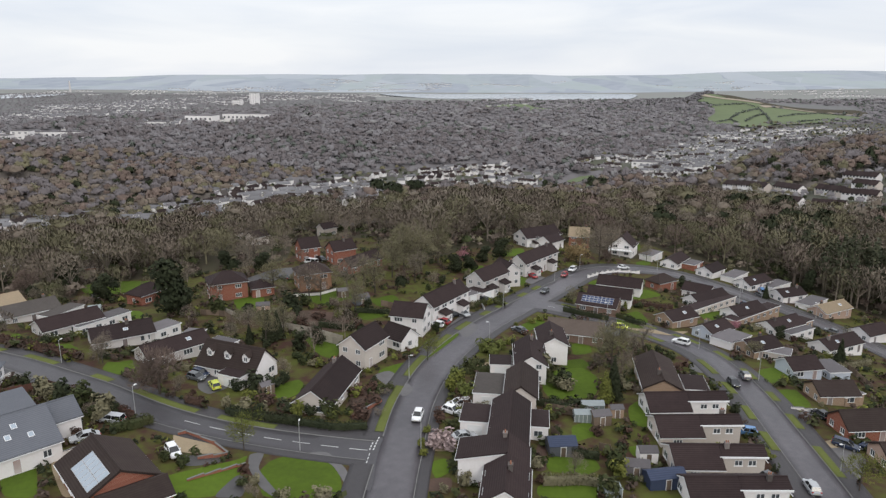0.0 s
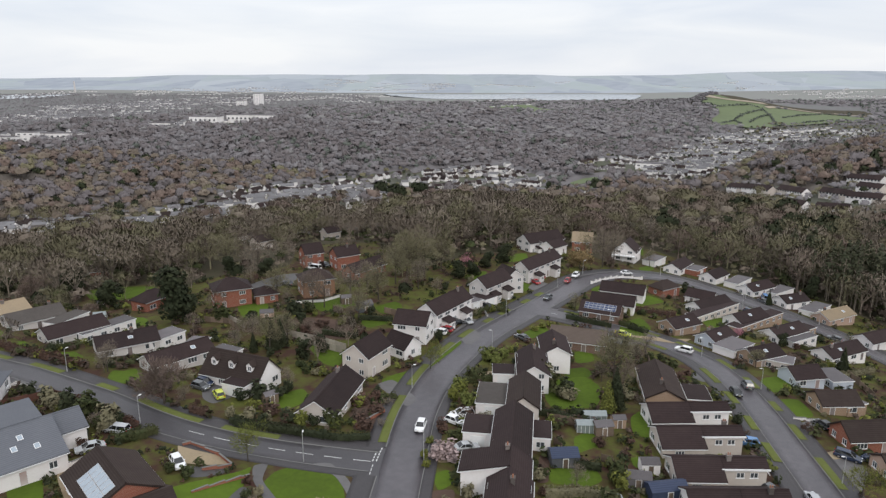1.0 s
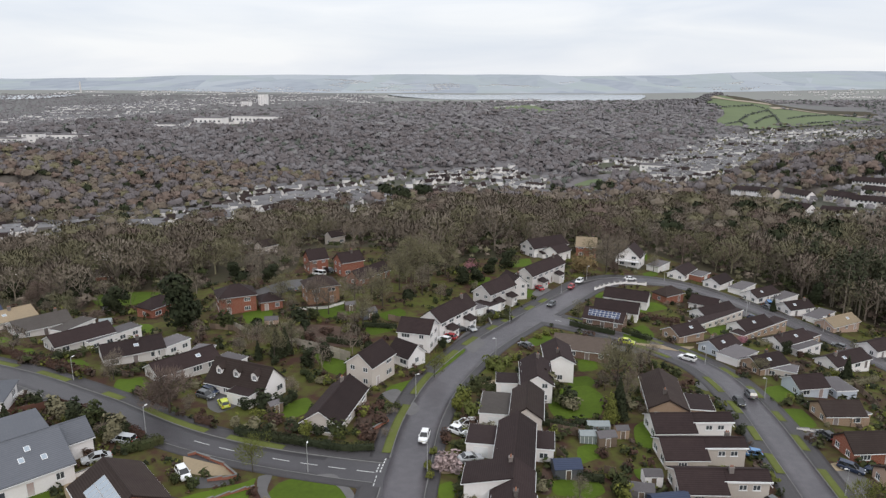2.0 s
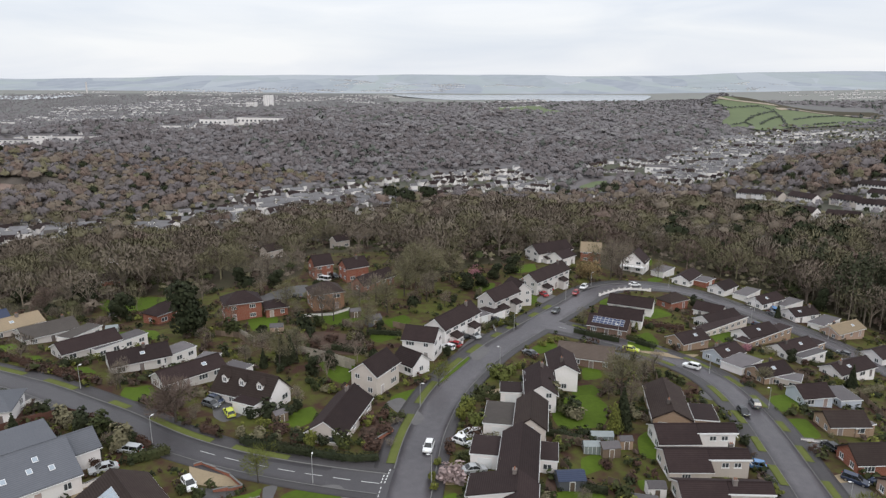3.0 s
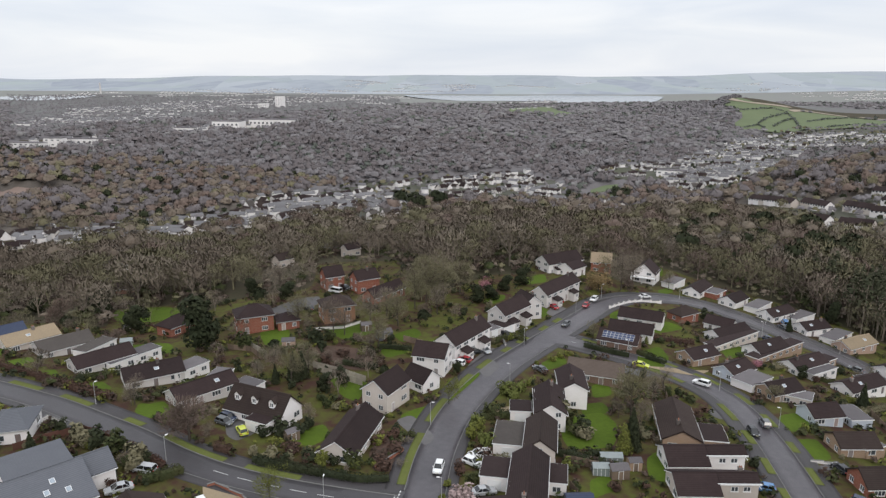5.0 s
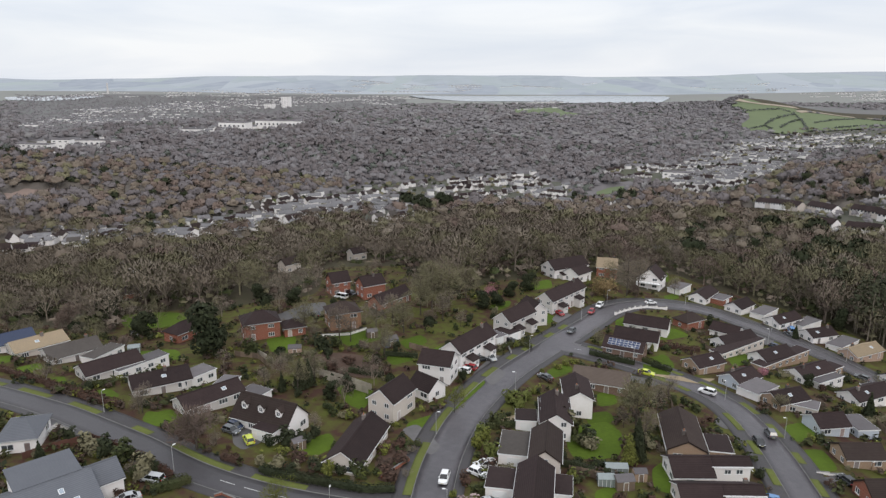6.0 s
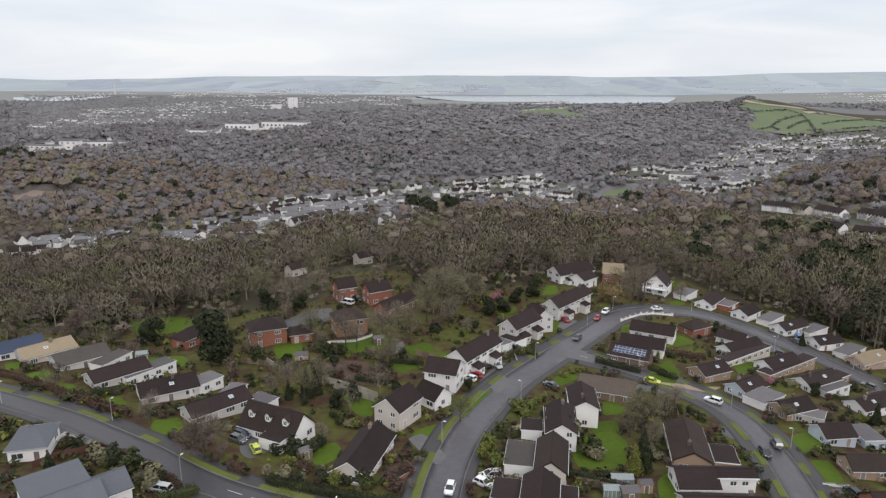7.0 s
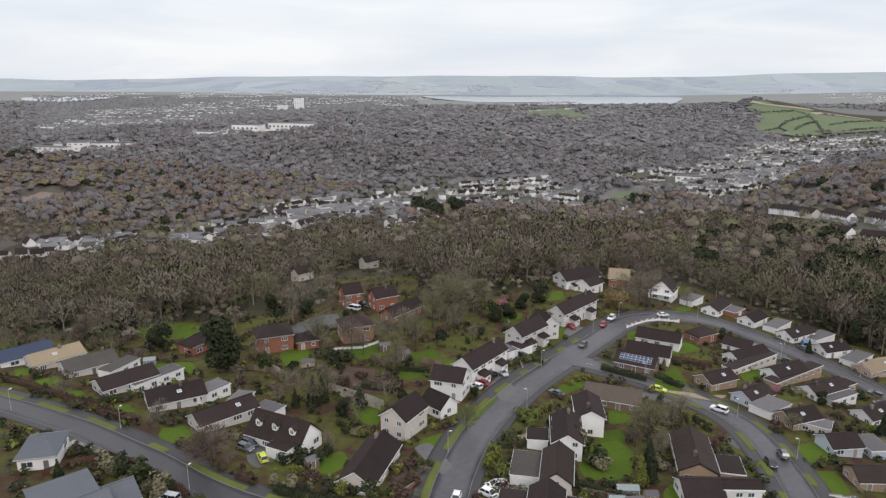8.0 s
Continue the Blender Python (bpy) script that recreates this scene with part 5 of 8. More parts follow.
def finer(v, t):
    """Each triangle of a unit ball split in four."""
    mid, vs, ts = {}, [tuple(q) for q in v], []

    def m(a, b):
        k = (min(a, b), max(a, b))
        if k not in mid:
            q = np.array(vs[a]) + np.array(vs[b])
            vs.append(tuple(q / np.linalg.norm(q)))
            mid[k] = len(vs) - 1
        return mid[k]

    for a, b, c in t:
        x, y, z = m(a, b), m(b, c), m(c, a)
        ts += [(a, x, z), (b, y, x), (c, z, y), (x, y, z)]
    return np.array(vs), np.array(ts)


ICO2, ICO2_T = finer(ICO, ICO_T)


def leafy_shape(seed, height=6.0, spread=5.0, count=700, size=0.22, thick=0.15, low=0.2, lobes=None):
    rnd = np.random.RandomState(seed)
    lobes = lobes or crown_lobes(rnd, height, spread, low, 9)
    p, d = foliage_points(rnd, count, lobes)
    return skeleton_of(rnd, lobes, height, thick, 1), leaves(rnd, p, size, outsides(p, lobes))


def conifer_shape(seed, height=10.0, spread=5.0, count=900, size=0.3, thick=0.2, narrow=1.0):
    rnd = np.random.RandomState(seed)
    z = height * (0.06 + 0.94 * (1 - np.sqrt(rnd.uniform(0, 1, count))))
    a = rnd.uniform(0, 2 * np.pi, count)
    lump = 1 + 0.22 * np.sin(3 * a + seed) * np.sin(z * 1.3) + 0.12 * rnd.normal(size=count)
    r = spread / 2 * (1 - (z / height) ** (1.15 * narrow)) * np.sqrt(rnd.uniform(0.35, 1, count)) * lump
    p = np.stack([r * np.cos(a), r * np.sin(a), z], 1)
    return cones([(0, 0, -0.5)], [(0, 0, height * 0.95)], thick, 0.03, 6), leaves(rnd, p, size, p * (1, 1, 0) + (0, 0, 0.35))


PLANTS = {}


def plant(key, name, shape, crown_material, label, category, x, y, s=1.0, turn=0.0, tall=1.0, group=""):
    """A tree or shrub with trunk and crown; later ones of the same key share the meshes."""
    m = pose(x, y, land(x, y), 0, 0, turn) @ Matrix.Diagonal((s, s, s * tall, 1))
    if key in PLANTS:
        src = PLANTS[key]
        ob = copy_thing(src, pose(x, y, land(x, y), 0, 0, turn))
        ob.scale = (s, s, s * tall)
    else:
        trunk, crown = shape()
        ob = PLANTS[key] = new(name)
        bulk("trunk", *trunk, M_BARK, ob)
        bulk("crown", *crown, crown_material, ob)
        ob.location, ob.rotation_euler, ob.scale = (x, y, land(x, y)), (0, 0, radians(turn)), (s, s, s * tall)
    return tagged(ob, label, category, group)


def tree(kind, x, y, s=1.0, turn=None, tall=1.0):
    turn = (x * 37 + y * 91) % 360 if turn is None else turn
    v = int(abs(x * 3 + y * 7)) % 3
    if kind == "bare":
        plant(("bare", v), "tree", lambda: bare_shape(11 + v, 10, 9, 1200, 1.1, 0.07), M_TWIG, "leafless winter tree with fine brown twigs", "tree", x, y, s, turn, tall, "garden trees")
    elif kind == "red":
        plant(("red", v), "tree", lambda: bare_shape(21 + v, 8, 8.5, 2400, 0.9, 0.085, low=0.12), M_TWIG_RED, "dense leafless tree with reddish-brown twigs", "tree", x, y, s, turn, tall, "garden trees")
    elif kind == "pale":
        plant(("pale", v), "tree", lambda: bare_shape(31 + v, 10, 8.5, 1100, 1.1, 0.065), M_TWIG_PALE, "pale grey leafless tree with open crown", "tree", x, y, s, turn, tall, "garden trees")
    elif kind == "olive":
        plant(("olive", v), "tree", lambda: bare_shape(41 + v, 10, 8.5, 1400, 0.9, 0.09), M_TWIG_OLIVE, "olive-green ivy-clad tree with rounded crown", "tree", x, y, s, turn, tall, "garden trees")
    elif kind == "yellow":
        plant(("yellow", v), "tree", lambda: bare_shape(51 + v, 6, 6.5, 900, 0.7, 0.07, 0.1), M_GOLD, "small tree with sparse yellow-green catkins", "tree", x, y, s, turn, tall, "garden trees")
    elif kind == "ever":
        plant(("ever", v), "evergreen_tree", lambda: leafy_shape(61 + v, 10, 8, 1700, 0.42, 0.2, 0.08), M_EVER, "dark evergreen tree with dense foliage", "tree", x, y, s, turn, tall, "garden trees")
    elif kind == "cone":
        plant(("cone", v), "conifer", lambda: conifer_shape(71 + v, 8, 3.6, 1200, 0.3), M_EVER, "dark green pointed conifer", "conifer", x, y, s, turn, tall, "garden trees")
    elif kind == "gold":
        plant(("gold", v), "conifer", lambda: conifer_shape(81 + v, 6, 2.6, 1300, 0.17, 0.12, 1.8), M_GOLD, "golden yellow-green garden conifer", "conifer", x, y, s, turn, tall, "garden trees")
    elif kind == "pink":
        plant(("pink", v), "blossom_tree", lambda: leafy_shape(91 + v, 6, 6, 1200, 0.16, 0.14, 0.25), M_PINK, "small tree in deep pink blossom", "tree", x, y, s, turn, tall, "garden trees")
    elif kind == "tan":
        plant(("tan", v), "tree", lambda: leafy_shape(101 + v, 6, 8, 2200, 0.2, 0.16, 0.1), M_TAN, "spreading tawny tree with dry winter foliage", "tree", x, y, s, turn, tall, "garden trees")


def shrub(kind, x, y, s=1.0, tall=1.0):
    turn = (x * 57 + y * 83) % 360
    v = int(abs(x * 5 + y * 11)) % 3
    m, word = {"green": (M_SHRUB, "dark green rounded evergreen"), "gold": (M_GOLD, "yellow-green rounded"), "rust": (M_RUST, "rusty brown winter"), "pale": (M_BLOSSOM, "pale pink blossoming"),
               "twig": (M_TWIG_PALE, "leafless twiggy"), "dark": (M_EVER, "very dark evergreen"), "olive": (M_TWIG_OLIVE, "dull olive-green"), "lawn": (M_VERGE, "bright clipped green")}[kind]
    if kind == "twig":
        shape = lambda: bare_shape(111 + v, 2.0, 2.2, 420, 0.5, 0.03, 0.04, 0.1)
    else:
        shape = lambda: leafy_shape(121 + v, 2.0, 2.3, 330, 0.21, 0.05, 0.02)
    plant(("shrub", kind, v), "shrub", shape, m, word + " garden shrub", "shrub", x, y, s, turn, tall, "garden shrubs")


def hedge(pts, h, w, kind, label):
    """A clipped hedge of small leaf clumps round a dark core."""
    m = {"green": M_SHRUB, "rust": M_RUST, "dark": M_EVER, "gold": M_GOLD, "olive": M_TWIG_OLIVE}[kind]
    rnd = np.random.RandomState(int(abs(pts[0][0] * 10 + pts[0][1])))
    line = np.array(pts, float)
    seg = np.r_[0, np.cumsum(np.linalg.norm(np.diff(line, axis=0), axis=1))]
    n = int(seg[-1] * 70 * (h + w) / 2.2)
    s = rnd.uniform(0, seg[-1], n)
    x, y = np.interp(s, seg, line[:, 0]), np.interp(s, seg, line[:, 1])
    ang = rnd.uniform(0, 2 * np.pi, n)
    off = np.clip(np.cos(ang) * 1.3, -1, 1) * w / 2
    z = lands(x, y) + np.clip(0.5 + 0.5 * np.sin(ang) * 1.35, 0.02, 1) * h * (1 + 0.1 * np.sin(s * 1.7))
    i = np.clip(np.searchsorted(seg, s) - 1, 0, len(line) - 2)
    d = line[i + 1] - line[i]
    d /= np.linalg.norm(d, axis=1, keepdims=True)
    p = np.stack([x - d[:, 1] * off, y + d[:, 0] * off, z], 1) + rnd.normal(size=(n, 3)) * 0.06
    root = new("hedge")
    o = np.array([*pts[0], land(*pts[0])])
    root.location = o
    v, t = leaves(rnd, p - o, 0.16)
    bulk("foliage", v, t, m, root)
    ss = np.linspace(0, seg[-1], max(2, int(seg[-1] / 1.5)))
    core = np.stack([np.interp(ss, seg, line[:, 0]), np.interp(ss, seg, line[:, 1])], 1)
    ob = ribbon("core", core, w * 0.3, -w * 0.3, h * 0.75, m, h, root)
    ob.matrix_parent_inverse = Matrix.Translation(-Vector(o))
    tagged(root, label, "hedge", "garden hedges")

# lawns, hedges, fences, cars and plants, place by place
KEEP = []


def keep_patch(name, pts, *rest, **more):
    """Ground cover on which nothing is planted by chance."""
    KEEP.append(pts)
    return patch(name, pts, *rest, **more)


car(-4.4, 111.9, -98, "white", "hatch", "on the main road")
car(3.1, 117.5, -163, "white", "estate", "parked on a driveway")
car(1.7, 114.5, -34, "white", "hatch", "parked on a driveway")
car(3.6, 105.1, 17, "silver", "saloon", "parked beside a garage")
car(-1.5, 164.2, 150, "white", "hatch", "parked before the white houses")
car(0.0, 166.6, 149, "red", "hatch", "parked before the white houses")
car(31.3, 203.0, -122, "grey", "hatch", "on the main road")
car(29.4, 218.8, 114, "red", "saloon", "parked on a driveway")
car(32.0, 225.8, 119, "red", "hatch", "parked on a driveway")
car(40.9, 223.8, -116, "red", "hatch", "parked by the kerb")
car(45.0, 231.5, -118, "white", "suv", "parked by the kerb")
car(65.4, 242.1, 20, "white", "saloon", "on the loop road")
car(12.3, 188.1, -52, "black", "estate", "parked beside a garage")
car(5.6, 174.8, -60, "silver", "saloon", "parked on a driveway")
car(3.0, 172.9, 42, "black", "hatch", "parked on a driveway")
car(19.4, 164.9, 135, "grey", "saloon", "parked in a front garden")
car(60.6, 164.8, 140, "white", "suv", "parked on the branch road")
car(47.7, 175.3, -22, "lime", "saloon", "on the branch road")
car(66.9, 141.6, 83, "grey", "suv", "on the branch road")
car(62.3, 136.6, -91, "black", "hatch", "on the branch road")
car(54.9, 113.3, 164, "blue", "hatch", "parked on a driveway")
car(74.1, 123.4, 103, "black", "hatch", "parked on a driveway")
car(71.9, 111.1, -35, "navy", "estate", "parked on a driveway")
car(-55.1, 104.5, 171, "silver", "estate", "parked by a hedge")
car(-56.3, 98.2, -145, "silver", "saloon", "parked beside the slate-roofed house")
car(-41.5, 95.6, -53, "white", "hatch", "parked by the gravel bed")
car(-43.6, 121.8, 122, "lime", "hatch", "parked on the forecourt")
car(-48.2, 124.9, -25, "grey", "hatch", "parked on the forecourt")
car(-48.1, 127.1, -29, "navy", "hatch", "parked on the forecourt")
car(-43.6, 220.5, 151, "white", "van", "parked by the brick houses")
car(-40.7, 224.1, -44, "black", "suv", "parked by the brick houses")
car(-48.5, 201.9, 150, "black", "saloon", "parked by the brick houses")
car(58.1, 96.3, 84, "silver", "hatch", "on the branch road")
car(52.2, 97.4, -67, "grey", "hatch", "parked on a driveway")
car(107.6, 223.5, -68, "grey", "saloon", "parked by the loop road")
car(87.9, 216.3, 124, "silver", "hatch", "parked beside the loop road")
car(114.4, 191.6, 137, "grey", "hatch", "on the loop road")
car(110.1, 228.1, 77, "blue", "van", "parked beside a bungalow")
car(96.2, 208.3, -39, "navy", "hatch", "parked beside a bungalow")
car(76.2, 110.0, 124, "navy", "suv", "parked on a driveway")
street_lamp(-22.9, 99.9, 90)
street_lamp(-52.7, 108.1, 60)
street_lamp(-76.9, 129.7, 60)
street_lamp(-6.8, 129.4, 0)
street_lamp(-3.5, 101.2, 180)
street_lamp(11.1, 154.8, 180)
street_lamp(16.8, 183.0, 0)
street_lamp(36.3, 215.9, 0)
street_lamp(48.4, 236.0, 0)
street_lamp(45.7, 182.1, 180)
street_lamp(69.6, 140.8, 180)
street_lamp(64.0, 161.6, 180)
street_lamp(66.1, 102.4, 180)
street_lamp(95.3, 211.6, 180)
street_lamp(117.3, 205.7, 180)
street_lamp(78.8, 245.0, 200)
street_lamp(102.3, 225.6, 200)
street_lamp(-105.2, 135.5, 60)
shrub("dark", -72.6, 115.3, 1.45, 1.0)
shrub("dark", -68.4, 113.8, 1.45, 1.0)
shrub("dark", -63.6, 111.5, 1.45, 1.0)
shrub("dark", -58.5, 108.9, 1.45, 1.0)
shrub("dark", -77.3, 117.1, 1.45, 1.0)
shrub("gold", -70.6, 108.5, 1.0, 1.0)
shrub("green", -64.2, 109.3, 0.9, 1.0)
shrub("gold", -25.8, 112.1, 1.1, 1.0)
shrub("lawn", -19.9, 111.9, 1.1, 1.0)
shrub("dark", -23.3, 112.7, 1.2, 1.0)
shrub("rust", -29.0, 112.7, 0.9, 1.0)
shrub("olive", -32.1, 112.9, 1.0, 1.0)
tree("red", -51.9, 116.6, 1.3, None, 1.0)
tree("yellow", -31.5, 98.7, 1.1, None, 1.0)
tree("yellow", -3.3, 140.1, 1.1, None, 1.1)
tree("pale", -69.6, 130.1, 0.5, None, 1.0)
tree("pale", -31.7, 127.9, 0.45, None, 1.1)
tree("ever", -70.1, 168.5, 1.5, None, 1.05)
tree("olive", 36.9, 140.3, 1.25, None, 1.1)
tree("bare", 37.8, 135.4, 0.75, None, 1.0)
tree("pale", 44.3, 150.7, 0.8, None, 1.0)
tree("pale", 49.2, 158.8, 0.7, None, 1.0)
tree("gold", 31.7, 123.9, 1.2, None, 1.0)
tree("cone", 34.1, 125.7, 0.9, None, 1.0)
tree("pink", 7.0, 225.3, 1.05, None, 1.0)
tree("pink", 75.0, 178.4, 0.75, None, 0.8)
tree("pink", 80.5, 179.8, 0.7, None, 0.8)
tree("tan", 48.9, 244.0, 1.25, None, 1.0)
tree("pale", 58.3, 249.4, 1.45, None, 1.1)
tree("pale", 63.7, 254.9, 1.3, None, 1.2)
tree("olive", 54.9, 258.9, 1.1, None, 1.0)
tree("ever", -96.9, 186.2, 0.9, None, 1.0)
tree("olive", -40.0, 146.6, 0.85, None, 1.1)
tree("cone", -39.8, 148.3, 1.0, None, 1.0)
tree("cone", -38.2, 150.1, 0.9, None, 1.0)
tree("olive", -37.7, 153.7, 0.8, None, 1.0)
tree("pale", -48.7, 149.3, 0.55, None, 0.9)
tree("pale", -45.7, 153.0, 0.7, None, 1.0)
tree("ever", -31.7, 144.2, 0.55, None, 0.9)
tree("ever", -28.5, 147.7, 0.5, None, 0.9)
tree("olive", -22.8, 170.9, 1.0, None, 1.0)
tree("pale", -27.6, 189.0, 1.2, None, 1.0)
tree("pale", -23.6, 197.4, 1.1, None, 1.0)
tree("bare", -37.1, 183.0, 1.0, None, 1.0)
tree("bare", -33.6, 180.9, 0.9, None, 1.0)
tree("olive", -19.5, 190.3, 1.2, None, 1.0)
tree("olive", -12.6, 213.5, 1.6, None, 1.05)
tree("olive", -7.2, 217.6, 1.6, None, 1.0)
tree("olive", -15.8, 207.0, 1.4, None, 1.0)
tree("olive", -1.7, 225.3, 1.4, None, 1.0)
tree("pale", -8.5, 202.9, 1.0, None, 1.0)
tree("ever", 3.9, 216.9, 0.7, None, 0.9)
tree("ever", 8.7, 221.2, 0.7, None, 0.8)
tree("ever", 14.1, 232.6, 0.7, None, 0.9)
tree("ever", 20.8, 242.2, 0.8, None, 0.9)
tree("olive", -47.8, 187.5, 1.1, None, 1.0)
tree("pale", -61.7, 218.0, 1.2, None, 1.0)
tree("ever", -58.7, 214.0, 0.8, None, 0.8)
tree("ever", -73.6, 225.8, 0.8, None, 0.7)
tree("pale", -131.6, 215.7, 1.3, None, 1.0)
tree("red", -125.0, 198.5, 1.2, None, 1.0)
tree("pale", -125.2, 214.6, 1.4, None, 1.0)
tree("ever", -117.0, 208.2, 1.0, None, 1.0)
tree("ever", -146.5, 218.1, 0.8, None, 0.8)
tree("bare", -168.2, 244.6, 1.4, None, 1.1)
tree("bare", -167.4, 257.2, 1.5, None, 1.1)
tree("bare", -108.9, 233.4, 1.3, None, 1.0)
tree("bare", -108.3, 246.9, 1.3, None, 1.0)
tree("pale", -102.0, 247.2, 1.4, None, 1.0)
tree("bare", -90.4, 239.3, 1.3, None, 1.0)
tree("bare", -84.2, 239.5, 1.3, None, 1.0)
tree("olive", -76.2, 230.8, 1.3, None, 1.0)
tree("bare", -120.5, 234.0, 1.3, None, 1.0)
tree("ever", -123.4, 250.9, 1.0, None, 1.2)
tree("cone", 35.1, 131.0, 0.9, None, 1.0)
tree("bare", 34.2, 140.3, 0.5, None, 1.0)
tree("gold", 38.2, 171.4, 0.4, None, 1.0)
tree("ever", 92.3, 177.7, 0.4, None, 1.0)
tree("olive", 114.3, 182.8, 0.5, None, 1.0)
tree("cone", 99.6, 161.4, 0.9, None, 1.0)
tree("olive", 75.3, 156.3, 0.6, None, 0.9)
tree("red", 85.9, 159.7, 0.5, None, 0.9)
tree("cone", 108.3, 221.3, 0.65, None, 1.0)
tree("ever", 80.6, 221.9, 0.5, None, 0.9)
tree("yellow", 66.2, 97.1, 1.2, None, 1.0)
tree("olive", 38.0, 193.7, 0.6, None, 0.9)
tree("olive", 49.3, 188.4, 0.5, None, 0.9)
tree("gold", 54.0, 194.2, 0.5, None, 0.9)
tree("ever", -1.9, 158.7, 0.35, None, 0.9)
tree("olive", 23.0, 158.4, 0.3, None, 0.9)
tree("ever", 131.8, 238.4, 0.8, None, 1.1)
tree("pale", 78.1, 256.7, 0.8, None, 1.0)
shrub("olive", -70.7, 112.3, 2.0, 1.0)
shrub("dark", -67.1, 111.5, 1.7, 1.0)
shrub("green", -62.7, 110.1, 2.0, 1.0)
shrub("olive", -57.7, 107.4, 2.1, 1.0)
shrub("dark", -55.8, 107.7, 1.2, 1.0)
shrub("rust", -70.1, 108.1, 1.0, 1.0)
shrub("gold", -26.1, 113.6, 1.5, 0.9)
shrub("green", -20.0, 112.2, 1.6, 1.1)
shrub("green", -23.3, 116.6, 1.7, 0.8)
shrub("gold", 1.8, 124.9, 1.5, 1.2)
shrub("gold", 3.6, 127.9, 1.4, 1.2)
shrub("lawn", 4.5, 121.3, 1.5, 1.2)
shrub("lawn", 2.6, 130.1, 1.4, 1.1)
shrub("rust", -13.0, 117.6, 1.6, 0.6)
shrub("rust", -14.4, 111.9, 1.8, 0.6)
shrub("twig", -11.2, 121.4, 1.3, 0.7)
shrub("twig", -11.5, 113.0, 1.2, 0.6)
shrub("rust", -16.6, 121.3, 1.6, 0.6)
shrub("green", -10.3, 124.0, 1.0, 0.7)
shrub("rust", -14.1, 123.9, 1.4, 0.6)
shrub("pale", -1.0, 102.3, 1.8, 0.8)
shrub("pale", 0.3, 103.3, 1.6, 0.8)
shrub("pale", 1.1, 101.5, 1.4, 0.8)
shrub("gold", -3.3, 102.1, 0.9, 0.9)
shrub("gold", -3.0, 99.4, 0.8, 0.8)
shrub("gold", -2.7, 107.0, 0.8, 0.8)
shrub("green", -41.8, 93.7, 1.0, 0.9)
shrub("green", -39.0, 92.5, 1.1, 0.9)
shrub("olive", -68.5, 111.5, 1.6, 0.9)
shrub("gold", -68.0, 111.0, 1.0, 0.7)
shrub("green", -28.9, 88.7, 0.9, 0.8)
shrub("olive", -27.5, 89.6, 0.9, 0.8)
shrub("twig", -27.5, 86.6, 1.0, 0.8)
shrub("twig", -26.5, 86.0, 1.0, 0.8)
shrub("green", 27.7, 98.4, 1.8, 1.3)
shrub("gold", 27.5, 96.7, 1.4, 1.3)
shrub("green", 24.9, 90.4, 2, 1.0)
shrub("rust", 27.1, 110.3, 1.2, 0.8)
shrub("green", 6.2, 135.9, 2.0, 0.8)
shrub("olive", 20.6, 135.8, 2.4, 1.1)
shrub("green", 21.6, 134.5, 2.2, 1.1)
shrub("dark", 25.4, 132.2, 2.0, 0.8)
shrub("green", 23.3, 130.3, 2.0, 0.7)
shrub("olive", 24.9, 129.2, 1.8, 0.7)
shrub("rust", 3.9, 117.5, 1.4, 0.8)
shrub("olive", 6.9, 115.6, 1.4, 0.8)
shrub("rust", -0.8, 111.3, 1.4, 0.8)
shrub("green", 1.6, 108.4, 1.2, 0.8)
shrub("rust", 11.2, 147.4, 1.4, 0.8)
shrub("lawn", 9.3, 148.1, 1.8, 1.0)
shrub("lawn", 11.3, 145.6, 1.8, 1.0)
shrub("lawn", 13.4, 150.6, 1.4, 1.0)
shrub("gold", 26.1, 176.0, 1.2, 0.6)
shrub("gold", 23.5, 173.3, 1.2, 0.6)
shrub("gold", 28.7, 178.2, 1.2, 0.6)
shrub("gold", 98.4, 164.5, 1.2, 0.8)
shrub("rust", 95.7, 176.5, 1.2, 0.8)
shrub("dark", -33.1, 122.8, 1.8, 0.8)
shrub("dark", -35.7, 122.4, 2.0, 0.9)
shrub("dark", -40.3, 133.3, 1.8, 1.2)
shrub("dark", -38.8, 121.8, 1.8, 0.7)
shrub("rust", -32.6, 116.4, 1.8, 0.6)
shrub("gold", -32.1, 117.7, 1.2, 0.6)
shrub("olive", -35.9, 113.4, 1.6, 0.6)
shrub("dark", -28.8, 113.4, 1.8, 0.6)
shrub("green", -57.6, 169.0, 2.5, 1.0)
shrub("green", -36.5, 175.8, 2.0, 0.8)
shrub("dark", -39.8, 173.3, 2.4, 1.0)
shrub("twig", -28.6, 174.4, 2.0, 0.8)
shrub("twig", -25.3, 172.7, 2.2, 0.8)
shrub("rust", -35.1, 161.2, 1.8, 0.6)
shrub("twig", -31.6, 157.8, 1.6, 0.6)
shrub("twig", -38.3, 162.9, 1.8, 0.6)
shrub("rust", -31.6, 165.5, 1.8, 0.5)
keep_patch("lawn", [(-14.3, 86.8), (-25.7, 85.8), (-26.5, 90.6), (-27.7, 92.8), (-26.7, 96.4), (-23.7, 98.7), (-19.2, 98.7), (-15.9, 94.7), (-14.8, 90.0)], 0.052, M_LAWN, "short green garden lawn", category="lawn")
keep_patch("lawn", [(-41.2, 89.0), (-31.7, 95.6), (-30.5, 97.6), (-30.1, 90.0), (-31.8, 85.0), (-38.4, 84.1)], 0.054, M_LAWN, "short green garden lawn", category="lawn")
keep_patch("lawn", [(-62.5, 95.1), (-54.8, 82.8), (-59.9, 82.5), (-67.0, 94.0), (-65.7, 96.1)], 0.056, M_LAWN, "short green garden lawn", category="lawn")
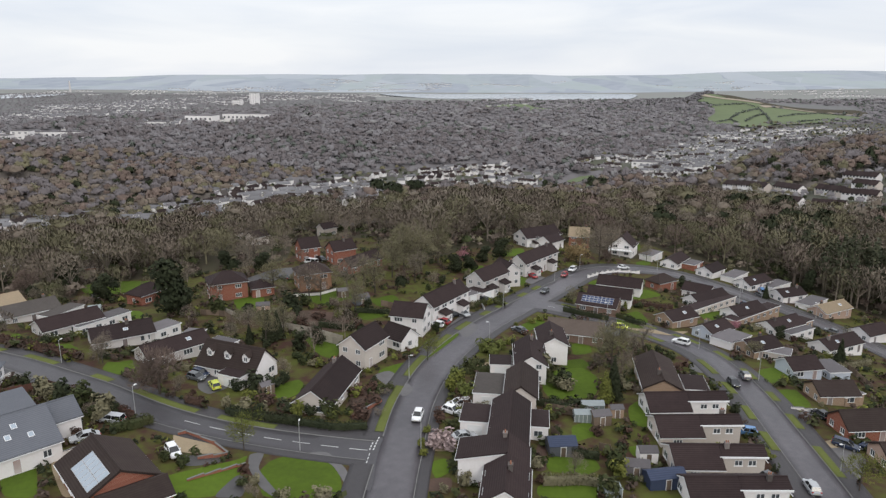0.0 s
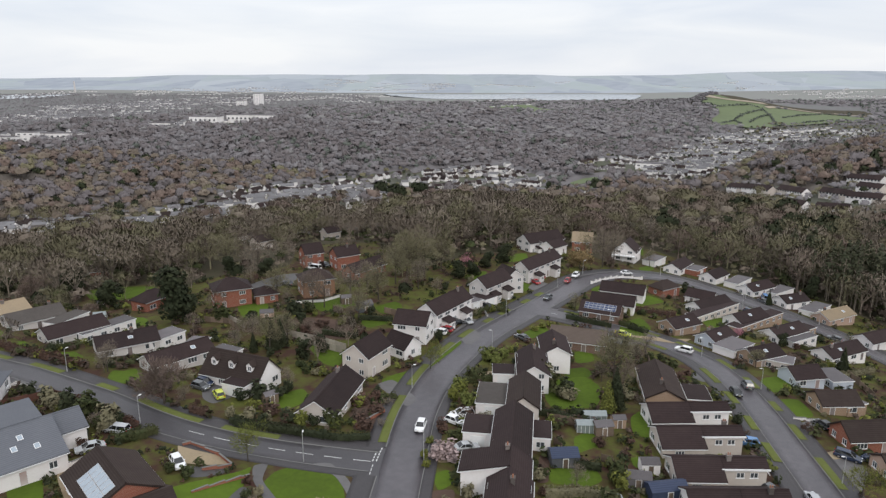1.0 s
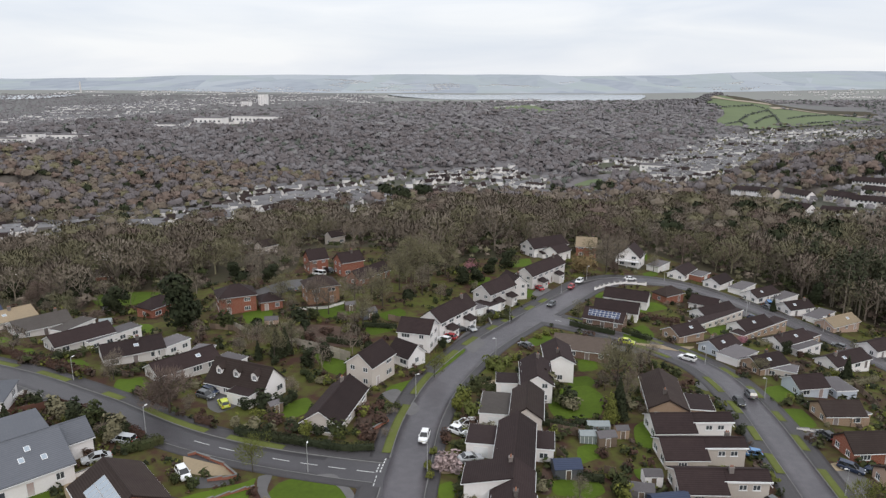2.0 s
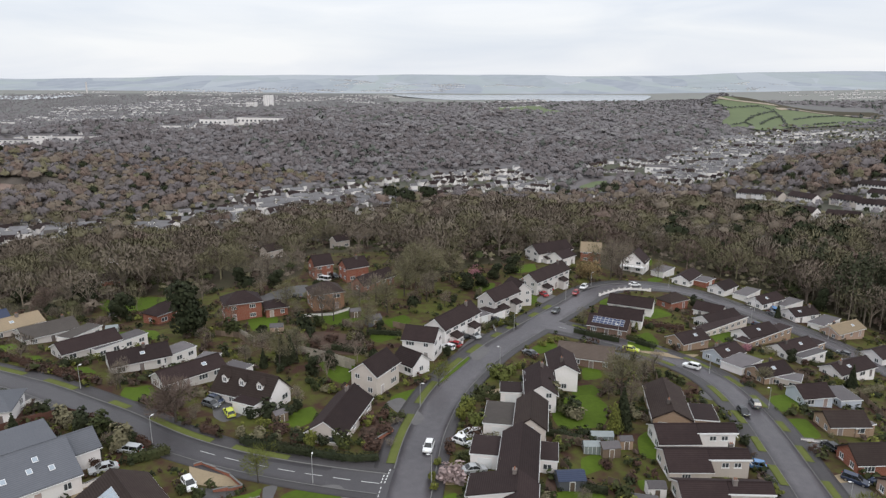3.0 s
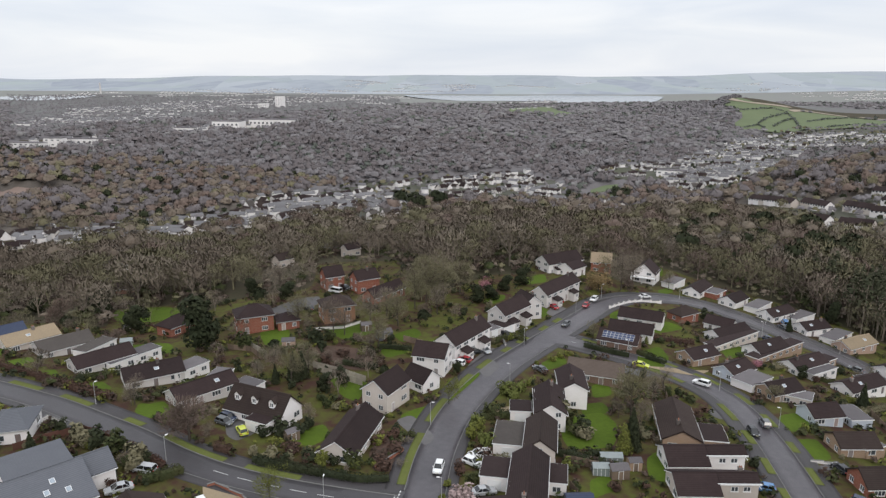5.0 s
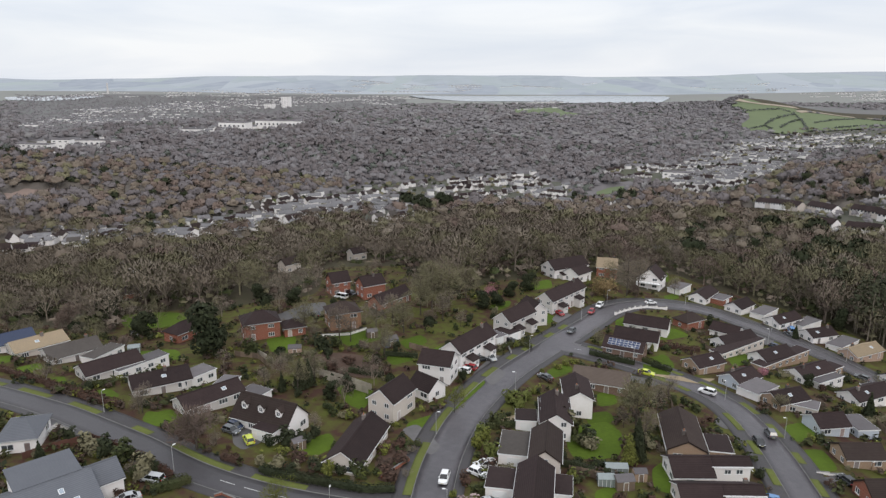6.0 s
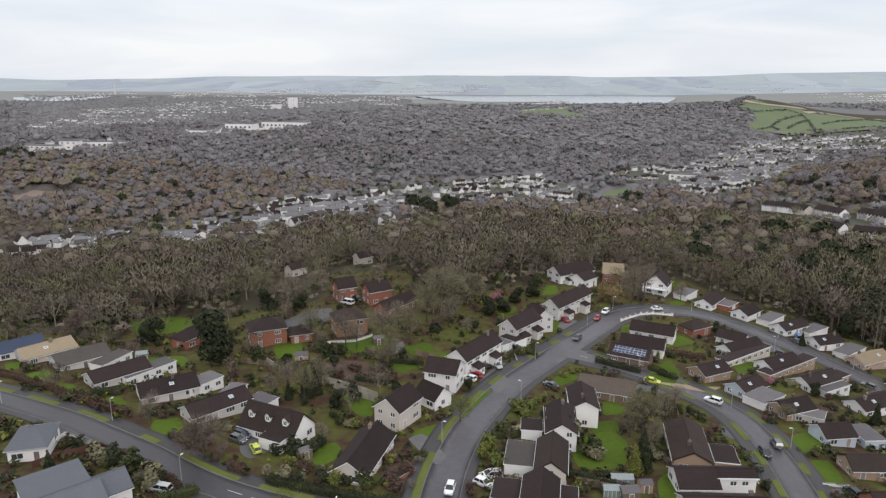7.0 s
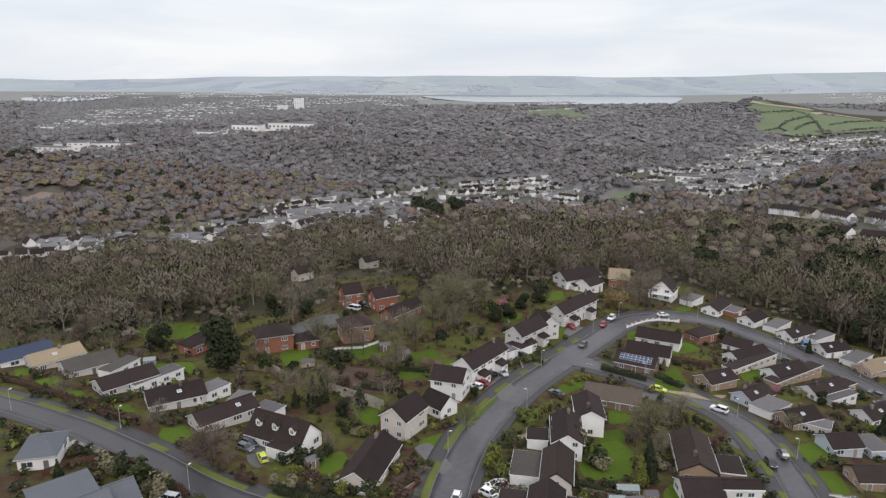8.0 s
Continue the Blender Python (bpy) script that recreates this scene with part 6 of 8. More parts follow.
keep_patch("lawn", [(-34.1, 122.6), (-28.9, 128.7), (-26.1, 123.5), (-29.0, 119.1), (-32.2, 119.0)], 0.058, M_LAWN, "short green garden lawn", category="lawn")
keep_patch("lawn", [(-68.9, 132.0), (-62.7, 131.1), (-60.7, 127.9), (-63.5, 124.3), (-67.6, 127.0)], 0.060, M_LAWN, "short green garden lawn", category="lawn")
keep_patch("lawn", [(-13.4, 133.8), (-7.8, 139.0), (-6.3, 132.7), (-9.4, 126.7), (-13.0, 129.4)], 0.062, M_LAWN, "short green garden lawn", category="lawn")
keep_patch("lawn", [(-3.8, 154.2), (2.3, 160.4), (4.3, 159.1), (0.8, 150.2), (-4.1, 139.3), (-6.0, 140.8)], 0.064, M_LAWN, "short green garden lawn", category="lawn")
keep_patch("lawn", [(21.4, 137.6), (31.1, 143.2), (33.5, 136.9), (30.5, 126.0), (21.1, 123.6), (20.1, 128.3)], 0.066, M_LAWN, "short green garden lawn", category="lawn")
keep_patch("lawn", [(26.4, 145.7), (32.2, 148.9), (33.7, 143.7), (26.5, 138.8)], 0.050, M_LAWN, "short green garden lawn", category="lawn")
keep_patch("lawn", [(23.1, 112.9), (27.2, 115.7), (27.6, 110.4), (24.1, 107.9), (22.4, 106.7)], 0.052, M_LAWN, "short green garden lawn", category="lawn")
keep_patch("lawn", [(16.7, 100.8), (20.3, 102.6), (24.9, 102.4), (25.6, 99.0), (22.8, 96.7), (16.6, 96.9)], 0.054, M_LAWN, "short green garden lawn", category="lawn")
keep_patch("lawn", [(31.3, 158.6), (36.2, 162.0), (35.8, 153.6), (30.5, 150.4)], 0.056, M_LAWN, "short green garden lawn", category="lawn")
keep_patch("lawn", [(49.3, 186.3), (57.7, 193.5), (58.1, 183.2), (48.9, 167.0), (46.3, 171.1)], 0.058, M_LAWN, "short green garden lawn", category="lawn")
keep_patch("lawn", [(-2.0, 96.9), (0.6, 98.8), (1.5, 94.7), (-1.1, 92.1)], 0.060, M_LAWN, "short green garden lawn", category="lawn")
keep_patch("lawn", [(14.3, 92.7), (19.0, 94.9), (26.0, 95.0), (25.0, 90.9), (13.9, 89.4)], 0.062, M_LAWN, "short green garden lawn", category="lawn")
keep_patch("lawn", [(35.9, 122.8), (42.1, 128.9), (37.6, 113.5), (34.5, 115.4)], 0.064, M_LAWN, "short green garden lawn", category="lawn")
keep_patch("lawn", [(31.7, 106.8), (36.7, 107.3), (36.5, 103.5), (31.7, 103.1)], 0.066, M_LAWN, "short green garden lawn", category="lawn")
keep_patch("lawn", [(72.8, 148.4), (79.3, 152.2), (79.3, 144.3), (72.6, 139.7), (70.5, 141.8)], 0.050, M_LAWN, "short green garden lawn", category="lawn")
keep_patch("lawn", [(70.9, 136.1), (76.5, 137.6), (75.4, 128.5), (70.1, 126.0), (68.7, 130.3)], 0.052, M_LAWN, "short green garden lawn", category="lawn")
keep_patch("lawn", [(-20.4, 182.8), (-14.5, 190.2), (-11.7, 184.4), (-16.6, 176.4)], 0.054, M_LAWN, "short green garden lawn", category="lawn")
keep_patch("lawn", [(-22.8, 170.9), (-16.6, 176.4), (-14.6, 170.1), (-19.9, 165.0)], 0.056, M_LAWN, "short green garden lawn", category="lawn")
keep_patch("lawn", [(-10.7, 179.8), (-2.9, 186.2), (-3.6, 178.1), (-9.5, 173.2)], 0.058, M_LAWN, "short green garden lawn", category="lawn")
keep_patch("lawn", [(-121.1, 221.4), (-110.6, 225.0), (-95.2, 217.8), (-88.4, 203.8), (-93.3, 199.9), (-109.7, 201.2)], 0.060, M_LAWN, "short green garden lawn", category="lawn")
keep_patch("lawn", [(-100.4, 147.0), (-97.7, 150.3), (-93.3, 144.0), (-93.7, 141.4)], 0.062, M_LAWN, "short green garden lawn", category="lawn")
keep_patch("lawn", [(-85.8, 141.6), (-82.6, 143.2), (-78.3, 139.3), (-79.7, 136.4)], 0.064, M_LAWN, "short green garden lawn", category="lawn")
keep_patch("lawn", [(-123.0, 161.8), (-119.9, 165.2), (-116.8, 158.5), (-118.6, 156.2)], 0.066, M_LAWN, "short green garden lawn", category="lawn")
keep_patch("lawn", [(-68.6, 129.3), (-64.4, 133.9), (-60.6, 129.3), (-61.8, 125.0), (-65.6, 124.4)], 0.050, M_LAWN, "short green garden lawn", category="lawn")
keep_patch("lawn", [(-33.7, 154.0), (-22.4, 151.6), (-23.2, 138.9), (-27.4, 141.5)], 0.052, M_LAWN, "short green garden lawn", category="lawn")
keep_patch("lawn", [(-58.9, 183.4), (-49.6, 185.0), (-47.6, 170.8), (-52.5, 169.6)], 0.054, M_LAWN, "short green garden lawn", category="lawn")
keep_patch("lawn", [(20.3, 250.6), (31.4, 264.1), (30.9, 250.0), (21.8, 242.6)], 0.056, M_LAWN, "short green garden lawn", category="lawn")
keep_patch("lawn", [(5.9, 220.5), (13.9, 229.1), (13.5, 222.5), (7.6, 214.8)], 0.058, M_LAWN, "short green garden lawn", category="lawn")
keep_patch("lawn", [(80.4, 297.5), (86.4, 295.1), (81.3, 276.2), (77.3, 278.7)], 0.060, M_LAWN, "short green garden lawn", category="lawn")
keep_patch("lawn", [(56.7, 212.3), (67.3, 217.8), (70.9, 211.5), (59.0, 203.6)], 0.062, M_LAWN, "short green garden lawn", category="lawn")
keep_patch("lawn", [(73.4, 254.9), (80.4, 261.0), (79.4, 253.8), (72.5, 247.9)], 0.064, M_LAWN, "short green garden lawn", category="lawn")
keep_patch("lawn", [(76.5, 197.0), (84.0, 201.3), (82.2, 192.1), (75.1, 186.2)], 0.066, M_LAWN, "short green garden lawn", category="lawn")
keep_patch("lawn", [(48.2, 219.6), (51.8, 223.4), (51.1, 215.5), (46.7, 211.7)], 0.050, M_LAWN, "short green garden lawn", category="lawn")
keep_patch("lawn", [(19.9, 170.4), (27.0, 178.9), (27.7, 172.6), (21.6, 165.5)], 0.052, M_LAWN, "short green garden lawn", category="lawn")
keep_patch("lawn", [(-41.6, 186.3), (-27.5, 192.7), (-24.8, 184.2), (-33.2, 176.4)], 0.054, M_LAWN, "short green garden lawn", category="lawn")
keep_patch("lawn", [(-93.6, 173.1), (-81.4, 176.5), (-75.8, 167.0), (-83.7, 164.0)], 0.056, M_LAWN, "short green garden lawn", category="lawn")
keep_patch("lawn", [(-113.7, 151.7), (-109.9, 159.4), (-105.9, 155.4), (-108.6, 148.4)], 0.058, M_LAWN, "short green garden lawn", category="lawn")
keep_patch("lawn", [(24.7, 219.7), (28.8, 215.2), (25.3, 208.6), (21.9, 210.3)], 0.060, M_LAWN, "short green garden lawn", category="lawn")
keep_patch("driveway", [(-11.0, 133.9), (-5.3, 124.2), (-7.3, 120.2), (-11.6, 126.6), (-14.3, 130.8)], 0.082, M_DRIVE, "damp dark driveway", category="driveway")
keep_patch("driveway", [(-14.5, 90.7), (-16.9, 95.5), (-20.0, 98.3), (-21.5, 99.3), (-18.4, 99.8), (-14.8, 94.7), (-13.1, 90.0), (-12.3, 86.8), (-13.8, 86.8)], 0.084, M_DRIVE, "damp dark driveway", category="driveway")
keep_patch("driveway", [(-30.5, 97.6), (-28.2, 98.9), (-28.1, 93.6), (-24.9, 89.2), (-22.6, 86.2), (-23.8, 86.1), (-26.3, 88.3), (-29.4, 93.4)], 0.086, M_DRIVE, "damp dark driveway", category="driveway")
keep_patch("driveway", [(-31.8, 86.4), (-30.5, 91.5), (-28.6, 90.6), (-28.0, 85.5), (-31.8, 85.0)], 0.070, M_DRIVE, "damp dark driveway", category="driveway")
keep_patch("gravel_bed", [(-43.9, 101.6), (-43.2, 103.4), (-40.1, 102.4), (-35.9, 99.3), (-34.0, 97.3), (-38.0, 96.2), (-41.5, 96.4)], 0.092, M_GRAVEL, "sandy gravel area", category="gravel bed")
keep_patch("driveway", [(-41.6, 95.5), (-37.8, 95.7), (-33.4, 96.9), (-33.9, 94.3), (-38.3, 92.2)], 0.074, M_DRIVE, "damp dark driveway", category="driveway")
keep_patch("gravel_bed", [(-58.7, 92.1), (-55.9, 95.5), (-54.7, 94.0), (-55.1, 89.3), (-50.3, 83.1), (-51.8, 83.0)], 0.096, M_GRAVEL, "sandy gravel area", category="gravel bed")
keep_patch("driveway", [(-49.2, 128.6), (-43.9, 129.6), (-40.7, 122.8), (-43.5, 118.1), (-46.3, 120.2)], 0.078, M_DRIVE, "damp dark driveway", category="driveway")
keep_patch("driveway", [(2.3, 163.9), (6.8, 170.5), (9.5, 165.6), (5.6, 156.0)], 0.080, M_DRIVE, "damp dark driveway", category="driveway")
patch("flower_bed", [(-3.2, 92.0), (1.5, 93.1), (1.4, 89.7), (-3.1, 88.7)], 0.072, M_EARTH, "bare reddish garden bed", category="flower bed")
keep_patch("gravel_bed", [(-2.2, 104.1), (1.6, 105.4), (1.5, 100.7), (-1.7, 100.4)], 0.104, M_GRAVEL, "sandy gravel area", category="gravel bed")
keep_patch("gravel_bed", [(6.3, 138.2), (10.8, 141.9), (10.6, 135.2), (5.5, 134.9)], 0.106, M_GRAVEL, "sandy gravel area", category="gravel bed")
patch("flower_bed", [(16.0, 105.6), (17.8, 105.9), (16.4, 96.9), (14.4, 96.6)], 0.060, M_EARTH, "bare reddish garden bed", category="flower bed")
patch("flower_bed", [(-15.0, 126.5), (-10.1, 121.4), (-12.3, 110.8), (-16.3, 110.7), (-18.2, 117.5)], 0.062, M_EARTH, "bare reddish garden bed", category="flower bed")
keep_patch("driveway", [(68.0, 123.0), (75.7, 128.0), (75.8, 125.9), (69.5, 121.6)], 0.074, M_DRIVE, "damp dark driveway", category="driveway")
keep_patch("gravel_bed", [(68.6, 112.7), (73.1, 114.3), (72.7, 111.8), (68.8, 110.1)], 0.096, M_GRAVEL, "sandy gravel area", category="gravel bed")
keep_patch("driveway", [(63.4, 146.4), (59.4, 151.5), (55.9, 147.1), (57.6, 142.9)], 0.078, M_DRIVE, "damp dark driveway", category="driveway")
keep_patch("driveway", [(66.0, 110.6), (72.7, 111.8), (74.1, 107.3), (67.1, 98.8), (66.0, 103.4)], 0.080, M_DRIVE, "damp dark driveway", category="driveway")
keep_patch("gravel_bed", [(48.9, 176.4), (62.2, 175.5), (67.1, 176.5), (61.5, 170.9), (50.0, 174.8)], 0.102, M_GRAVEL, "sandy gravel area", category="gravel bed")
keep_patch("driveway", [(40.8, 174.4), (52.1, 171.5), (48.0, 167.1), (40.0, 170.5)], 0.084, M_DRIVE, "damp dark driveway", category="driveway")
keep_patch("driveway", [(-68.7, 197.5), (-61.6, 203.9), (-54.9, 214.0), (-47.9, 216.7), (-45.6, 205.6), (-54.6, 198.0), (-63.3, 191.6)], 0.086, M_DRIVE, "damp dark driveway", category="driveway")
keep_patch("driveway", [(25.9, 212.5), (29.7, 221.4), (34.3, 220.3), (30.0, 208.9)], 0.070, M_DRIVE, "damp dark driveway", category="driveway")
keep_patch("driveway", [(0.3, 162.5), (6.5, 178.9), (9.6, 177.5), (3.1, 159.2)], 0.072, M_DRIVE, "damp dark driveway", category="driveway")
keep_patch("driveway", [(94.5, 229.2), (101.7, 218.8), (93.9, 208.9), (89.0, 219.5)], 0.074, M_DRIVE, "damp dark driveway", category="driveway")
patch("flower_bed", [(-46.6, 173.0), (-23.6, 170.7), (-22.9, 155.1), (-40.7, 160.8)], 0.066, M_EARTH, "bare reddish garden bed", category="flower bed")
patch("flower_bed", [(-16.6, 125.8), (-11.7, 121.2), (-12.1, 114.6), (-16.3, 114.5)], 0.068, M_EARTH, "bare reddish garden bed", category="flower bed")
hedge([(-74.2, 117.1), (-67.3, 115.1), (-58.4, 110.3), (-51.8, 105.6)], 1.5, 0.9, "rust", "rusty brown winter hedge along a garden")
hedge([(-53.7, 101.2), (-50.5, 103.3), (-48.7, 105.3)], 1.6, 2.2, "green", "clipped dark green hedge along a garden")
hedge([(-120.9, 153.8), (-112.3, 150.9), (-102.7, 146.1), (-95.4, 143.1)], 1.3, 1.5, "rust", "rusty brown winter hedge along a garden")
hedge([(-88.5, 139.4), (-81.7, 135.4), (-75.0, 133.6)], 1.4, 1.6, "rust", "rusty brown winter hedge along a garden")
hedge([(-38.2, 111.4), (-33.0, 110.2), (-25.8, 109.0), (-17.7, 107.3), (-13.0, 108.0)], 1.3, 1.6, "dark", "tall dark evergreen hedge")
hedge([(-46.2, 114.2), (-42.8, 113.2)], 1.6, 1.6, "rust", "rusty brown winter hedge along a garden")
hedge([(-88.2, 143.8), (-82.8, 145.4)], 1.5, 1.6, "green", "clipped dark green hedge along a garden")
hedge([(-97.5, 142.8), (-91.6, 141.3), (-83.6, 135.8)], 1.4, 1.5, "rust", "rusty brown winter hedge along a garden")
hedge([(3.7, 133.6), (9.1, 135.6), (12.7, 135.4)], 1.5, 2.0, "green", "clipped dark green hedge along a garden")
hedge([(9.4, 121.8), (20.1, 120.8)], 1.5, 1.5, "dark", "tall dark evergreen hedge")
hedge([(20.2, 121.3), (24.1, 119.1)], 1.5, 2.5, "dark", "tall dark evergreen hedge")
hedge([(15.2, 93.1), (21.4, 94.3), (25.2, 93.7)], 1.6, 1.4, "olive", "dull olive garden hedge")
hedge([(21.1, 102.4), (25.8, 102.1)], 1.5, 1.4, "dark", "tall dark evergreen hedge")
hedge([(17.7, 104.3), (22.0, 102.2)], 1.8, 1.2, "dark", "tall dark evergreen hedge")
hedge([(-91.0, 140.3), (-87.6, 143.8), (-84.1, 146.2)], 1.2, 1.4, "green", "clipped dark green hedge along a garden")
hedge([(-50.8, 129.2), (-54.5, 129.9)], 1.5, 1.4, "olive", "dull olive garden hedge")
hedge([(-37.1, 110.6), (-30.8, 109.8), (-24.5, 108.6)], 1.5, 1.6, "dark", "tall dark evergreen hedge")
hedge([(73.0, 194.2), (81.2, 198.5)], 1.6, 1.6, "olive", "dull olive garden hedge")
hedge([(101.8, 189.0), (92.0, 181.7), (86.6, 183.6)], 1.6, 1.6, "olive", "dull olive garden hedge")
hedge([(56.0, 198.8), (69.2, 197.7)], 1.5, 1.6, "rust", "rusty brown winter hedge along a garden")
hedge([(48.0, 186.1), (53.1, 181.4)], 1.6, 1.6, "green", "clipped dark green hedge along a garden")
hedge([(7.5, 180.9), (13.5, 188.7), (17.4, 185.6)], 1.5, 1.5, "green", "clipped dark green hedge along a garden")
hedge([(34.3, 186.8), (40.2, 183.9), (46.1, 181.9)], 1.6, 1.5, "dark", "tall dark evergreen hedge")
hedge([(50.9, 182.2), (55.5, 178.8)], 1.5, 1.6, "dark", "tall dark evergreen hedge")
hedge([(109.3, 188.1), (103.6, 189.5)], 1.8, 1.8, "dark", "tall dark evergreen hedge")
hedge([(92.2, 182.1), (99.3, 177.7), (106.3, 173.9)], 1.3, 1.4, "green", "clipped dark green hedge along a garden")
hedge([(93.3, 159.3), (97.8, 157.3), (111.2, 167.3)], 1.5, 1.4, "olive", "dull olive garden hedge")
hedge([(19.4, 124.0), (10.3, 122.2)], 1.6, 1.4, "dark", "tall dark evergreen hedge")
hedge([(-23.2, 172.1), (-14.0, 171.9)], 1.5, 1.5, "dark", "tall dark evergreen hedge")
hedge([(-30.3, 159.8), (-21.4, 157.7)], 1.6, 1.6, "dark", "tall dark evergreen hedge")
fence([(-80.9, 109.0), (-77.4, 113.2), (-72.5, 117.2), (-62.3, 112.2), (-51.9, 106.0)], 1.5, mat("red_brown_fence_boards", (0.13, 0.062, 0.047), (0.08, 0.042, 0.034), 0.85, 2.0, 0.4, 0.7, vary=0.2), "red-brown close-boarded fence beside the road")
fence([(-38.9, 157.2), (-32.3, 152.6), (-23.6, 147.6)], 1.7, M_PALE_TIMBER, "pale close-boarded garden fence")
fence([(-38.5, 157.7), (-29.1, 153.3), (-23.0, 149.4)], 1.7, M_PALE_TIMBER, "pale close-boarded garden fence")
fence([(-56.6, 169.8), (-50.4, 163.2)], 1.6, M_PALE_TIMBER, "pale close-boarded garden fence")
fence([(-62.6, 169.2), (-55.7, 167.1), (-50.9, 160.8)], 1.5, M_TIMBER, "weathered brown close-boarded garden fence")
fence([(19.2, 118.5), (23.8, 117.4), (28.9, 116.5)], 1.7, M_TIMBER, "weathered brown close-boarded garden fence")
fence([(19.0, 109.5), (20.0, 106.7), (18.7, 101.8)], 1.7, M_TIMBER, "weathered brown close-boarded garden fence")
fence([(-16.8, 178.6), (-11.2, 175.9)], 1.7, M_TIMBER, "weathered brown close-boarded garden fence")
fence([(26.4, 104.9), (28.1, 104.2), (27.6, 98.0)], 1.5, M_TIMBER, "weathered brown close-boarded garden fence")
fence([(71.7, 200.5), (73.8, 196.6)], 1.6, M_TIMBER, "weathered brown close-boarded garden fence")
fence([(100.0, 159.7), (96.9, 143.7)], 1.6, M_TIMBER, "weathered brown close-boarded garden fence")
fence([(44.6, 189.7), (50.8, 195.1)], 1.6, M_TIMBER, "weathered brown close-boarded garden fence")
fence([(50.5, 165.0), (47.5, 147.6)], 1.6, M_TIMBER, "weathered brown close-boarded garden fence")
garden_wall([(-83.0, 119.7), (-82.4, 122.1), (-77.6, 119.6)], 0.9, WALL["white"], "low white-rendered garden wall")
garden_wall([(-36.9, 88.6), (-31.1, 93.6), (-30.0, 94.3)], 0.4, WALL["redbrick"], "low red-brick garden wall")
garden_wall([(-58.7, 91.4), (-55.1, 95.8)], 0.8, WALL["white"], "low white-rendered garden wall")
garden_wall([(49.2, 224.6), (53.1, 229.1), (57.8, 233.6), (62.7, 236.4), (69.7, 237.0)], 0.9, WALL["white"], "low white-rendered garden wall with piers")
for px, py in ((49.2, 224.6), (51.2, 226.9), (53.1, 229.1), (55.4, 231.3), (57.8, 233.6), (60.2, 235.0), (62.7, 236.4), (66.2, 236.7), (69.7, 237.0)):
    pier = new("gate_pier")
    pier.location = (px, py, land(px, py))
    part("shaft", boxed(-0.3, 0.3, -0.3, 0.3, -0.4, 1.35), WALL["white"], pier)
    part("cap", boxed(-0.38, 0.38, -0.38, 0.38, 1.35, 1.5), M_KERB, pier)
    tagged(pier, "white-rendered square pier of a garden wall", "pier", "wall piers")
garden_wall([(69.5, 126.0), (74.3, 125.5)], 0.6, WALL["white"], "low white-rendered garden wall")
garden_wall([(8.9, 197.2), (11.5, 180.7)], 0.8, WALL["pale"], "low grey-rendered garden wall")
garden_wall([(-15.9, 111.8), (-11.4, 118.3)], 0.7, WALL["redbrick"], "low red-brick garden wall")
garden_wall([(-42.7, 183.9), (-34.9, 186.0), (-30.7, 191.2)], 0.8, WALL["white"], "low white-rendered garden wall")
garden_wall([(-43.0, 101.6), (-41.9, 102.4), (-36.4, 99.6), (-33.3, 96.5), (-37.5, 94.8)], 0.6, WALL["redbrick"], "low red-brick garden wall")
shed(25.6, 115.7, 0, 3.0, 2.2, 1.7, M_GREENHOUSE, M_GREENHOUSE, "small glazed greenhouse on a lawn", "greenhouse")
shed(28.8, 115.1, 10, 3.4, 2.6, 2.0, M_TIMBER, M_FELT, "small garden shed with felted roof", "garden_shed")
shed(32.5, 118.3, 5, 2.4, 2.0, 1.9, WALL["tanbrick"], M_FELT, "small garden shed with felted roof", "garden_shed")
shed(19.7, 103.5, 5, 4.6, 3.4, 2.0, ROOF["slate"], ROOF["navy"], "small garden shed with felted roof", "garden_shed")
shed(25.0, 91.1, 20, 2.8, 2.2, 1.7, M_GREENHOUSE, M_GREENHOUSE, "small glazed greenhouse on a lawn", "greenhouse")
shed(28.5, 120.5, 0, 4.2, 2.2, 1.4, M_GREENHOUSE, M_GREENHOUSE, "small glazed greenhouse on a lawn", "greenhouse")
shed(30.8, 98.2, -10, 4.0, 2.6, 1.9, M_FELT, M_FELT, "small garden shed with felted roof", "garden_shed")
shed(34.4, 95.3, 10, 6.0, 3.0, 2.0, ROOF["navy"], ROOF["navy"], "small garden shed with felted roof", "garden_shed")
shed(-22.3, 179.5, 30, 4, 3, 2.2, ROOF["slate"], M_FELT, "small garden shed with felted roof", "garden_shed")
shed(-46.7, 170.6, 10, 3.4, 2.6, 2.0, WALL["pinkbrick"], M_FELT, "small garden shed with felted roof", "garden_shed")
shed(-28.2, 185.5, 20, 3.0, 2.4, 2.0, M_TIMBER, M_FELT, "small garden shed with felted roof", "garden_shed")
shed(-33.6, 121.2, 40, 2.6, 2, 1.9, M_TIMBER, M_FELT, "small garden shed with felted roof", "garden_shed")
shed(33.8, 102.5, 0, 3, 2.4, 2, WALL["white"], M_FELT, "small garden shed with felted roof", "garden_shed")
shed(-98.0, 187.1, 20, 3, 2.4, 2, M_TIMBER, M_FELT, "small garden shed with felted roof", "garden_shed")
shed(-91.7, 172.8, 20, 3, 2.4, 1.7, M_GREENHOUSE, M_GREENHOUSE, "small glazed greenhouse on a lawn", "greenhouse")
shed(15.9, 113.0, 5, 3, 2.2, 1.9, M_TIMBER, M_FELT, "small garden shed with felted roof", "garden_shed")

# ---- vale, villages and far land ----


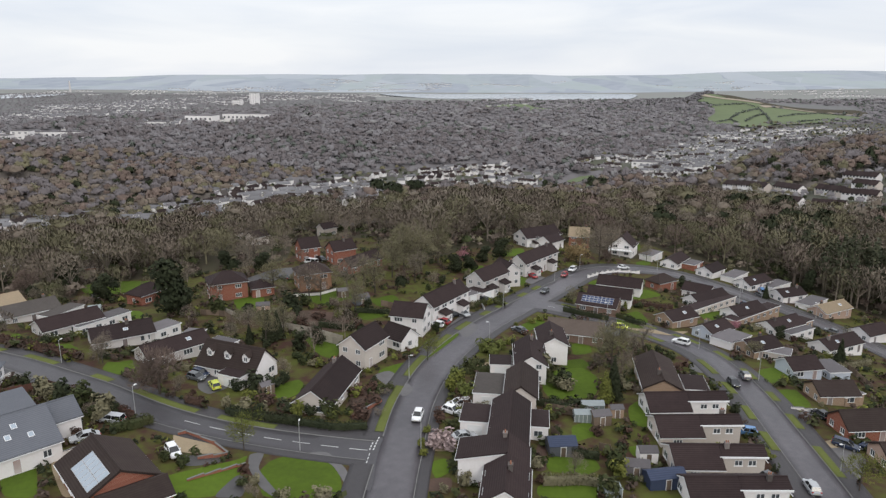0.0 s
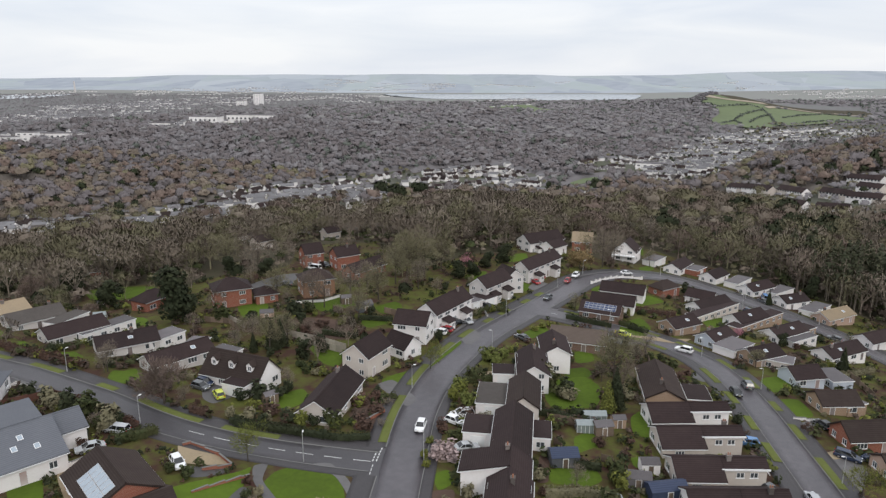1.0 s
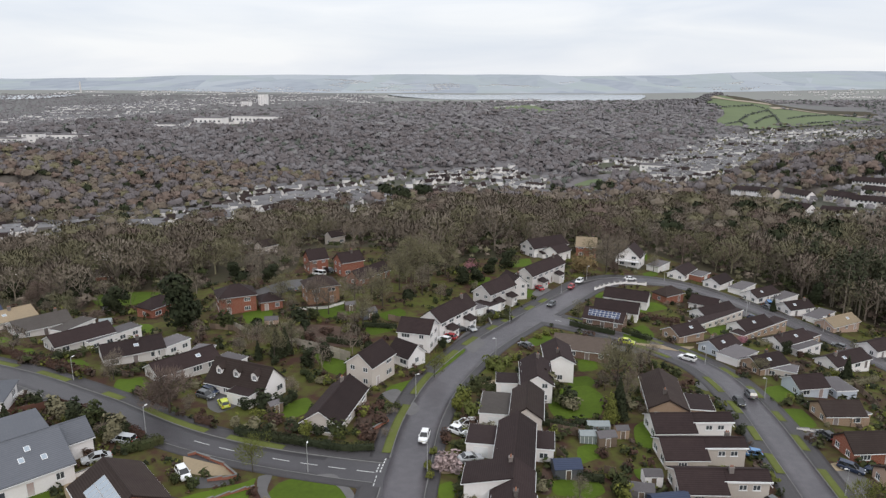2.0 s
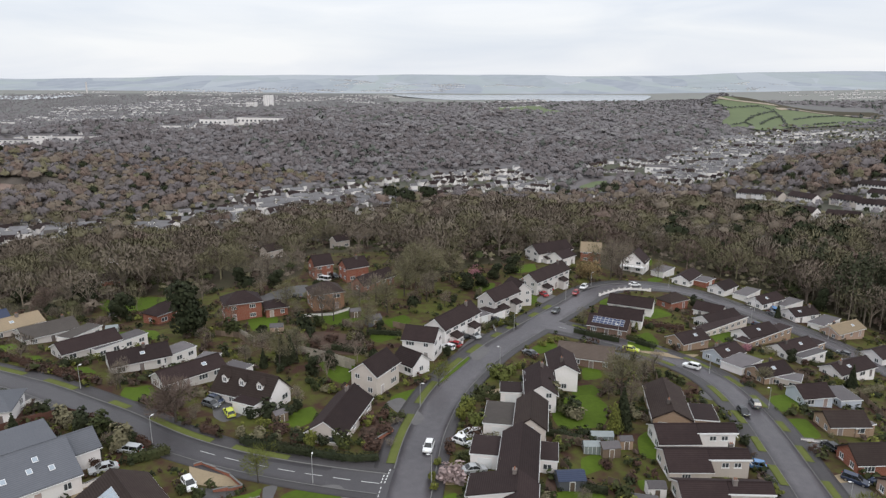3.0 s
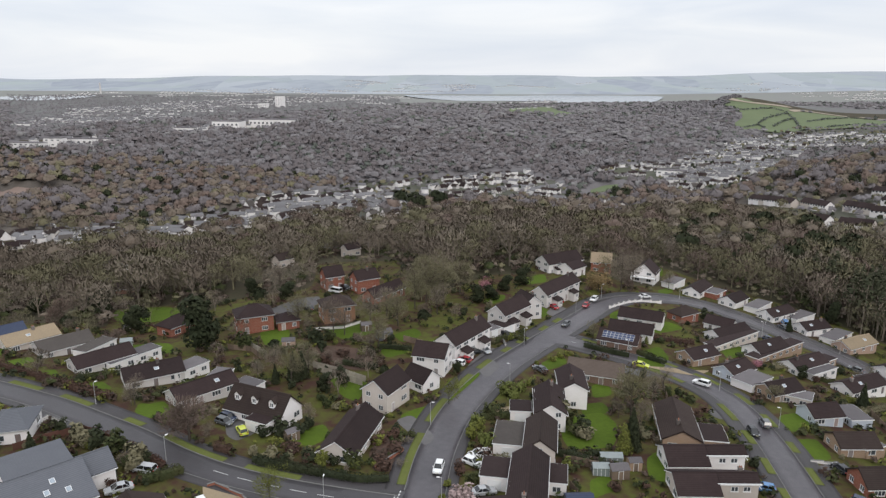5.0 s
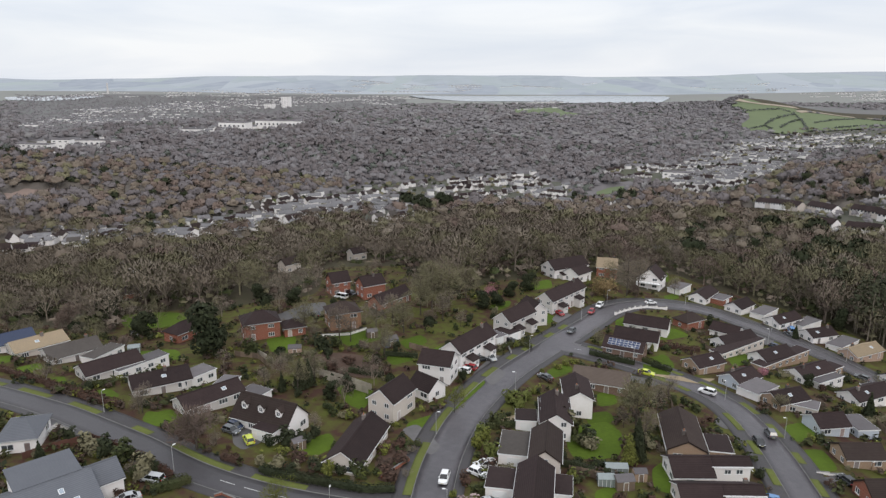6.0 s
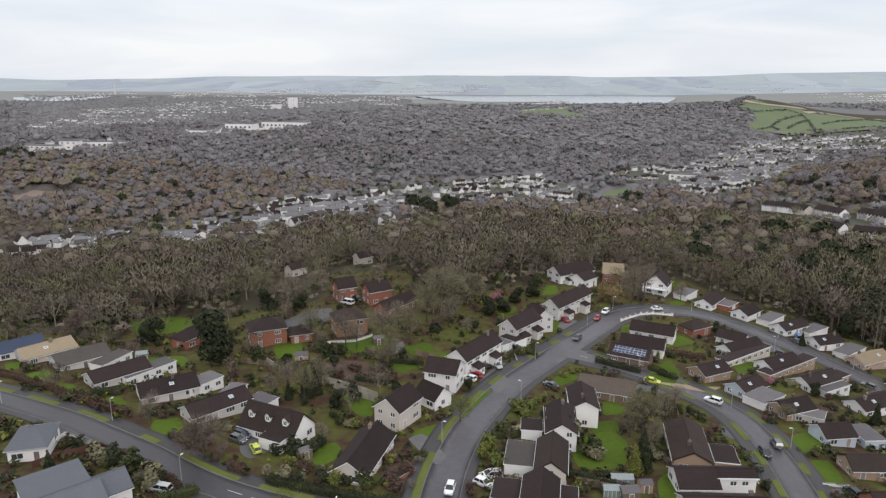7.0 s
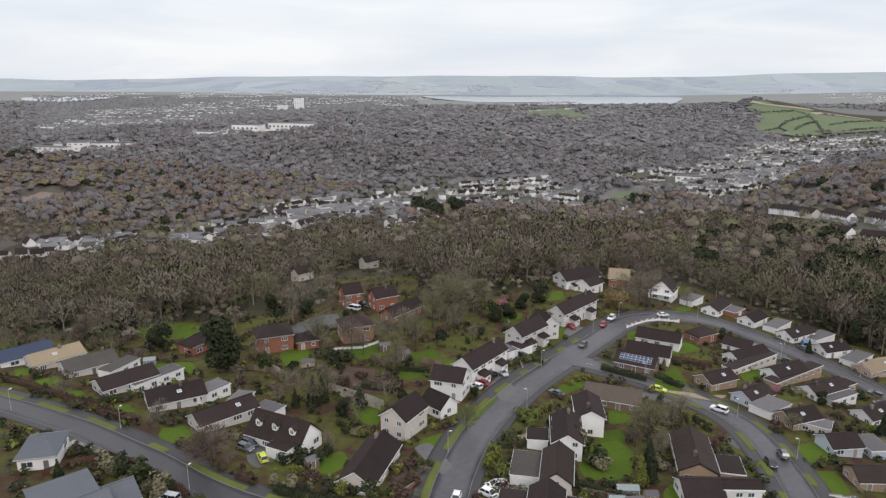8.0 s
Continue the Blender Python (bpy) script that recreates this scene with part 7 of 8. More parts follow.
def village_house(x, y, yaw, L, W, eave, ridge, wall, roof, terrace):
    ridge = max(ridge, eave + 1.8)
    key = (round(L), round(W), eave, ridge, wall, roof)
    z = land(x, y)
    if key in VILLAGE:
        ob = copy_thing(VILLAGE[key], pose(x, y, z, 0, 0, yaw))
    else:
        ob = VILLAGE[key] = new("village_house")
        h = W / 2
        bm = bmesh.new()
        prism(bm, [(-h, -3), (h, -3), (h, eave), (0, ridge), (-h, eave)], -L / 2, L / 2)
        part("wall", bm, WALL[wall], ob)
        for s in (-1, 1):
            bm = bmesh.new()
            k = (ridge - eave) / h * 0.3
            pts = [(s * (h + 0.3), eave - k), (s * (h + 0.3), eave - k + 0.2), (0, ridge + 0.2), (0, ridge)]
            prism(bm, pts if s > 0 else pts[::-1], -L / 2 - 0.2, L / 2 + 0.2)
            part("roof", bm, ROOF[roof], ob)
        for zc in ((4.1,) if eave > 4 else (1.5,)):
            for xx in (-0.25, 0.25):
                part("window", boxed(xx * L - 0.7, xx * L + 0.7, -h - 0.05, -h, zc - 0.55, zc + 0.55), M_GLASS, ob)
        ob.matrix_world = pose(x, y, z, 0, 0, yaw)
    tagged(ob, ("white-rendered terraced house" if terrace else {"white": "white-rendered village house", "cream": "cream village house", "pale": "pale grey village house"}[wall]) + " with " +
           {"dark": "dark tiled roof", "grey": "weathered grey roof", "slate": "grey slate roof", "brown": "brown tiled roof"}[roof], "house", "houses of the vale")


VILLAGE = {}
VR = random.Random(5)


def village_row(x0, y0, x1, y1, n, terrace):
    a = math.degrees(math.atan2(y1 - y0, x1 - x0))
    for k in range(n):
        s = (k + 0.5) / n
        x, y = x0 + (x1 - x0) * s, y0 + (y1 - y0) * s
        if terrace:
            village_house(x, y, a, math.hypot(x1 - x0, y1 - y0) / n, 7.5, 4.8, 7.6, VR.choice(("white", "white", "cream")), "dark", True)
        else:
            village_house(x + VR.uniform(-2, 2), y + VR.uniform(-3, 3), a + VR.choice((0, 0, 0, 90)) + VR.uniform(-12, 12), VR.choice((7, 8, 9)), VR.choice((5.6, 6.4)), VR.choice((2.6, 3.2, 4.6)), VR.choice((5.2, 6.6)),
                          VR.choice(("white", "white", "white", "pale")), VR.choice(("dark", "grey", "dark", "brown")), False)


TOWN_V, TOWN_T, TOWN_R, TOWN_RT = [], [], [], []
TR = np.random.RandomState(9)


def town(cx, cy, rx, ry, n):
    """Many small far houses in short rows, gathered for one mesh of walls and one of roofs."""
    rows = max(1, n // 5)
    for _ in range(rows):
        x0, y0 = cx + TR.uniform(-rx, rx), cy + TR.uniform(-ry, ry)
        a = TR.normal() * 0.5
        for k in range(5):
            x, y = x0 + k * 21 * math.cos(a) + TR.uniform(-3, 3), y0 + k * 21 * math.sin(a) + TR.uniform(-5, 5)
            L, W, h = TR.uniform(7, 13), TR.uniform(6, 8), TR.uniform(2.6, 5.4)
            z = land(x, y)
            c, s = math.cos(a), math.sin(a)
            P = np.array([(i * L / 2 * c - j * W / 2 * s + x, i * L / 2 * s + j * W / 2 * c + y) for i, j in ((-1, -1), (1, -1), (1, 1), (-1, 1))])
            R = np.array([(i * L / 2 * c + x, i * L / 2 * s + y) for i in (-1, 1)])
            o = sum(len(v) for v in TOWN_V)
            TOWN_V.append(np.r_[np.c_[P, np.full(4, z - 4)], np.c_[P, np.full(4, z + h)], np.c_[R, np.full(2, z + h + 2.2)]])
            TOWN_T.append(np.array([(0, 1, 5), (0, 5, 4), (1, 2, 6), (1, 6, 5), (2, 3, 7), (2, 7, 6), (3, 0, 4), (3, 4, 7), (4, 7, 8), (5, 9, 6)]) + o)
            o = sum(len(v) for v in TOWN_R)
            e = 0.25
            TOWN_R.append(np.r_[np.c_[P, np.full(4, z + h + e)], np.c_[R, np.full(2, z + h + 2.2 + e)]])
            TOWN_RT.append(np.array([(0, 1, 5), (0, 5, 4), (2, 3, 4), (2, 4, 5)]) + o)


def long_building(x, y, yaw, L, W, h, label, name, bands=1, roof="felt"):
    root = new(name)
    root.matrix_world = pose(x, y, land(x, y), 0, 0, yaw)
    tagged(root, label, name.replace("_", " "))
    part("wall", boxed(-L / 2, L / 2, -W / 2, W / 2, -6, h), WALL["white"], root)
    part("roof", boxed(-L / 2 - 0.4, L / 2 + 0.4, -W / 2 - 0.4, W / 2 + 0.4, h, h + 0.5), M_FELT, root)
    n = max(3, int(L / 7))
    for b in range(bands):
        zc = h * (b + 0.6) / bands
        for k in range(n):
            xx = -L / 2 + L * (k + 0.5) / n
            part("window", boxed(xx - L / n * 0.2, xx + L / n * 0.2, -W / 2 - 0.06, -W / 2, zc - 0.12 * h / bands, zc + 0.1 * h / bands), M_GLASS, root)

# open ground: no wood stands inside these outlines
ESTATE = [(-146, 157), (-153, 197), (-129, 201), (-107, 192), (-124, 226), (-94, 223), (-83, 206), (-80, 220), (-51, 223), (-64, 285), (-27, 280), (-21, 236), (-5, 229), (10, 255), (23, 259), (30, 284), (36, 278), (50, 287), (62, 258), (76, 259), (86, 295), (99, 272), (112, 265), (124, 252), (134, 238), (146, 219), (200, 150), (200, -50), (-250, -50), (-250, 150)]
VALE_VILLAGE = [(-238, 515), (-236, 549), (-195, 599), (-159, 681), (-110, 781), (-46, 845), (-30, 784), (-50, 545), (-105, 502), (-191, 471)]
VALE_TERRACES = [(-37, 704), (-42, 834), (66, 914), (120, 840), (106, 740), (28, 699)]
HILL_TOWN = [(169, 908), (240, 1022), (252, 913), (337, 1073), (581, 1403), (731, 1561), (955, 1588), (1043, 1586), (826, 1247), (712, 1175), (526, 1059), (338, 754), (262, 658), (231, 659), (219, 790), (196, 862)]
NEAR_TERRACES = [(246, 617), (262, 545), (266, 500), (329, 536), (348, 519), (275, 402), (254, 407), (229, 420), (232, 478), (218, 544)]
VALE_FIELD = [(124, 758), (155, 824), (198, 839), (179, 782), (150, 734)]
RIDGE_FIELD = [(117, 2257), (206, 2346), (277, 2296), (253, 1993), (255, 1691), (226, 1549), (176, 1505), (122, 1507), (90, 1550)]
RIDGE_SCHOOL = [(-578, 859), (-590, 899), (-506, 940), (-461, 861), (-489, 782), (-525, 778)]
RIDGE_WORKS = [(-475, 1105), (-425, 1143), (-479, 1529), (-385, 1503), (-290, 1130), (-353, 1040), (-421, 998)]
LITTLE_FIELD = [(-207, 621), (-204, 644), (-171, 643), (-167, 607)]
EAST_FIELDS = [(997, 3001), (700, 1915), (723, 1782), (812, 1824), (818, 1787), (891, 1836), (964, 1822), (1030, 1736), (965, 1625), (863, 1590), (755, 1521), (716, 1516), (672, 1458), (631, 1428), (602, 1442), (560, 1450), (570, 1527), (627, 1617), (643, 1697), (638, 1819)]
TOWN_WEST = [(-632, 942), (-589, 974), (-596, 1110), (-594, 1414), (-538, 1676), (-408, 1970), (-239, 2342), (-273, 2918), (-377, 3710), (-1205, 3593), (-2232, 3370)]
CLEARED_SITE = [(-433, 615), (-423, 641), (-377, 645), (-357, 628), (-380, 604), (-415, 588)]
HILL_WOOD = [(433, 1757), (816, 2724), (966, 2888), (922, 2486), (793, 2044), (648, 1772), (480, 1544)]
LAKES = ([(-342, 3654), (-164, 3600), (93, 3567), (236, 3574), (416, 3669), (655, 3625), (824, 3818), (970, 3684), (946, 3436), (764, 2894), (575, 2559), (480, 2591), (236, 2931), (-40, 2893), (-257, 3311)],
         [(-1915, 2816), (-2154, 3171), (-1986, 3239), (-1776, 3244), (-1822, 3433), (-1733, 3252), (-1634, 2938), (-1624, 2755), (-1710, 2675)])
FIELD_CREST = [(610, 1790), (720, 1740), (860, 1840), (1080, 1760), (1250, 2150), (1100, 2400), (800, 2400), (640, 1980)]
OPEN = (FIELD_CREST, ESTATE, VALE_VILLAGE, VALE_TERRACES, HILL_TOWN, NEAR_TERRACES, VALE_FIELD, RIDGE_FIELD, RIDGE_SCHOOL, RIDGE_WORKS, LITTLE_FIELD, EAST_FIELDS, CLEARED_SITE, TOWN_WEST) + LAKES

# villages in the vale and on the far slopes, row by row
village_row(-222, 501, -184, 535, 6, False)
village_row(-210, 531, -156, 567, 8, False)
village_row(-190, 553, -147, 630, 11, False)
village_row(-153, 491, -114, 545, 8, False)
village_row(-149, 616, -102, 723, 10, False)
village_row(-109, 523, -89, 629, 7, False)
village_row(-93, 660, -67, 732, 5, False)
village_row(-98, 559, -65, 648, 6, False)
village_row(-50, 542, -32, 568, 2, False)
village_row(-144, 521, -111, 576, 7, False)
village_row(-192, 588, -165, 638, 6, False)
village_row(-202, 479, -187, 494, 3, False)
village_row(-98, 735, -54, 811, 5, False)
village_row(-72, 504, -53, 532, 3, False)
village_row(-31, 706, -6, 717, 3, False)
village_row(-36, 771, 13, 803, 7, False)
village_row(-31, 822, 27, 859, 7, False)
village_row(6, 752, 38, 776, 5, False)
village_row(26, 821, 63, 862, 5, False)
village_row(45, 793, 81, 826, 5, False)
village_row(66, 862, 96, 840, 5, False)
village_row(74, 758, 103, 741, 4, False)
village_row(71, 796, 105, 779, 5, False)
village_row(29, 704, 52, 712, 3, False)
village_row(-31, 730, 6, 760, 6, False)
village_row(-27, 799, 20, 828, 7, False)
village_row(34, 862, 57, 881, 3, False)
village_row(173, 912, 222, 983, 6, False)
village_row(179, 883, 227, 889, 6, False)
village_row(139, 706, 152, 711, 2, False)
village_row(151, 681, 137, 583, 2, False)
village_row(246, 983, 294, 932, 7, False)
village_row(246, 893, 285, 818, 9, False)
village_row(243, 832, 301, 846, 7, False)
village_row(224, 810, 251, 733, 7, False)
village_row(234, 735, 227, 662, 3, False)
village_row(314, 1009, 349, 963, 6, False)
village_row(338, 1076, 406, 1050, 9, False)
village_row(417, 1130, 495, 1189, 7, False)
village_row(355, 919, 398, 915, 5, False)
village_row(328, 902, 318, 786, 5, False)
village_row(201, 565, 211, 542, 3, False)
village_row(516, 1264, 645, 1372, 9, False)
village_row(641, 1437, 692, 1401, 6, False)
village_row(578, 1226, 707, 1285, 10, False)
village_row(572, 1133, 781, 1307, 11, False)
village_row(451, 1081, 521, 1141, 5, False)
village_row(510, 1301, 592, 1374, 6, False)
village_row(306, 924, 348, 918, 5, False)
village_row(222, 942, 252, 913, 5, False)
village_row(290, 729, 283, 659, 3, False)
village_row(592, 1301, 679, 1351, 6, False)
village_row(752, 1369, 878, 1436, 7, False)
village_row(261, 766, 284, 729, 5, False)
village_row(225, 545, 238, 502, 8, True)
village_row(245, 503, 251, 479, 5, True)
village_row(262, 479, 270, 459, 4, True)
village_row(302, 517, 313, 494, 5, True)
village_row(232, 428, 244, 413, 4, True)
village_row(267, 456, 279, 437, 4, True)
village_row(290, 484, 297, 467, 3, True)
village_row(222, 451, 229, 435, 3, True)
village_row(-325, 453, -309, 471, 3, False)
village_row(-292, 444, -289, 497, 7, False)
village_row(-260, 461, -262, 526, 8, False)
village_row(-269, 503, -256, 541, 5, False)
village_row(-315, 419, -283, 431, 4, False)
village_row(-302, 484, -260, 430, 3, False)
village_row(-252, 445, -238, 461, 3, False)
village_row(476, 1174, 533, 1139, 7, False)
village_row(560, 1160, 666, 1200, 9, False)

# far town, as scattered pale roofs and walls
town(-1051, 1623, 265, 460, 60)
town(-813, 1375, 101, 152, 50)
town(-953, 1667, 98, 166, 40)
town(-1046, 2004, 137, 171, 90)
town(-770, 1510, 90, 168, 40)
town(-1000, 2179, 148, 232, 60)
town(-992, 2430, 140, 266, 90)
town(-855, 2354, 192, 530, 110)
town(-823, 2636, 237, 698, 110)
town(-738, 2944, 209, 686, 90)
town(-495, 3045, 185, 536, 110)
town(-440, 1070, 35, 59, 40)
town(-478, 997, 53, 65, 50)
town(-1676, 3434, 274, 313, 70)
town(-1340, 3600, 195, 265, 70)
town(-999, 3807, 200, 251, 80)
town(-398, 4148, 383, 320, 220)
town(177, 2570, 145, 379, 70)
town(1791, 3257, 264, 437, 110)
town(1495, 4065, 370, 235, 50)
town(426, 4159, 283, 203, 40)
town(-523, 893, 38, 44, 30)
town(257, 1016, 53, 91, 33)
town(359, 1010, 72, 166, 60)
town(459, 1212, 65, 104, 60)
town(547, 1234, 76, 102, 49)
town(698, 1320, 105, 115, 60)
town(242, 870, 30, 52, 16)
town(271, 798, 29, 81, 27)
town(789, 1343, 46, 75, 7)

town(-170, 590, 40, 60, 45)
town(-100, 660, 30, 80, 40)
town(20, 800, 60, 60, 50)
town(-285, 470, 30, 45, 40)
town(-195, 520, 30, 35, 30)
town(270, 900, 60, 90, 40)
town(420, 1080, 70, 70, 40)

tagged(bulk("distant_houses", np.concatenate(TOWN_V), np.concatenate(TOWN_T), WALL["white"]), "scattered pale houses of a distant town", "houses", kind="stuff")
tagged(bulk("distant_roofs", np.concatenate(TOWN_R), np.concatenate(TOWN_RT), mat("weathered_far_roofs", (0.2, 0.195, 0.2), (0.09, 0.086, 0.088), 0.8, 0.05, 0.02, 1.0, coord="World")), "grey roofs of a distant town", "roofs", kind="stuff")
long_building(-519, 806, -10, 44, 13, 10, "long white school building with a row of windows", "school_building", 2)
long_building(-509, 846, 0, 22, 13, 11, "long white school building with a row of windows", "school_building", 2)
long_building(-478, 868, 4, 56, 14, 9, "long pale school building with a row of windows", "school_building", 1)
long_building(-318, 1146, -8, 78, 22, 13, "long white factory building on the ridge", "factory_building", 1)
long_building(-384, 1120, -8, 46, 26, 12, "long white factory building on the ridge", "factory_building", 1)
long_building(-424, 1042, -5, 34, 14, 9, "long pale works building on the ridge", "factory_building", 1)
long_building(-579, 2171, -12, 24, 20, 36, "pale tower block on the far hillside", "tower_block", 9)
long_building(-618, 2123, -12, 28, 18, 16, "pale low block beside the tower block", "tower_block", 3)
long_building(-64, 1396, 3, 20, 12, 7, "white farm building on the wooded ridge", "farm_building", 1)
long_building(262, 872, -20, 46, 16, 7, "long white works building in the vale", "factory_building", 1)


def chimney_stack(x, y, h):
    root = new("chimney_stack")
    root.location = (x, y, land(x, y))
    bm = bmesh.new()
    tube(bm, (0, 0, -2), (0, 0, h), 4.5, 3.0, 12)
    part("shaft", bm, WALL["pale"], root)
    tagged(root, "tall pale industrial chimney far away", "chimney stack")


chimney_stack(-1836, 3492, 55)

# green fields with hedgerows
M_FIELD = mat("pasture", (0.145, 0.175, 0.095), (0.118, 0.142, 0.082), 0.95, 0.05, 0.008, 0.8, spec=0.1, coord="World")
M_FIELD_PALE = mat("pale_stubble_track", (0.36, 0.31, 0.24), (0.26, 0.22, 0.17), 0.95, 0.05, 0.01, 0.8, spec=0.1, coord="World")
patch("field", EAST_FIELDS, 3.0, M_FIELD, "green hillside pasture divided by hedgerows", category="field", fine=45)
patch("field", VALE_FIELD, 0.5, M_FIELD, "small green field in the vale", category="field", fine=15)
patch("field", RIDGE_FIELD, 2.5, M_FIELD, "green field along the wooded ridge", category="field", fine=45)
patch("field", LITTLE_FIELD, 0.4, M_LAWN, "narrow green field beside the village", category="field", fine=10)
patch("bare_ground", CLEARED_SITE, 0.4, mat("pinkish_cleared_earth", (0.25, 0.18, 0.15), (0.18, 0.14, 0.12), 0.95, 0.2, 0.03, 0.8, coord="World"), "cleared pinkish building ground", category="ground", fine=15)

# garden ground of the estate
M_GARDEN = mat("garden_grass_and_soil", (0.08, 0.088, 0.022), (0.06, 0.032, 0.025), 0.95, 0.5, 0.12, 1.0, 0.4, 6.0, spec=0.1, coord="World", reach=0.1)
patch("garden_ground", ESTATE, 0.03, M_GARDEN, "patchy garden grass and bare soil", category="ground", fine=6)

M_VILLAGE = mat("village_gardens", (0.075, 0.082, 0.045), (0.115, 0.11, 0.105), 0.95, 0.25, 0.06, 1.0, spec=0.1, coord="World")
for poly in (VALE_VILLAGE, VALE_TERRACES, NEAR_TERRACES):
    patch("village_ground", poly, 0.4, M_VILLAGE, "gardens, lanes and yards between village houses", category="ground", fine=14)
patch("village_ground", HILL_TOWN, 0.8, M_VILLAGE, "gardens, lanes and yards between village houses", category="ground", fine=30)

# distant farmland and hills, with aerial haze mixed into their colours
M_FARLAND = mat("haze_muted_farmland", (0.15, 0.155, 0.145), (0.15, 0.142, 0.142), 0.95, 0.012, 0.003, 1.0, spec=0.1, coord="World")


def hazy_hills():
    """A plain backdrop of far hills with a patchwork of fields and woods, bluish haze put into their colours."""
    m = bpy.data.materials.new("hazy_far_hills")
    m.use_nodes = True
    n, l = m.node_tree.nodes, m.node_tree.links
    pos = n.new("ShaderNodeNewGeometry").outputs["Position"]
    mp = n.new("ShaderNodeMapping")
    mp.inputs["Scale"].default_value = (0.0055, 0.0022, 0.0)
    l.new(pos, mp.inputs["Vector"])
    cells = n.new("ShaderNodeTexVoronoi")
    cells.inputs["Scale"].default_value = 1.0
    l.new(mp.outputs[0], cells.inputs["Vector"])
    ramp = n.new("ShaderNodeValToRGB")
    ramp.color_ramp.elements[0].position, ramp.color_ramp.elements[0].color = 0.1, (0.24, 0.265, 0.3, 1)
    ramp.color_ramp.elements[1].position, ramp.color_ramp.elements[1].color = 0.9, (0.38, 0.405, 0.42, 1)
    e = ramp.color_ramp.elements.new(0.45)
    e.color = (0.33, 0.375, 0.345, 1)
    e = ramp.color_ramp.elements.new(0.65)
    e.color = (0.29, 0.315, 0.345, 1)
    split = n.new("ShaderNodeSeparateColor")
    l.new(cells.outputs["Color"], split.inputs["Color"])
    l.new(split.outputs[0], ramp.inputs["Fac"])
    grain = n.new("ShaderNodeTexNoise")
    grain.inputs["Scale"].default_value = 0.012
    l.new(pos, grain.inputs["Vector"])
    # grain fades the patches towards haze blue
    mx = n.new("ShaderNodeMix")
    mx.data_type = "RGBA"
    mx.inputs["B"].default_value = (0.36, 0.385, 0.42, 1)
    l.new(grain.outputs["Fac"], mx.inputs["Factor"])
    l.new(ramp.outputs["Color"], mx.inputs["A"])
    b = n["Principled BSDF"]
    b.inputs["Roughness"].default_value = 1.0
    b.inputs["Specular IOR Level"].default_value = 0.0
    l.new(mx.outputs["Result"], b.inputs["Base Color"])
    return m


def far_sheet(name, d0, d1, lift, material, label):
    ys, us = np.linspace(d0, d1, 60), np.linspace(-1.1, 1.1, 130)
    Y, U = np.meshgrid(ys, us, indexing="ij")
    X = U * Y
    Z = lands(X.ravel(), Y.ravel()) + lift
    edge = (np.arange(60) == 0)[:, None] & np.ones(130, bool)
    Z[edge.ravel()] -= 3 * lift
    i = (np.arange(59)[:, None] * 130 + np.arange(129)[None]).ravel()
    ob = bulk(name, np.stack([X.ravel(), Y.ravel(), Z], 1), np.stack([i, i + 1, i + 131, i + 130], 1), material, size=4)
    ob.data.polygons.foreach_set("use_smooth", [True] * len(ob.data.polygons))
    return tagged(ob, label, "backdrop", kind="structure")


patch("town_ground", TOWN_WEST, 1.4, M_FARLAND, "haze-muted ground of gardens and streets round the far town", category="ground", fine=70)
far_sheet("backdrop", 3720, 4899, 2.5, hazy_hills(), "far hills paled by haze, with a patchwork of fields")
far_sheet("farmland", 2000, 2350, 0.6, M_FARLAND, "haze-muted distant farmland beyond the ridge")
# the farther sheet is paler: more haze in its colour
far_sheet("farmland", 2330, 3760, 1.0, mat("haze_paled_farmland", (0.22, 0.23, 0.205), (0.22, 0.215, 0.21), 0.95, 0.012, 0.003, 1.0, spec=0.1, coord="World"), "haze-paled distant farmland round the lake")
M_HEDGEROW = M_FAR_GREEN


def hedgerow(pts, size=2.2, wide=5.0):
    rnd = np.random.RandomState(int(abs(pts[0][0])))
    line = np.array(pts, float)
    seg = np.r_[0, np.cumsum(np.linalg.norm(np.diff(line, axis=0), axis=1))]
    n = int(seg[-1] * 0.9)
    s = rnd.uniform(0, seg[-1], n)
    x = np.interp(s, seg, line[:, 0]) + rnd.normal(size=n) * wide / 3
    y = np.interp(s, seg, line[:, 1]) + rnd.normal(size=n) * wide / 3
    p = np.stack([x, y, lands(x, y) + rnd.uniform(2.8, 6.0, n)], 1)
    v, t = leaves(rnd, p, size)
    tagged(bulk("hedgerow", v, t, M_HEDGEROW), "dark hedgerow between far fields", "hedgerow", kind="stuff")


hedgerow([(648, 1691), (699, 1720), (747, 1755)])
hedgerow([(747, 1755), (776, 1740), (751, 1636), (704, 1503)])
hedgerow([(631, 1545), (683, 1627), (769, 1724)])
hedgerow([(652, 1519), (717, 1616), (767, 1670)])
hedgerow([(566, 1466), (625, 1529), (620, 1485)])
hedgerow([(779, 1639), (869, 1730), (958, 1796), (1009, 1774)])
hedgerow([(791, 1571), (889, 1640), (946, 1649)])
hedgerow([(934, 2789), (630, 1754), (648, 1691)])
tagged(ribbon("farm_track", smooth_line([(1003, 2999), (682, 1866), (697, 1789), (739, 1787), (826, 1839)], 20), 8, -8, 4.2, M_FIELD_PALE), "pale stubble strip along a field edge", "track", kind="structure")
tagged(ribbon("farm_track", smooth_line([(799, 1770), (846, 1827), (917, 1860), (968, 1824)], 20), 8, -8, 4.2, M_FIELD_PALE), "pale stubble strip along a field edge", "track", kind="structure")
tagged(ribbon("farm_track", smooth_line([(998, 1825), (1047, 1766)], 20), 8, -8, 4.2, M_FIELD_PALE), "pale stubble strip along a field edge", "track", kind="structure")

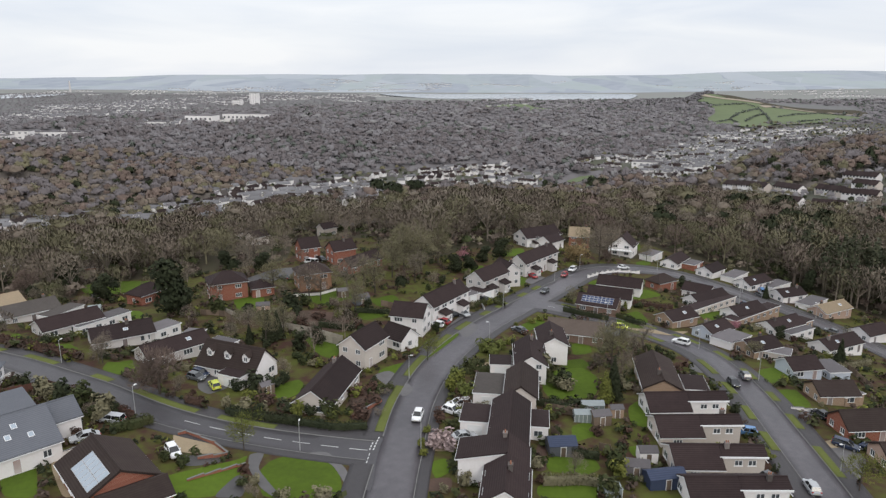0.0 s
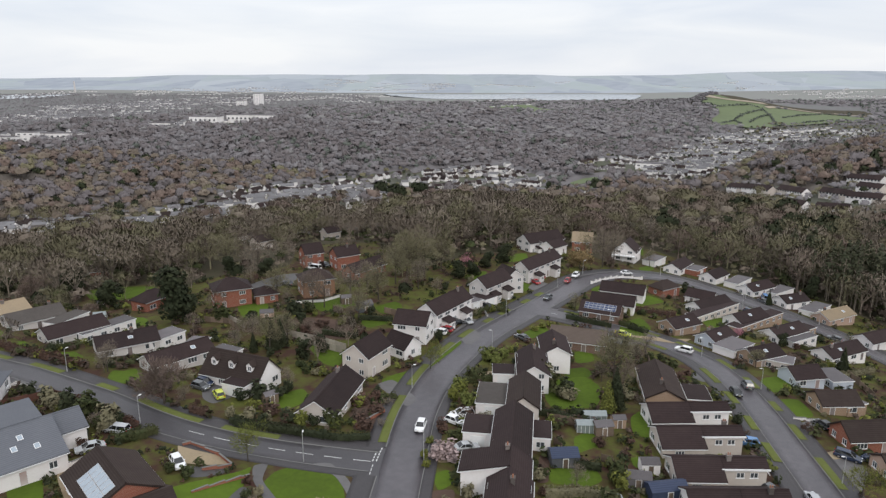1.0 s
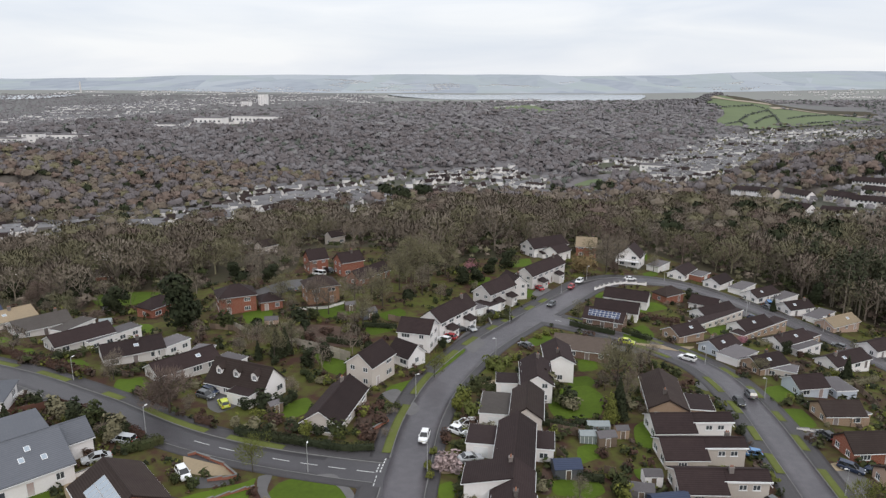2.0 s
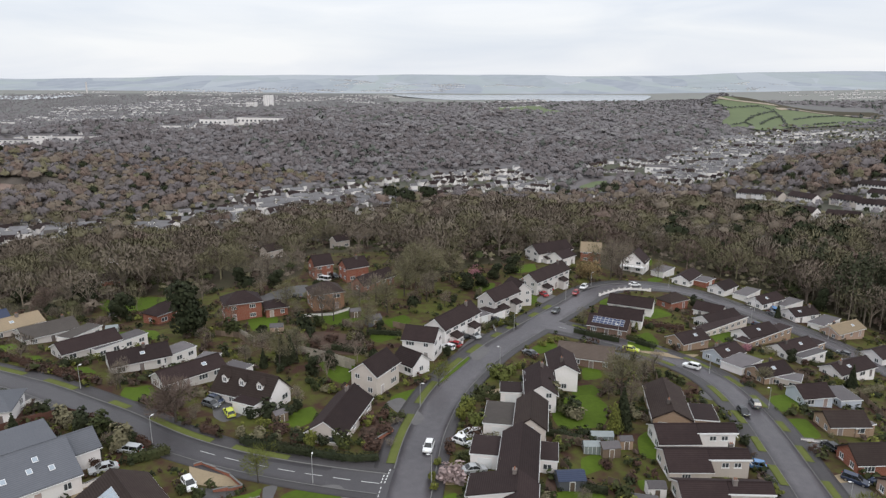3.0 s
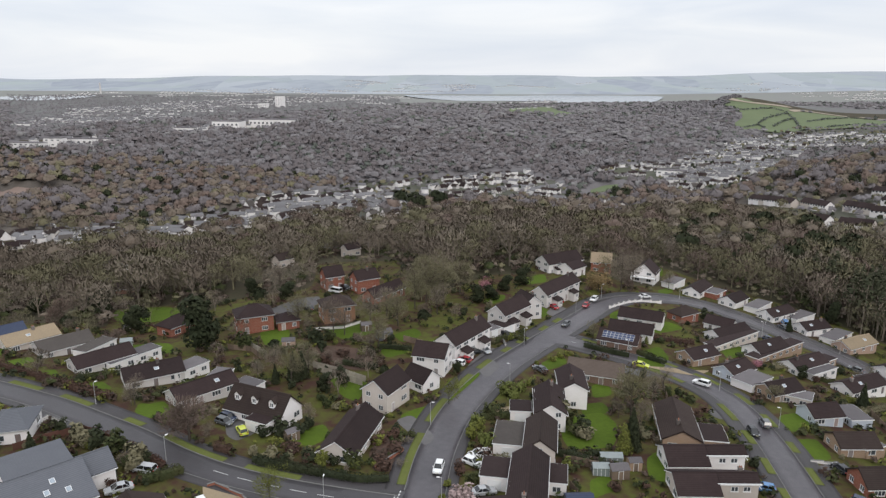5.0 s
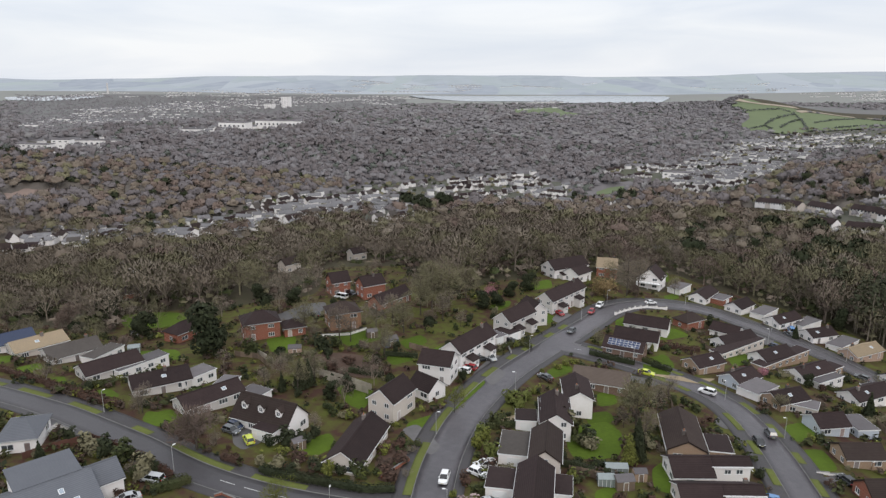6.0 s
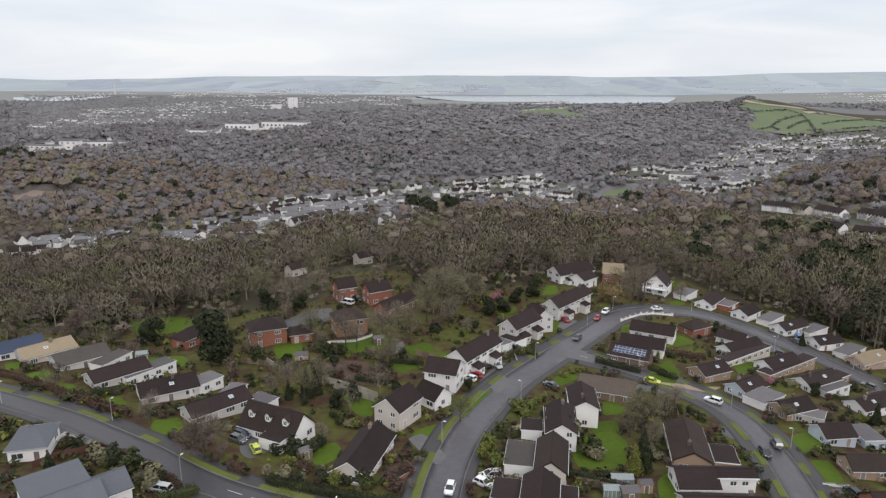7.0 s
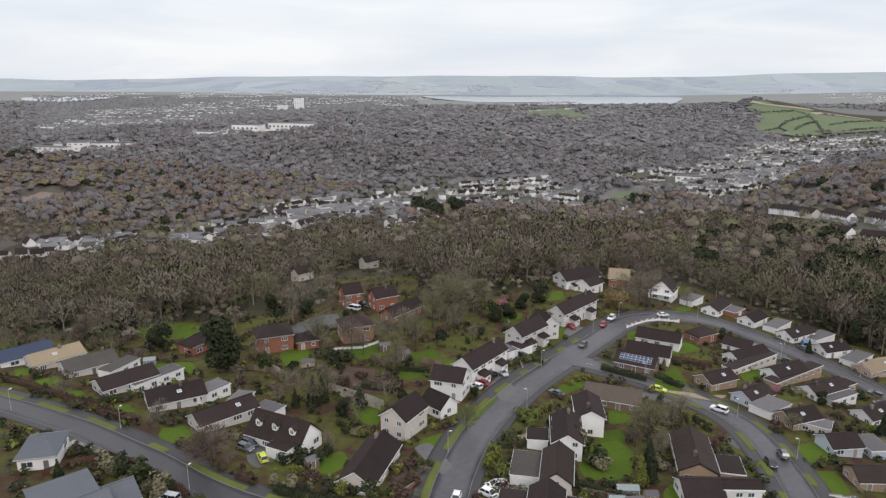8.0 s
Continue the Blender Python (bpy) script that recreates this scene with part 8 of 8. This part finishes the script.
# water in the distance
M_WATER = mat("still_water", (0.22, 0.24, 0.26), (0.18, 0.2, 0.22), 0.15, 0.02, 0.004, 0.5, spec=0.5, coord="World")


for shore in LAKES:
    lake = patch("lake", shore, 0.0, M_WATER, "broad pale sheet of still lake water", category="water", fine=60)
    level = sum(land(*p) for p in shore) / len(shore) + 1.8
    for q in lake.data.vertices:
        q.co.z = level

# ---- woods ----


def inside(x, y, poly):
    p = np.array(poly, float)
    ok = np.zeros(len(x), bool)
    for (x0, y0), (x1, y1) in zip(p, np.roll(p, -1, 0)):
        cross = ((y0 > y) != (y1 > y)) & (x < (x1 - x0) * (y - y0) / (y1 - y0 + 1e-9) + x0)
        ok ^= cross
    return ok


HOUSES_IN_WOOD = [(f[0], f[1]) for f in FOOT]


def strewn(seed, d0, d1, spacing, left=0.78, right=0.7):
    """Places between two distances, about spacing apart, that stand in none of the open ground."""
    rnd = np.random.RandomState(seed)
    pts = []
    y = d0
    while y < d1:
        n = int((left + right) * y / spacing)
        x = (np.arange(n) + 0.5) / n * (left + right) * y - left * y
        pts.append(np.stack([x + rnd.uniform(-0.5, 0.5, n) * spacing, y + rnd.uniform(-0.5, 0.5, n) * spacing], 1))
        y += spacing * 0.9
    p = np.concatenate(pts)
    ok = np.ones(len(p), bool)
    luck = rnd.uniform(0, 1, len(p)) < 0.85
    for poly in OPEN:
        ok &= ~inside(p[:, 0], p[:, 1], poly)
    for hx, hy in HOUSES_IN_WOOD:
        dx, dy = p[:, 0] - hx, p[:, 1] - hy
        ok &= ~((np.abs(dx) < 7) & (dy > -22) & (dy < 6)) & ~((np.abs(dx) < 9) & (dy > -62) & (dy < 0) & luck)
    for vx, vy in VILLAGE_AT:
        dx, dy = p[:, 0] - vx, p[:, 1] - vy
        ok &= ~((np.abs(dx) < 8) & (dy > -24) & (dy < 6)) & ~((np.abs(dx) < 9) & (dy > -72) & (dy < 0) & luck)
    return p[ok]


VILLAGE_AT = [(o.location.x, o.location.y) for o in scene.objects if o.name.startswith("village_house")]


def wood(name, shapes, places, material, label, seed, size=(0.8, 1.25), sink=0.0):
    """A stand of trees gathered into one mesh: each place takes one of the shapes, turned and scaled."""
    rnd = np.random.RandomState(seed)
    which = rnd.randint(0, len(shapes), len(places))
    vs, ts, o = [], [], 0
    faced = []
    for k, (v, t, *f) in enumerate(shapes):
        p = places[which == k]
        n = len(p)
        if not n:
            continue
        a = rnd.uniform(0, 2 * np.pi, n)
        s = rnd.uniform(size[0], size[1], n) * (1 + 0.18 * np.sin(p[:, 0] * 0.045 + 1.3 * np.sin(p[:, 1] * 0.03)))
        wide = rnd.uniform(0.85, 1.2, n)
        c, d = np.cos(a) * s * wide, np.sin(a) * s * wide
        X = v[None, :, 0] * c[:, None] - v[None, :, 1] * d[:, None] + p[:, 0, None]
        Y = v[None, :, 0] * d[:, None] + v[None, :, 1] * c[:, None] + p[:, 1, None]
        Z = v[None, :, 2] * s[:, None] + (lands(p[:, 0], p[:, 1]) - sink)[:, None]
        vs.append(np.stack([X, Y, Z], 2).reshape(-1, 3))
        if f:
            c, d, f = np.cos(a)[:, None], np.sin(a)[:, None], f[0][None]
            faced.append(np.stack([f[:, :, 0] * c - f[:, :, 1] * d, f[:, :, 0] * d + f[:, :, 1] * c, f[:, :, 2] + 0 * c], 2).reshape(-1, 3))
        ts.append((t[None] + (np.arange(n) * len(v))[:, None, None] + o).reshape(-1, 3))
        o += n * len(v)
    if vs:
        ob = tagged(bulk(name, np.concatenate(vs), np.concatenate(ts), material, faced=np.concatenate(faced) if faced else None), label, "woodland", kind="stuff")


def dome_tree(seed, height, spread, sprays, length, width, limbs=0, crowns=6, loose=0.3, low=0.12, hull=0.92, up=0.55):
    """A wood's tree: stem, sub-crowns grown out over a dome, and twig sprays on them; each spray faces the way its crown does."""
    rnd = np.random.RandomState(seed)
    lobes = [(0.0, 0.0, height * 0.56, spread * 0.4, height * 0.38)]
    for k in range(crowns):
        a, e = 2.4 * k + rnd.uniform(-0.5, 0.5), rnd.uniform(0.05, 1.25)
        r = spread * 0.36 * math.cos(e)
        lobes.append((r * math.cos(a), r * math.sin(a), height * (0.52 + 0.26 * math.sin(e) + rnd.uniform(-0.05, 0.05)), spread * rnd.uniform(0.15, 0.24), height * rnd.uniform(0.13, 0.2)))
    L = np.array(lobes)
    w = L[:, 3] * L[:, 4]
    pick = rnd.choice(len(L), sprays * 2, p=w / w.sum())
    o = rnd.normal(size=(sprays * 2, 3))
    o[:, 2] = np.where(o[:, 2] < -0.5, -o[:, 2], o[:, 2])
    o /= np.linalg.norm(o, axis=1, keepdims=True)
    size = np.c_[L[pick, 3], L[pick, 3], L[pick, 4]]
    p = L[pick, :3] + o * size * rnd.uniform(0.82, 1.08, (len(o), 1))
    # keep what lies on the outside of the whole crown
    deep = np.min(np.linalg.norm((p[:, None] - L[None, :, :3]) / np.stack([L[:, 3], L[:, 3], L[:, 4]], 1)[None], axis=2) + 2.0 * (np.arange(len(L))[None] == pick[:, None]), axis=1)
    keep = np.argsort(-deep + rnd.uniform(0, 0.25, len(deep)))[:sprays]
    p, o = p[keep], o[keep]
    p[:, 2] = np.maximum(p[:, 2], height * low * rnd.uniform(0.6, 1.2, len(p)))
    whole = (p - (0, 0, height * 0.42)) / (spread * 0.5, spread * 0.5, height * 0.5)
    n = o * 0.5 + whole * 0.6 + (0, 0, up) + rnd.normal(size=p.shape) * 0.1
    n /= np.linalg.norm(n, axis=1, keepdims=True)
    d = np.where(rnd.uniform(0, 1, (len(p), 1)) < loose, o * 1.2, 0.25 * o) + rnd.normal(size=p.shape) * 0.35 + (0, 0, 0.65)
    d /= np.linalg.norm(d, axis=1, keepdims=True)
    side = np.cross(d, o + rnd.normal(size=p.shape) * 0.35)
    side /= np.linalg.norm(side, axis=1, keepdims=True) + 1e-9
    ln, wd = length * rnd.uniform(0.6, 1.35, (len(p), 1)), width * rnd.uniform(0.6, 1.4, (len(p), 1)) / 2
    q = p - d * ln * 0.45
    face = np.cross(side, d)
    side = side * np.where((face * n).sum(1, keepdims=True) < 0, -1, 1)
    v = np.stack([q - side * wd, q + side * wd, p + d * ln * 0.55], 1).reshape(-1, 3)
    bits, faced = [(v, np.arange(len(v)).reshape(-1, 3))], [np.repeat(n, 3, 0)]
    # the close inner growth of each sub-crown
    for k, (x, y, z, r, h) in enumerate(lobes if hull > 0.75 else lobes[:1] if hull else ()):
        bv, bt = (ICO2, ICO2_T) if k == 0 and limbs else (ICO, ICO_T)
        w = bv @ np.array(Euler(rnd.uniform(0, 6.28, 3)).to_matrix()).T
        bt = bt[w[bt].mean(1)[:, 2] > -0.15]
        q = w * rnd.uniform(0.7, 1.2, (len(w), 1)) * (r * hull, r * hull, h * hull) + (x, y, z)
        f = w * 0.6 + rnd.normal(size=w.shape) * 0.15 + (q - (0, 0, height * 0.42)) / (spread * 0.5, spread * 0.5, height * 0.5) * 0.6 + (0, 0, up)
        bits.append((q, bt))
        faced.append(f / (np.linalg.norm(f, axis=1, keepdims=True) + 1e-9))
    if limbs:
        c = np.array([(0, 0, height * 0.25)])
        stem = [cones([(0, 0, -0.8)], c, 0.03 * height * 0.62, 0.014 * height, 5)]
        for k, (x, y, z, r, h) in enumerate(lobes[:limbs]):
            stem.append(cones(c, [(x, y, z + h * 0.4)], 0.01 * height, 0.0035 * height, 3))
        sv, st = merged(stem)
        fn = sv - np.array([(0, 0, 0)])
        fn = fn * (1, 1, 0) + (0, -0.2, 0.25)
        bits.append((sv, st))
        faced.append(fn / (np.linalg.norm(fn, axis=1, keepdims=True) + 1e-9))
    vv, tt = merged(bits)
    return vv, tt, np.concatenate(faced)


def leafy_lod(seed, count, size, height=11.0, spread=8.0):
    """An evergreen of the woods: a close, ragged dome of leaf clumps down to the ground."""
    return dome_tree(seed, height, spread, count, size * 1.8, size * 1.5, 0, 4, 0.1, 0.08, 0.85)


def sorted_kinds(p, seed, shares):
    """Splits places into kinds that change by patches."""
    rnd = np.random.RandomState(seed)
    f = 0.5 + 0.25 * np.sin(p[:, 0] * 0.021 + 2 * np.sin(p[:, 1] * 0.013)) + 0.25 * np.sin(p[:, 1] * 0.017 + 1.7 * np.sin(p[:, 0] * 0.011))
    f = f * 0.5 + rnd.uniform(0, 1, len(p))
    edges = np.cumsum((0,) + shares) / sum(shares)
    order = np.argsort(np.argsort(f)) / len(f)
    return [p[(order >= a) & (order < b)] for a, b in zip(edges, edges[1:])]


KINDS = ((M_TWIG, "brown leafless winter woodland"), (M_TWIG_PALE, "pale leafless winter woodland"), (M_TWIG_OLIVE, "olive ivy-clad winter woodland"), (M_TWIG_RED, "reddish leafless winter woodland"), (M_EVER, "dark evergreen woodland trees"))
MID_KINDS = ((M_TWIG, "brown leafless winter woodland"), (M_FAR_RED, "grey-brown leafless woodland"), (M_TWIG_RED, "reddish leafless woodland"), (M_TWIG_OLIVE, "olive ivy-clad winter woodland"), (M_EVER, "dark evergreen woodland trees"))
# these kinds carry haze in their colours
FAR_KINDS = ((M_FAR_TWIG, "haze-greyed leafless woodland far off"), (M_FAR_PALE, "haze-paled leafless woodland far off"), (M_FAR_RED, "hazy reddish leafless woodland far off"), (M_FAR_GREEN, "haze-dulled green woodland far off"))


def woods(band, d0, d1, spacing, sprays, length, width, leafn, leafs, kinds, shares, limbs=0, size=(0.75, 1.3), height=13.0, wide=0.95, hull=0.9, crowns=6):
    p = strewn(band, d0, d1, spacing)
    for (m, label), q, k in zip(kinds, sorted_kinds(p, band + 50, shares), range(5)):
        if m in (M_EVER, M_FAR_GREEN):
            sh = [leafy_lod(band * 10 + j, leafn, leafs, height * 0.95, height * 0.75) for j in range(4)]
        else:
            sh = [dome_tree(band * 10 + k * 3 + j, height, height * wide * (0.85 + 0.08 * j), sprays, length, width, limbs, crowns + j % 2, 0.3, 0.12, hull, 0.2 if limbs > 1 else 0.5) for j in range(5)]
        wood("woodland", sh, q, m, label, band + k, size)


woods(1, 150, 330, 9.4, 780, 1.05, 0.27, 330, 0.55, KINDS, (28, 24, 36, 7, 5), 7, (0.6, 1.15), 15.5, 0.88, 0, 8)
woods(2, 330, 520, 10.2, 350, 1.25, 0.44, 150, 0.7, KINDS, (36, 18, 32, 9, 5), 3, (0.5, 1.12), 13.0, 1.02, 0.6, 7)
woods(3, 520, 760, 9.4, 80, 1.7, 0.5, 70, 0.8, MID_KINDS, (32, 32, 22, 6, 8), 1, (0.6, 1.25), 11.5, 0.95, 0.84, 3)
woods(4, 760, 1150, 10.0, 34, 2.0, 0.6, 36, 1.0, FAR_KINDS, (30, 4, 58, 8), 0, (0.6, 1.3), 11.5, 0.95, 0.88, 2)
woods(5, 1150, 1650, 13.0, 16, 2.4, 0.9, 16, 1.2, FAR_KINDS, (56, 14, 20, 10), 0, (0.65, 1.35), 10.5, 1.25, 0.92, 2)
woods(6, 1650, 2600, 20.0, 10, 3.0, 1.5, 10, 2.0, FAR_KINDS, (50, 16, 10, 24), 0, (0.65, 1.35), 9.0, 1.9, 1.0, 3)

def understorey():
    """Brambles and saplings that close the floor of the woods between the stems."""
    ys = 335 * 1.016 ** np.arange(130)
    us = np.linspace(-0.78, 0.7, 150)
    rnd = np.random.RandomState(66)
    Y, U = np.meshgrid(ys, us, indexing="ij")
    X = (U * Y).ravel() + rnd.uniform(-0.3, 0.3, Y.size) * Y.ravel() * 0.01
    Y = Y.ravel()
    rise = rnd.uniform(0.55, 1.0, len(X)) * np.clip(3.2 + (Y - 335) * 0.008, 3.2, 5.0)
    ok = np.ones(len(X), bool)
    for poly in OPEN:
        ok &= ~inside(X, Y, poly)
    for hx, hy in HOUSES_IN_WOOD + VILLAGE_AT:
        dx, dy = X - hx, Y - hy
        ok &= ~((np.abs(dx) < 11) & (dy > -34) & (dy < 9))
    v = np.stack([X, Y, lands(X, Y) + np.where(ok, rise, -1.0)], 1)
    i = (np.arange(129)[:, None] * 150 + np.arange(149)[None]).ravel()
    f = np.stack([i, i + 1, i + 151, i + 150], 1)
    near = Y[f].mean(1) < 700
    # shade under the crowns is put into this darker brown
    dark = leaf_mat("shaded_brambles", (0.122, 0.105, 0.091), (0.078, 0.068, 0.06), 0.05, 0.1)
    # same growth beyond 700 m, greyed by haze put into its colour
    grey = leaf_mat("hazy_brambles", (0.165, 0.153, 0.155), (0.128, 0.119, 0.121), 0.05, 0.06)
    for m, pick, label in ((dark, near, "brown understorey of brambles and saplings"), (grey, ~near, "haze-greyed understorey of the far woods")):
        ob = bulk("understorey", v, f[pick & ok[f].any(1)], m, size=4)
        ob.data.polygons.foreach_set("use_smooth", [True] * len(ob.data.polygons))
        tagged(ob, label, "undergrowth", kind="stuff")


understorey()


def wood_edge():
    """Hollies, brambles and saplings under the nearest trees."""
    p = strewn(71, 150, 345, 4.6)
    sh = [dome_tree(760 + j, 3.2, 4.2, 26, 0.9, 0.5, 0, 2, 0.3, 0.05, 0.8) for j in range(4)]
    for k, (m, label) in enumerate(((M_STEMS, "bare brown saplings at the wood's edge"), (M_SHRUB, "dark green holly and ivy under the trees"), (M_TWIG, "brown brambles under the trees"), (M_TWIG_OLIVE, "olive brambles under the trees"))):
        wood("undergrowth", sh, p[k::4], m, label, 80 + k, (0.5, 1.3))


wood_edge()


def scattered_trees():
    """Single small trees between the houses of the far town."""
    rnd = np.random.RandomState(8)
    y = rnd.uniform(950, 3300, 5200)
    p = np.stack([rnd.uniform(-0.75, -0.04, 5200) * y, y], 1)
    p = p[inside(p[:, 0], p[:, 1], TOWN_WEST)]
    wood("town_trees", [dome_tree(900 + j, 5.5, 11.0, 8, 2.2, 1.4, 0, 2) for j in range(3)], p, M_FAR_TWIG, "scattered haze-greyed trees among distant houses", 3)


scattered_trees()


def village_trees():
    """Small trees in the gardens of the vale."""
    rnd = np.random.RandomState(12)
    got = []
    for poly, n in ((VALE_VILLAGE, 360), (VALE_TERRACES, 110), (HILL_TOWN, 1300), (NEAR_TERRACES, 160)):
        q = np.array(poly, float)
        lo, hi = q.min(0), q.max(0)
        p = rnd.uniform(lo, hi, (n * 4, 2))
        got.append(p[inside(p[:, 0], p[:, 1], poly)][:n])
    p = np.concatenate(got)
    ok = np.ones(len(p), bool)
    for vx, vy in VILLAGE_AT:
        ok &= ~((np.abs(p[:, 0] - vx) < 5) & (p[:, 1] - vy > -9) & (p[:, 1] - vy < 5))
    p = p[ok]
    wood("village_trees", [dome_tree(930 + j, 9.0, 9.0, 50, 1.8, 0.6, 1, 2) for j in range(3)], p[::2], M_FAR_TWIG, "small haze-greyed garden trees in the vale", 4, (0.4, 0.8))
    wood("village_trees", [leafy_lod(940 + j, 36, 1.0, 8.0, 7.0) for j in range(3)], p[1::4], M_EVER, "dark evergreen garden trees in the vale", 5, (0.4, 0.8))
    wood("village_trees", [dome_tree(950 + j, 9.0, 9.0, 50, 1.8, 0.6, 1, 2) for j in range(3)], p[3::4], M_TWIG_OLIVE, "olive garden trees in the vale", 6, (0.4, 0.8))
    big = np.array([(-38.0, 560.0), (-58.0, 600.0), (-22.0, 585.0), (-48.0, 640.0), (-30.0, 655.0)])
    wood("village_trees", [leafy_lod(960 + j, 260, 1.0, 17.0, 15.0) for j in range(3)], big, M_EVER, "large dark evergreen trees beside the village", 7, (0.9, 1.2))


village_trees()


def hill_wood():
    """Close wood, greyed by haze in its colour, on the hill beside the green fields."""
    rnd = np.random.RandomState(15)
    poly = HILL_WOOD
    q = np.array(poly, float)
    p = rnd.uniform(q.min(0), q.max(0), (1500, 2))
    p = p[inside(p[:, 0], p[:, 1], poly)]
    wood("woodland", [dome_tree(970 + j, 9.0, 14.0, 40, 3.6, 2.4) for j in range(4)], p, M_FAR_TWIG, "close haze-greyed leafless wood on the far hill", 8)


hill_wood()


def plantation():
    """Tall dark conifers with long pale bare stems at the edge of the wood."""
    rnd = np.random.RandomState(77)
    p = np.stack([rnd.uniform(132, 225, 250), rnd.uniform(196, 258, 250)], 1)
    ok = ~inside(p[:, 0], p[:, 1], ESTATE) & (p[:, 0] > 137 - (p[:, 1] - 200) * 0.1)
    p = p[ok]
    stems = [cones([(0, 0, -1)], [(0.3 * (j - 1), 0.2, 15.5)], 0.2, 0.09, 5) for j in range(3)]
    tops = []
    for j in range(3):
        r = np.random.RandomState(300 + j)
        n = 130
        z = 8.5 + 10.0 * r.uniform(0, 1, n) ** 1.2
        a = r.uniform(0, 6.28, n)
        rad = 2.6 * np.clip((18.8 - z) / 8, 0.06, 1) * np.sqrt(r.uniform(0.3, 1, n))
        q = np.stack([rad * np.cos(a), rad * np.sin(a), z], 1)
        tops.append(leaves(r, q, 0.5, q * (1, 1, 0) + (0, 0, 0.6)))
    wood("conifer_stems", stems, p, M_STEM, "tall pale bare stems of a conifer plantation", 5, (0.8, 1.1))
    wood("conifer_tops", tops, p, M_PINE, "dark green tops of a conifer plantation", 5, (0.8, 1.1))


plantation()

# ---- garden planting between the houses ----


def garden_planting():
    rnd = random.Random(31)
    lines = [(l, h) for l, h in ROADS]
    made = 0
    tries = 0
    while made < 230 and tries < 5000:
        tries += 1
        y = rnd.uniform(84, 268)
        x = rnd.uniform(-0.75, 0.72) * y
        if not inside(np.array([x]), np.array([y]), ESTATE)[0]:
            continue
        if any(np.min(np.hypot(l[:, 0] - x, l[:, 1] - y)) < h + 3.2 for l, h in lines):
            continue
        near = 99
        for fx, fy, c, s, hl, hw in FOOT:
            dx, dy = x - fx, y - fy
            u, v = abs(dx * c + dy * s) - hl, abs(-dx * s + dy * c) - hw
            near = min(near, max(u, v))
        if near < 1.0:
            continue
        p, q = np.array([x]), np.array([y])
        if any(inside(p, q, o)[0] for o in KEEP):
            continue
        if near > 4.5 and rnd.random() < 0.22:
            tree(rnd.choice(("bare", "pale", "olive", "pale", "ever", "red", "cone")), round(x, 1), round(y, 1), rnd.uniform(0.35, 0.7), None, rnd.uniform(0.9, 1.1))
        else:
            shrub(rnd.choice(("green", "dark", "olive", "rust", "twig", "green", "dark", "olive", "gold")), round(x, 1), round(y, 1), rnd.uniform(0.55, 1.35), rnd.uniform(0.7, 1.15))
        made += 1


garden_planting()


def undergrowth():
    """Low garden growth of many kinds on all ground that is neither lawn, drive, road nor house, and small trees in the deeper gardens."""
    rnd = np.random.RandomState(41)
    y = rnd.uniform(82, 275, 13000)
    x = rnd.uniform(-0.8, 0.8, 13000) * y
    ok = inside(x, y, ESTATE)
    for l, h in ROADS:
        ok &= np.sqrt(((x[:, None] - l[None, ::2, 0]) ** 2 + (y[:, None] - l[None, ::2, 1]) ** 2).min(1)) > h + 2.9
    gap = np.full(len(x), 99.0)
    for fx, fy, c, s, hl, hw in FOOT:
        dx, dy = x - fx, y - fy
        gap = np.minimum(gap, np.maximum(np.abs(dx * c + dy * s) - hl, np.abs(-dx * s + dy * c) - hw))
    for k in KEEP:
        ok &= ~inside(x, y, k)
    clumps = np.cos(x * 0.31 + 2 * np.sin(y * 0.19)) + np.cos(y * 0.37 + 2 * np.sin(x * 0.23)) + rnd.normal(size=len(x)) * 0.5 > 0.0
    low = np.stack([x, y], 1)[ok & (gap > 0.7) & clumps]
    part_of = rnd.randint(0, 9, len(low))
    for m, label, ks in ((M_SHRUB, "low green garden shrubs and ground cover", (0, 1, 2)), (M_EVER, "low dark evergreen garden growth", (3, 4)), (M_RUST, "rusty dead bracken and winter stems", (5,)), (M_STEMS, "bare brown garden stems", (6, 7)), (M_GOLD, "yellow-green garden growth", (8,))):
        sh = [leafy_shape(500 + j, 1.1, 1.6, 20, 0.34, 0.03, 0.02)[1] for j in range(4)]
        wood("undergrowth", sh, low[np.isin(part_of, ks)], m, label, 60, (0.5, 1.5))
    deep = np.stack([x, y], 1)[ok & (gap > 5.0) & (x < -8) & (y > 140)][:130]
    wood("garden_thicket", [dome_tree(700 + j, 10.0, 9.0, 520, 1.0, 0.14, 6, 7, 0.4, 0.12, 0, 0.2) for j in range(4)], deep[:22], M_TWIG, "leafless thicket of small garden trees", 61, (0.4, 0.85))
    wood("garden_thicket", [dome_tree(710 + j, 10.0, 9.0, 520, 1.0, 0.14, 6, 7, 0.4, 0.12, 0, 0.2) for j in range(4)], deep[22:34], M_TWIG_OLIVE, "olive thicket of small garden trees", 62, (0.4, 0.85))
    wood("garden_thicket", [leafy_lod(720 + j, 300, 0.6) for j in range(3)], deep[34:44], M_EVER, "dark evergreen thicket in the gardens", 63, (0.3, 0.6))


undergrowth()
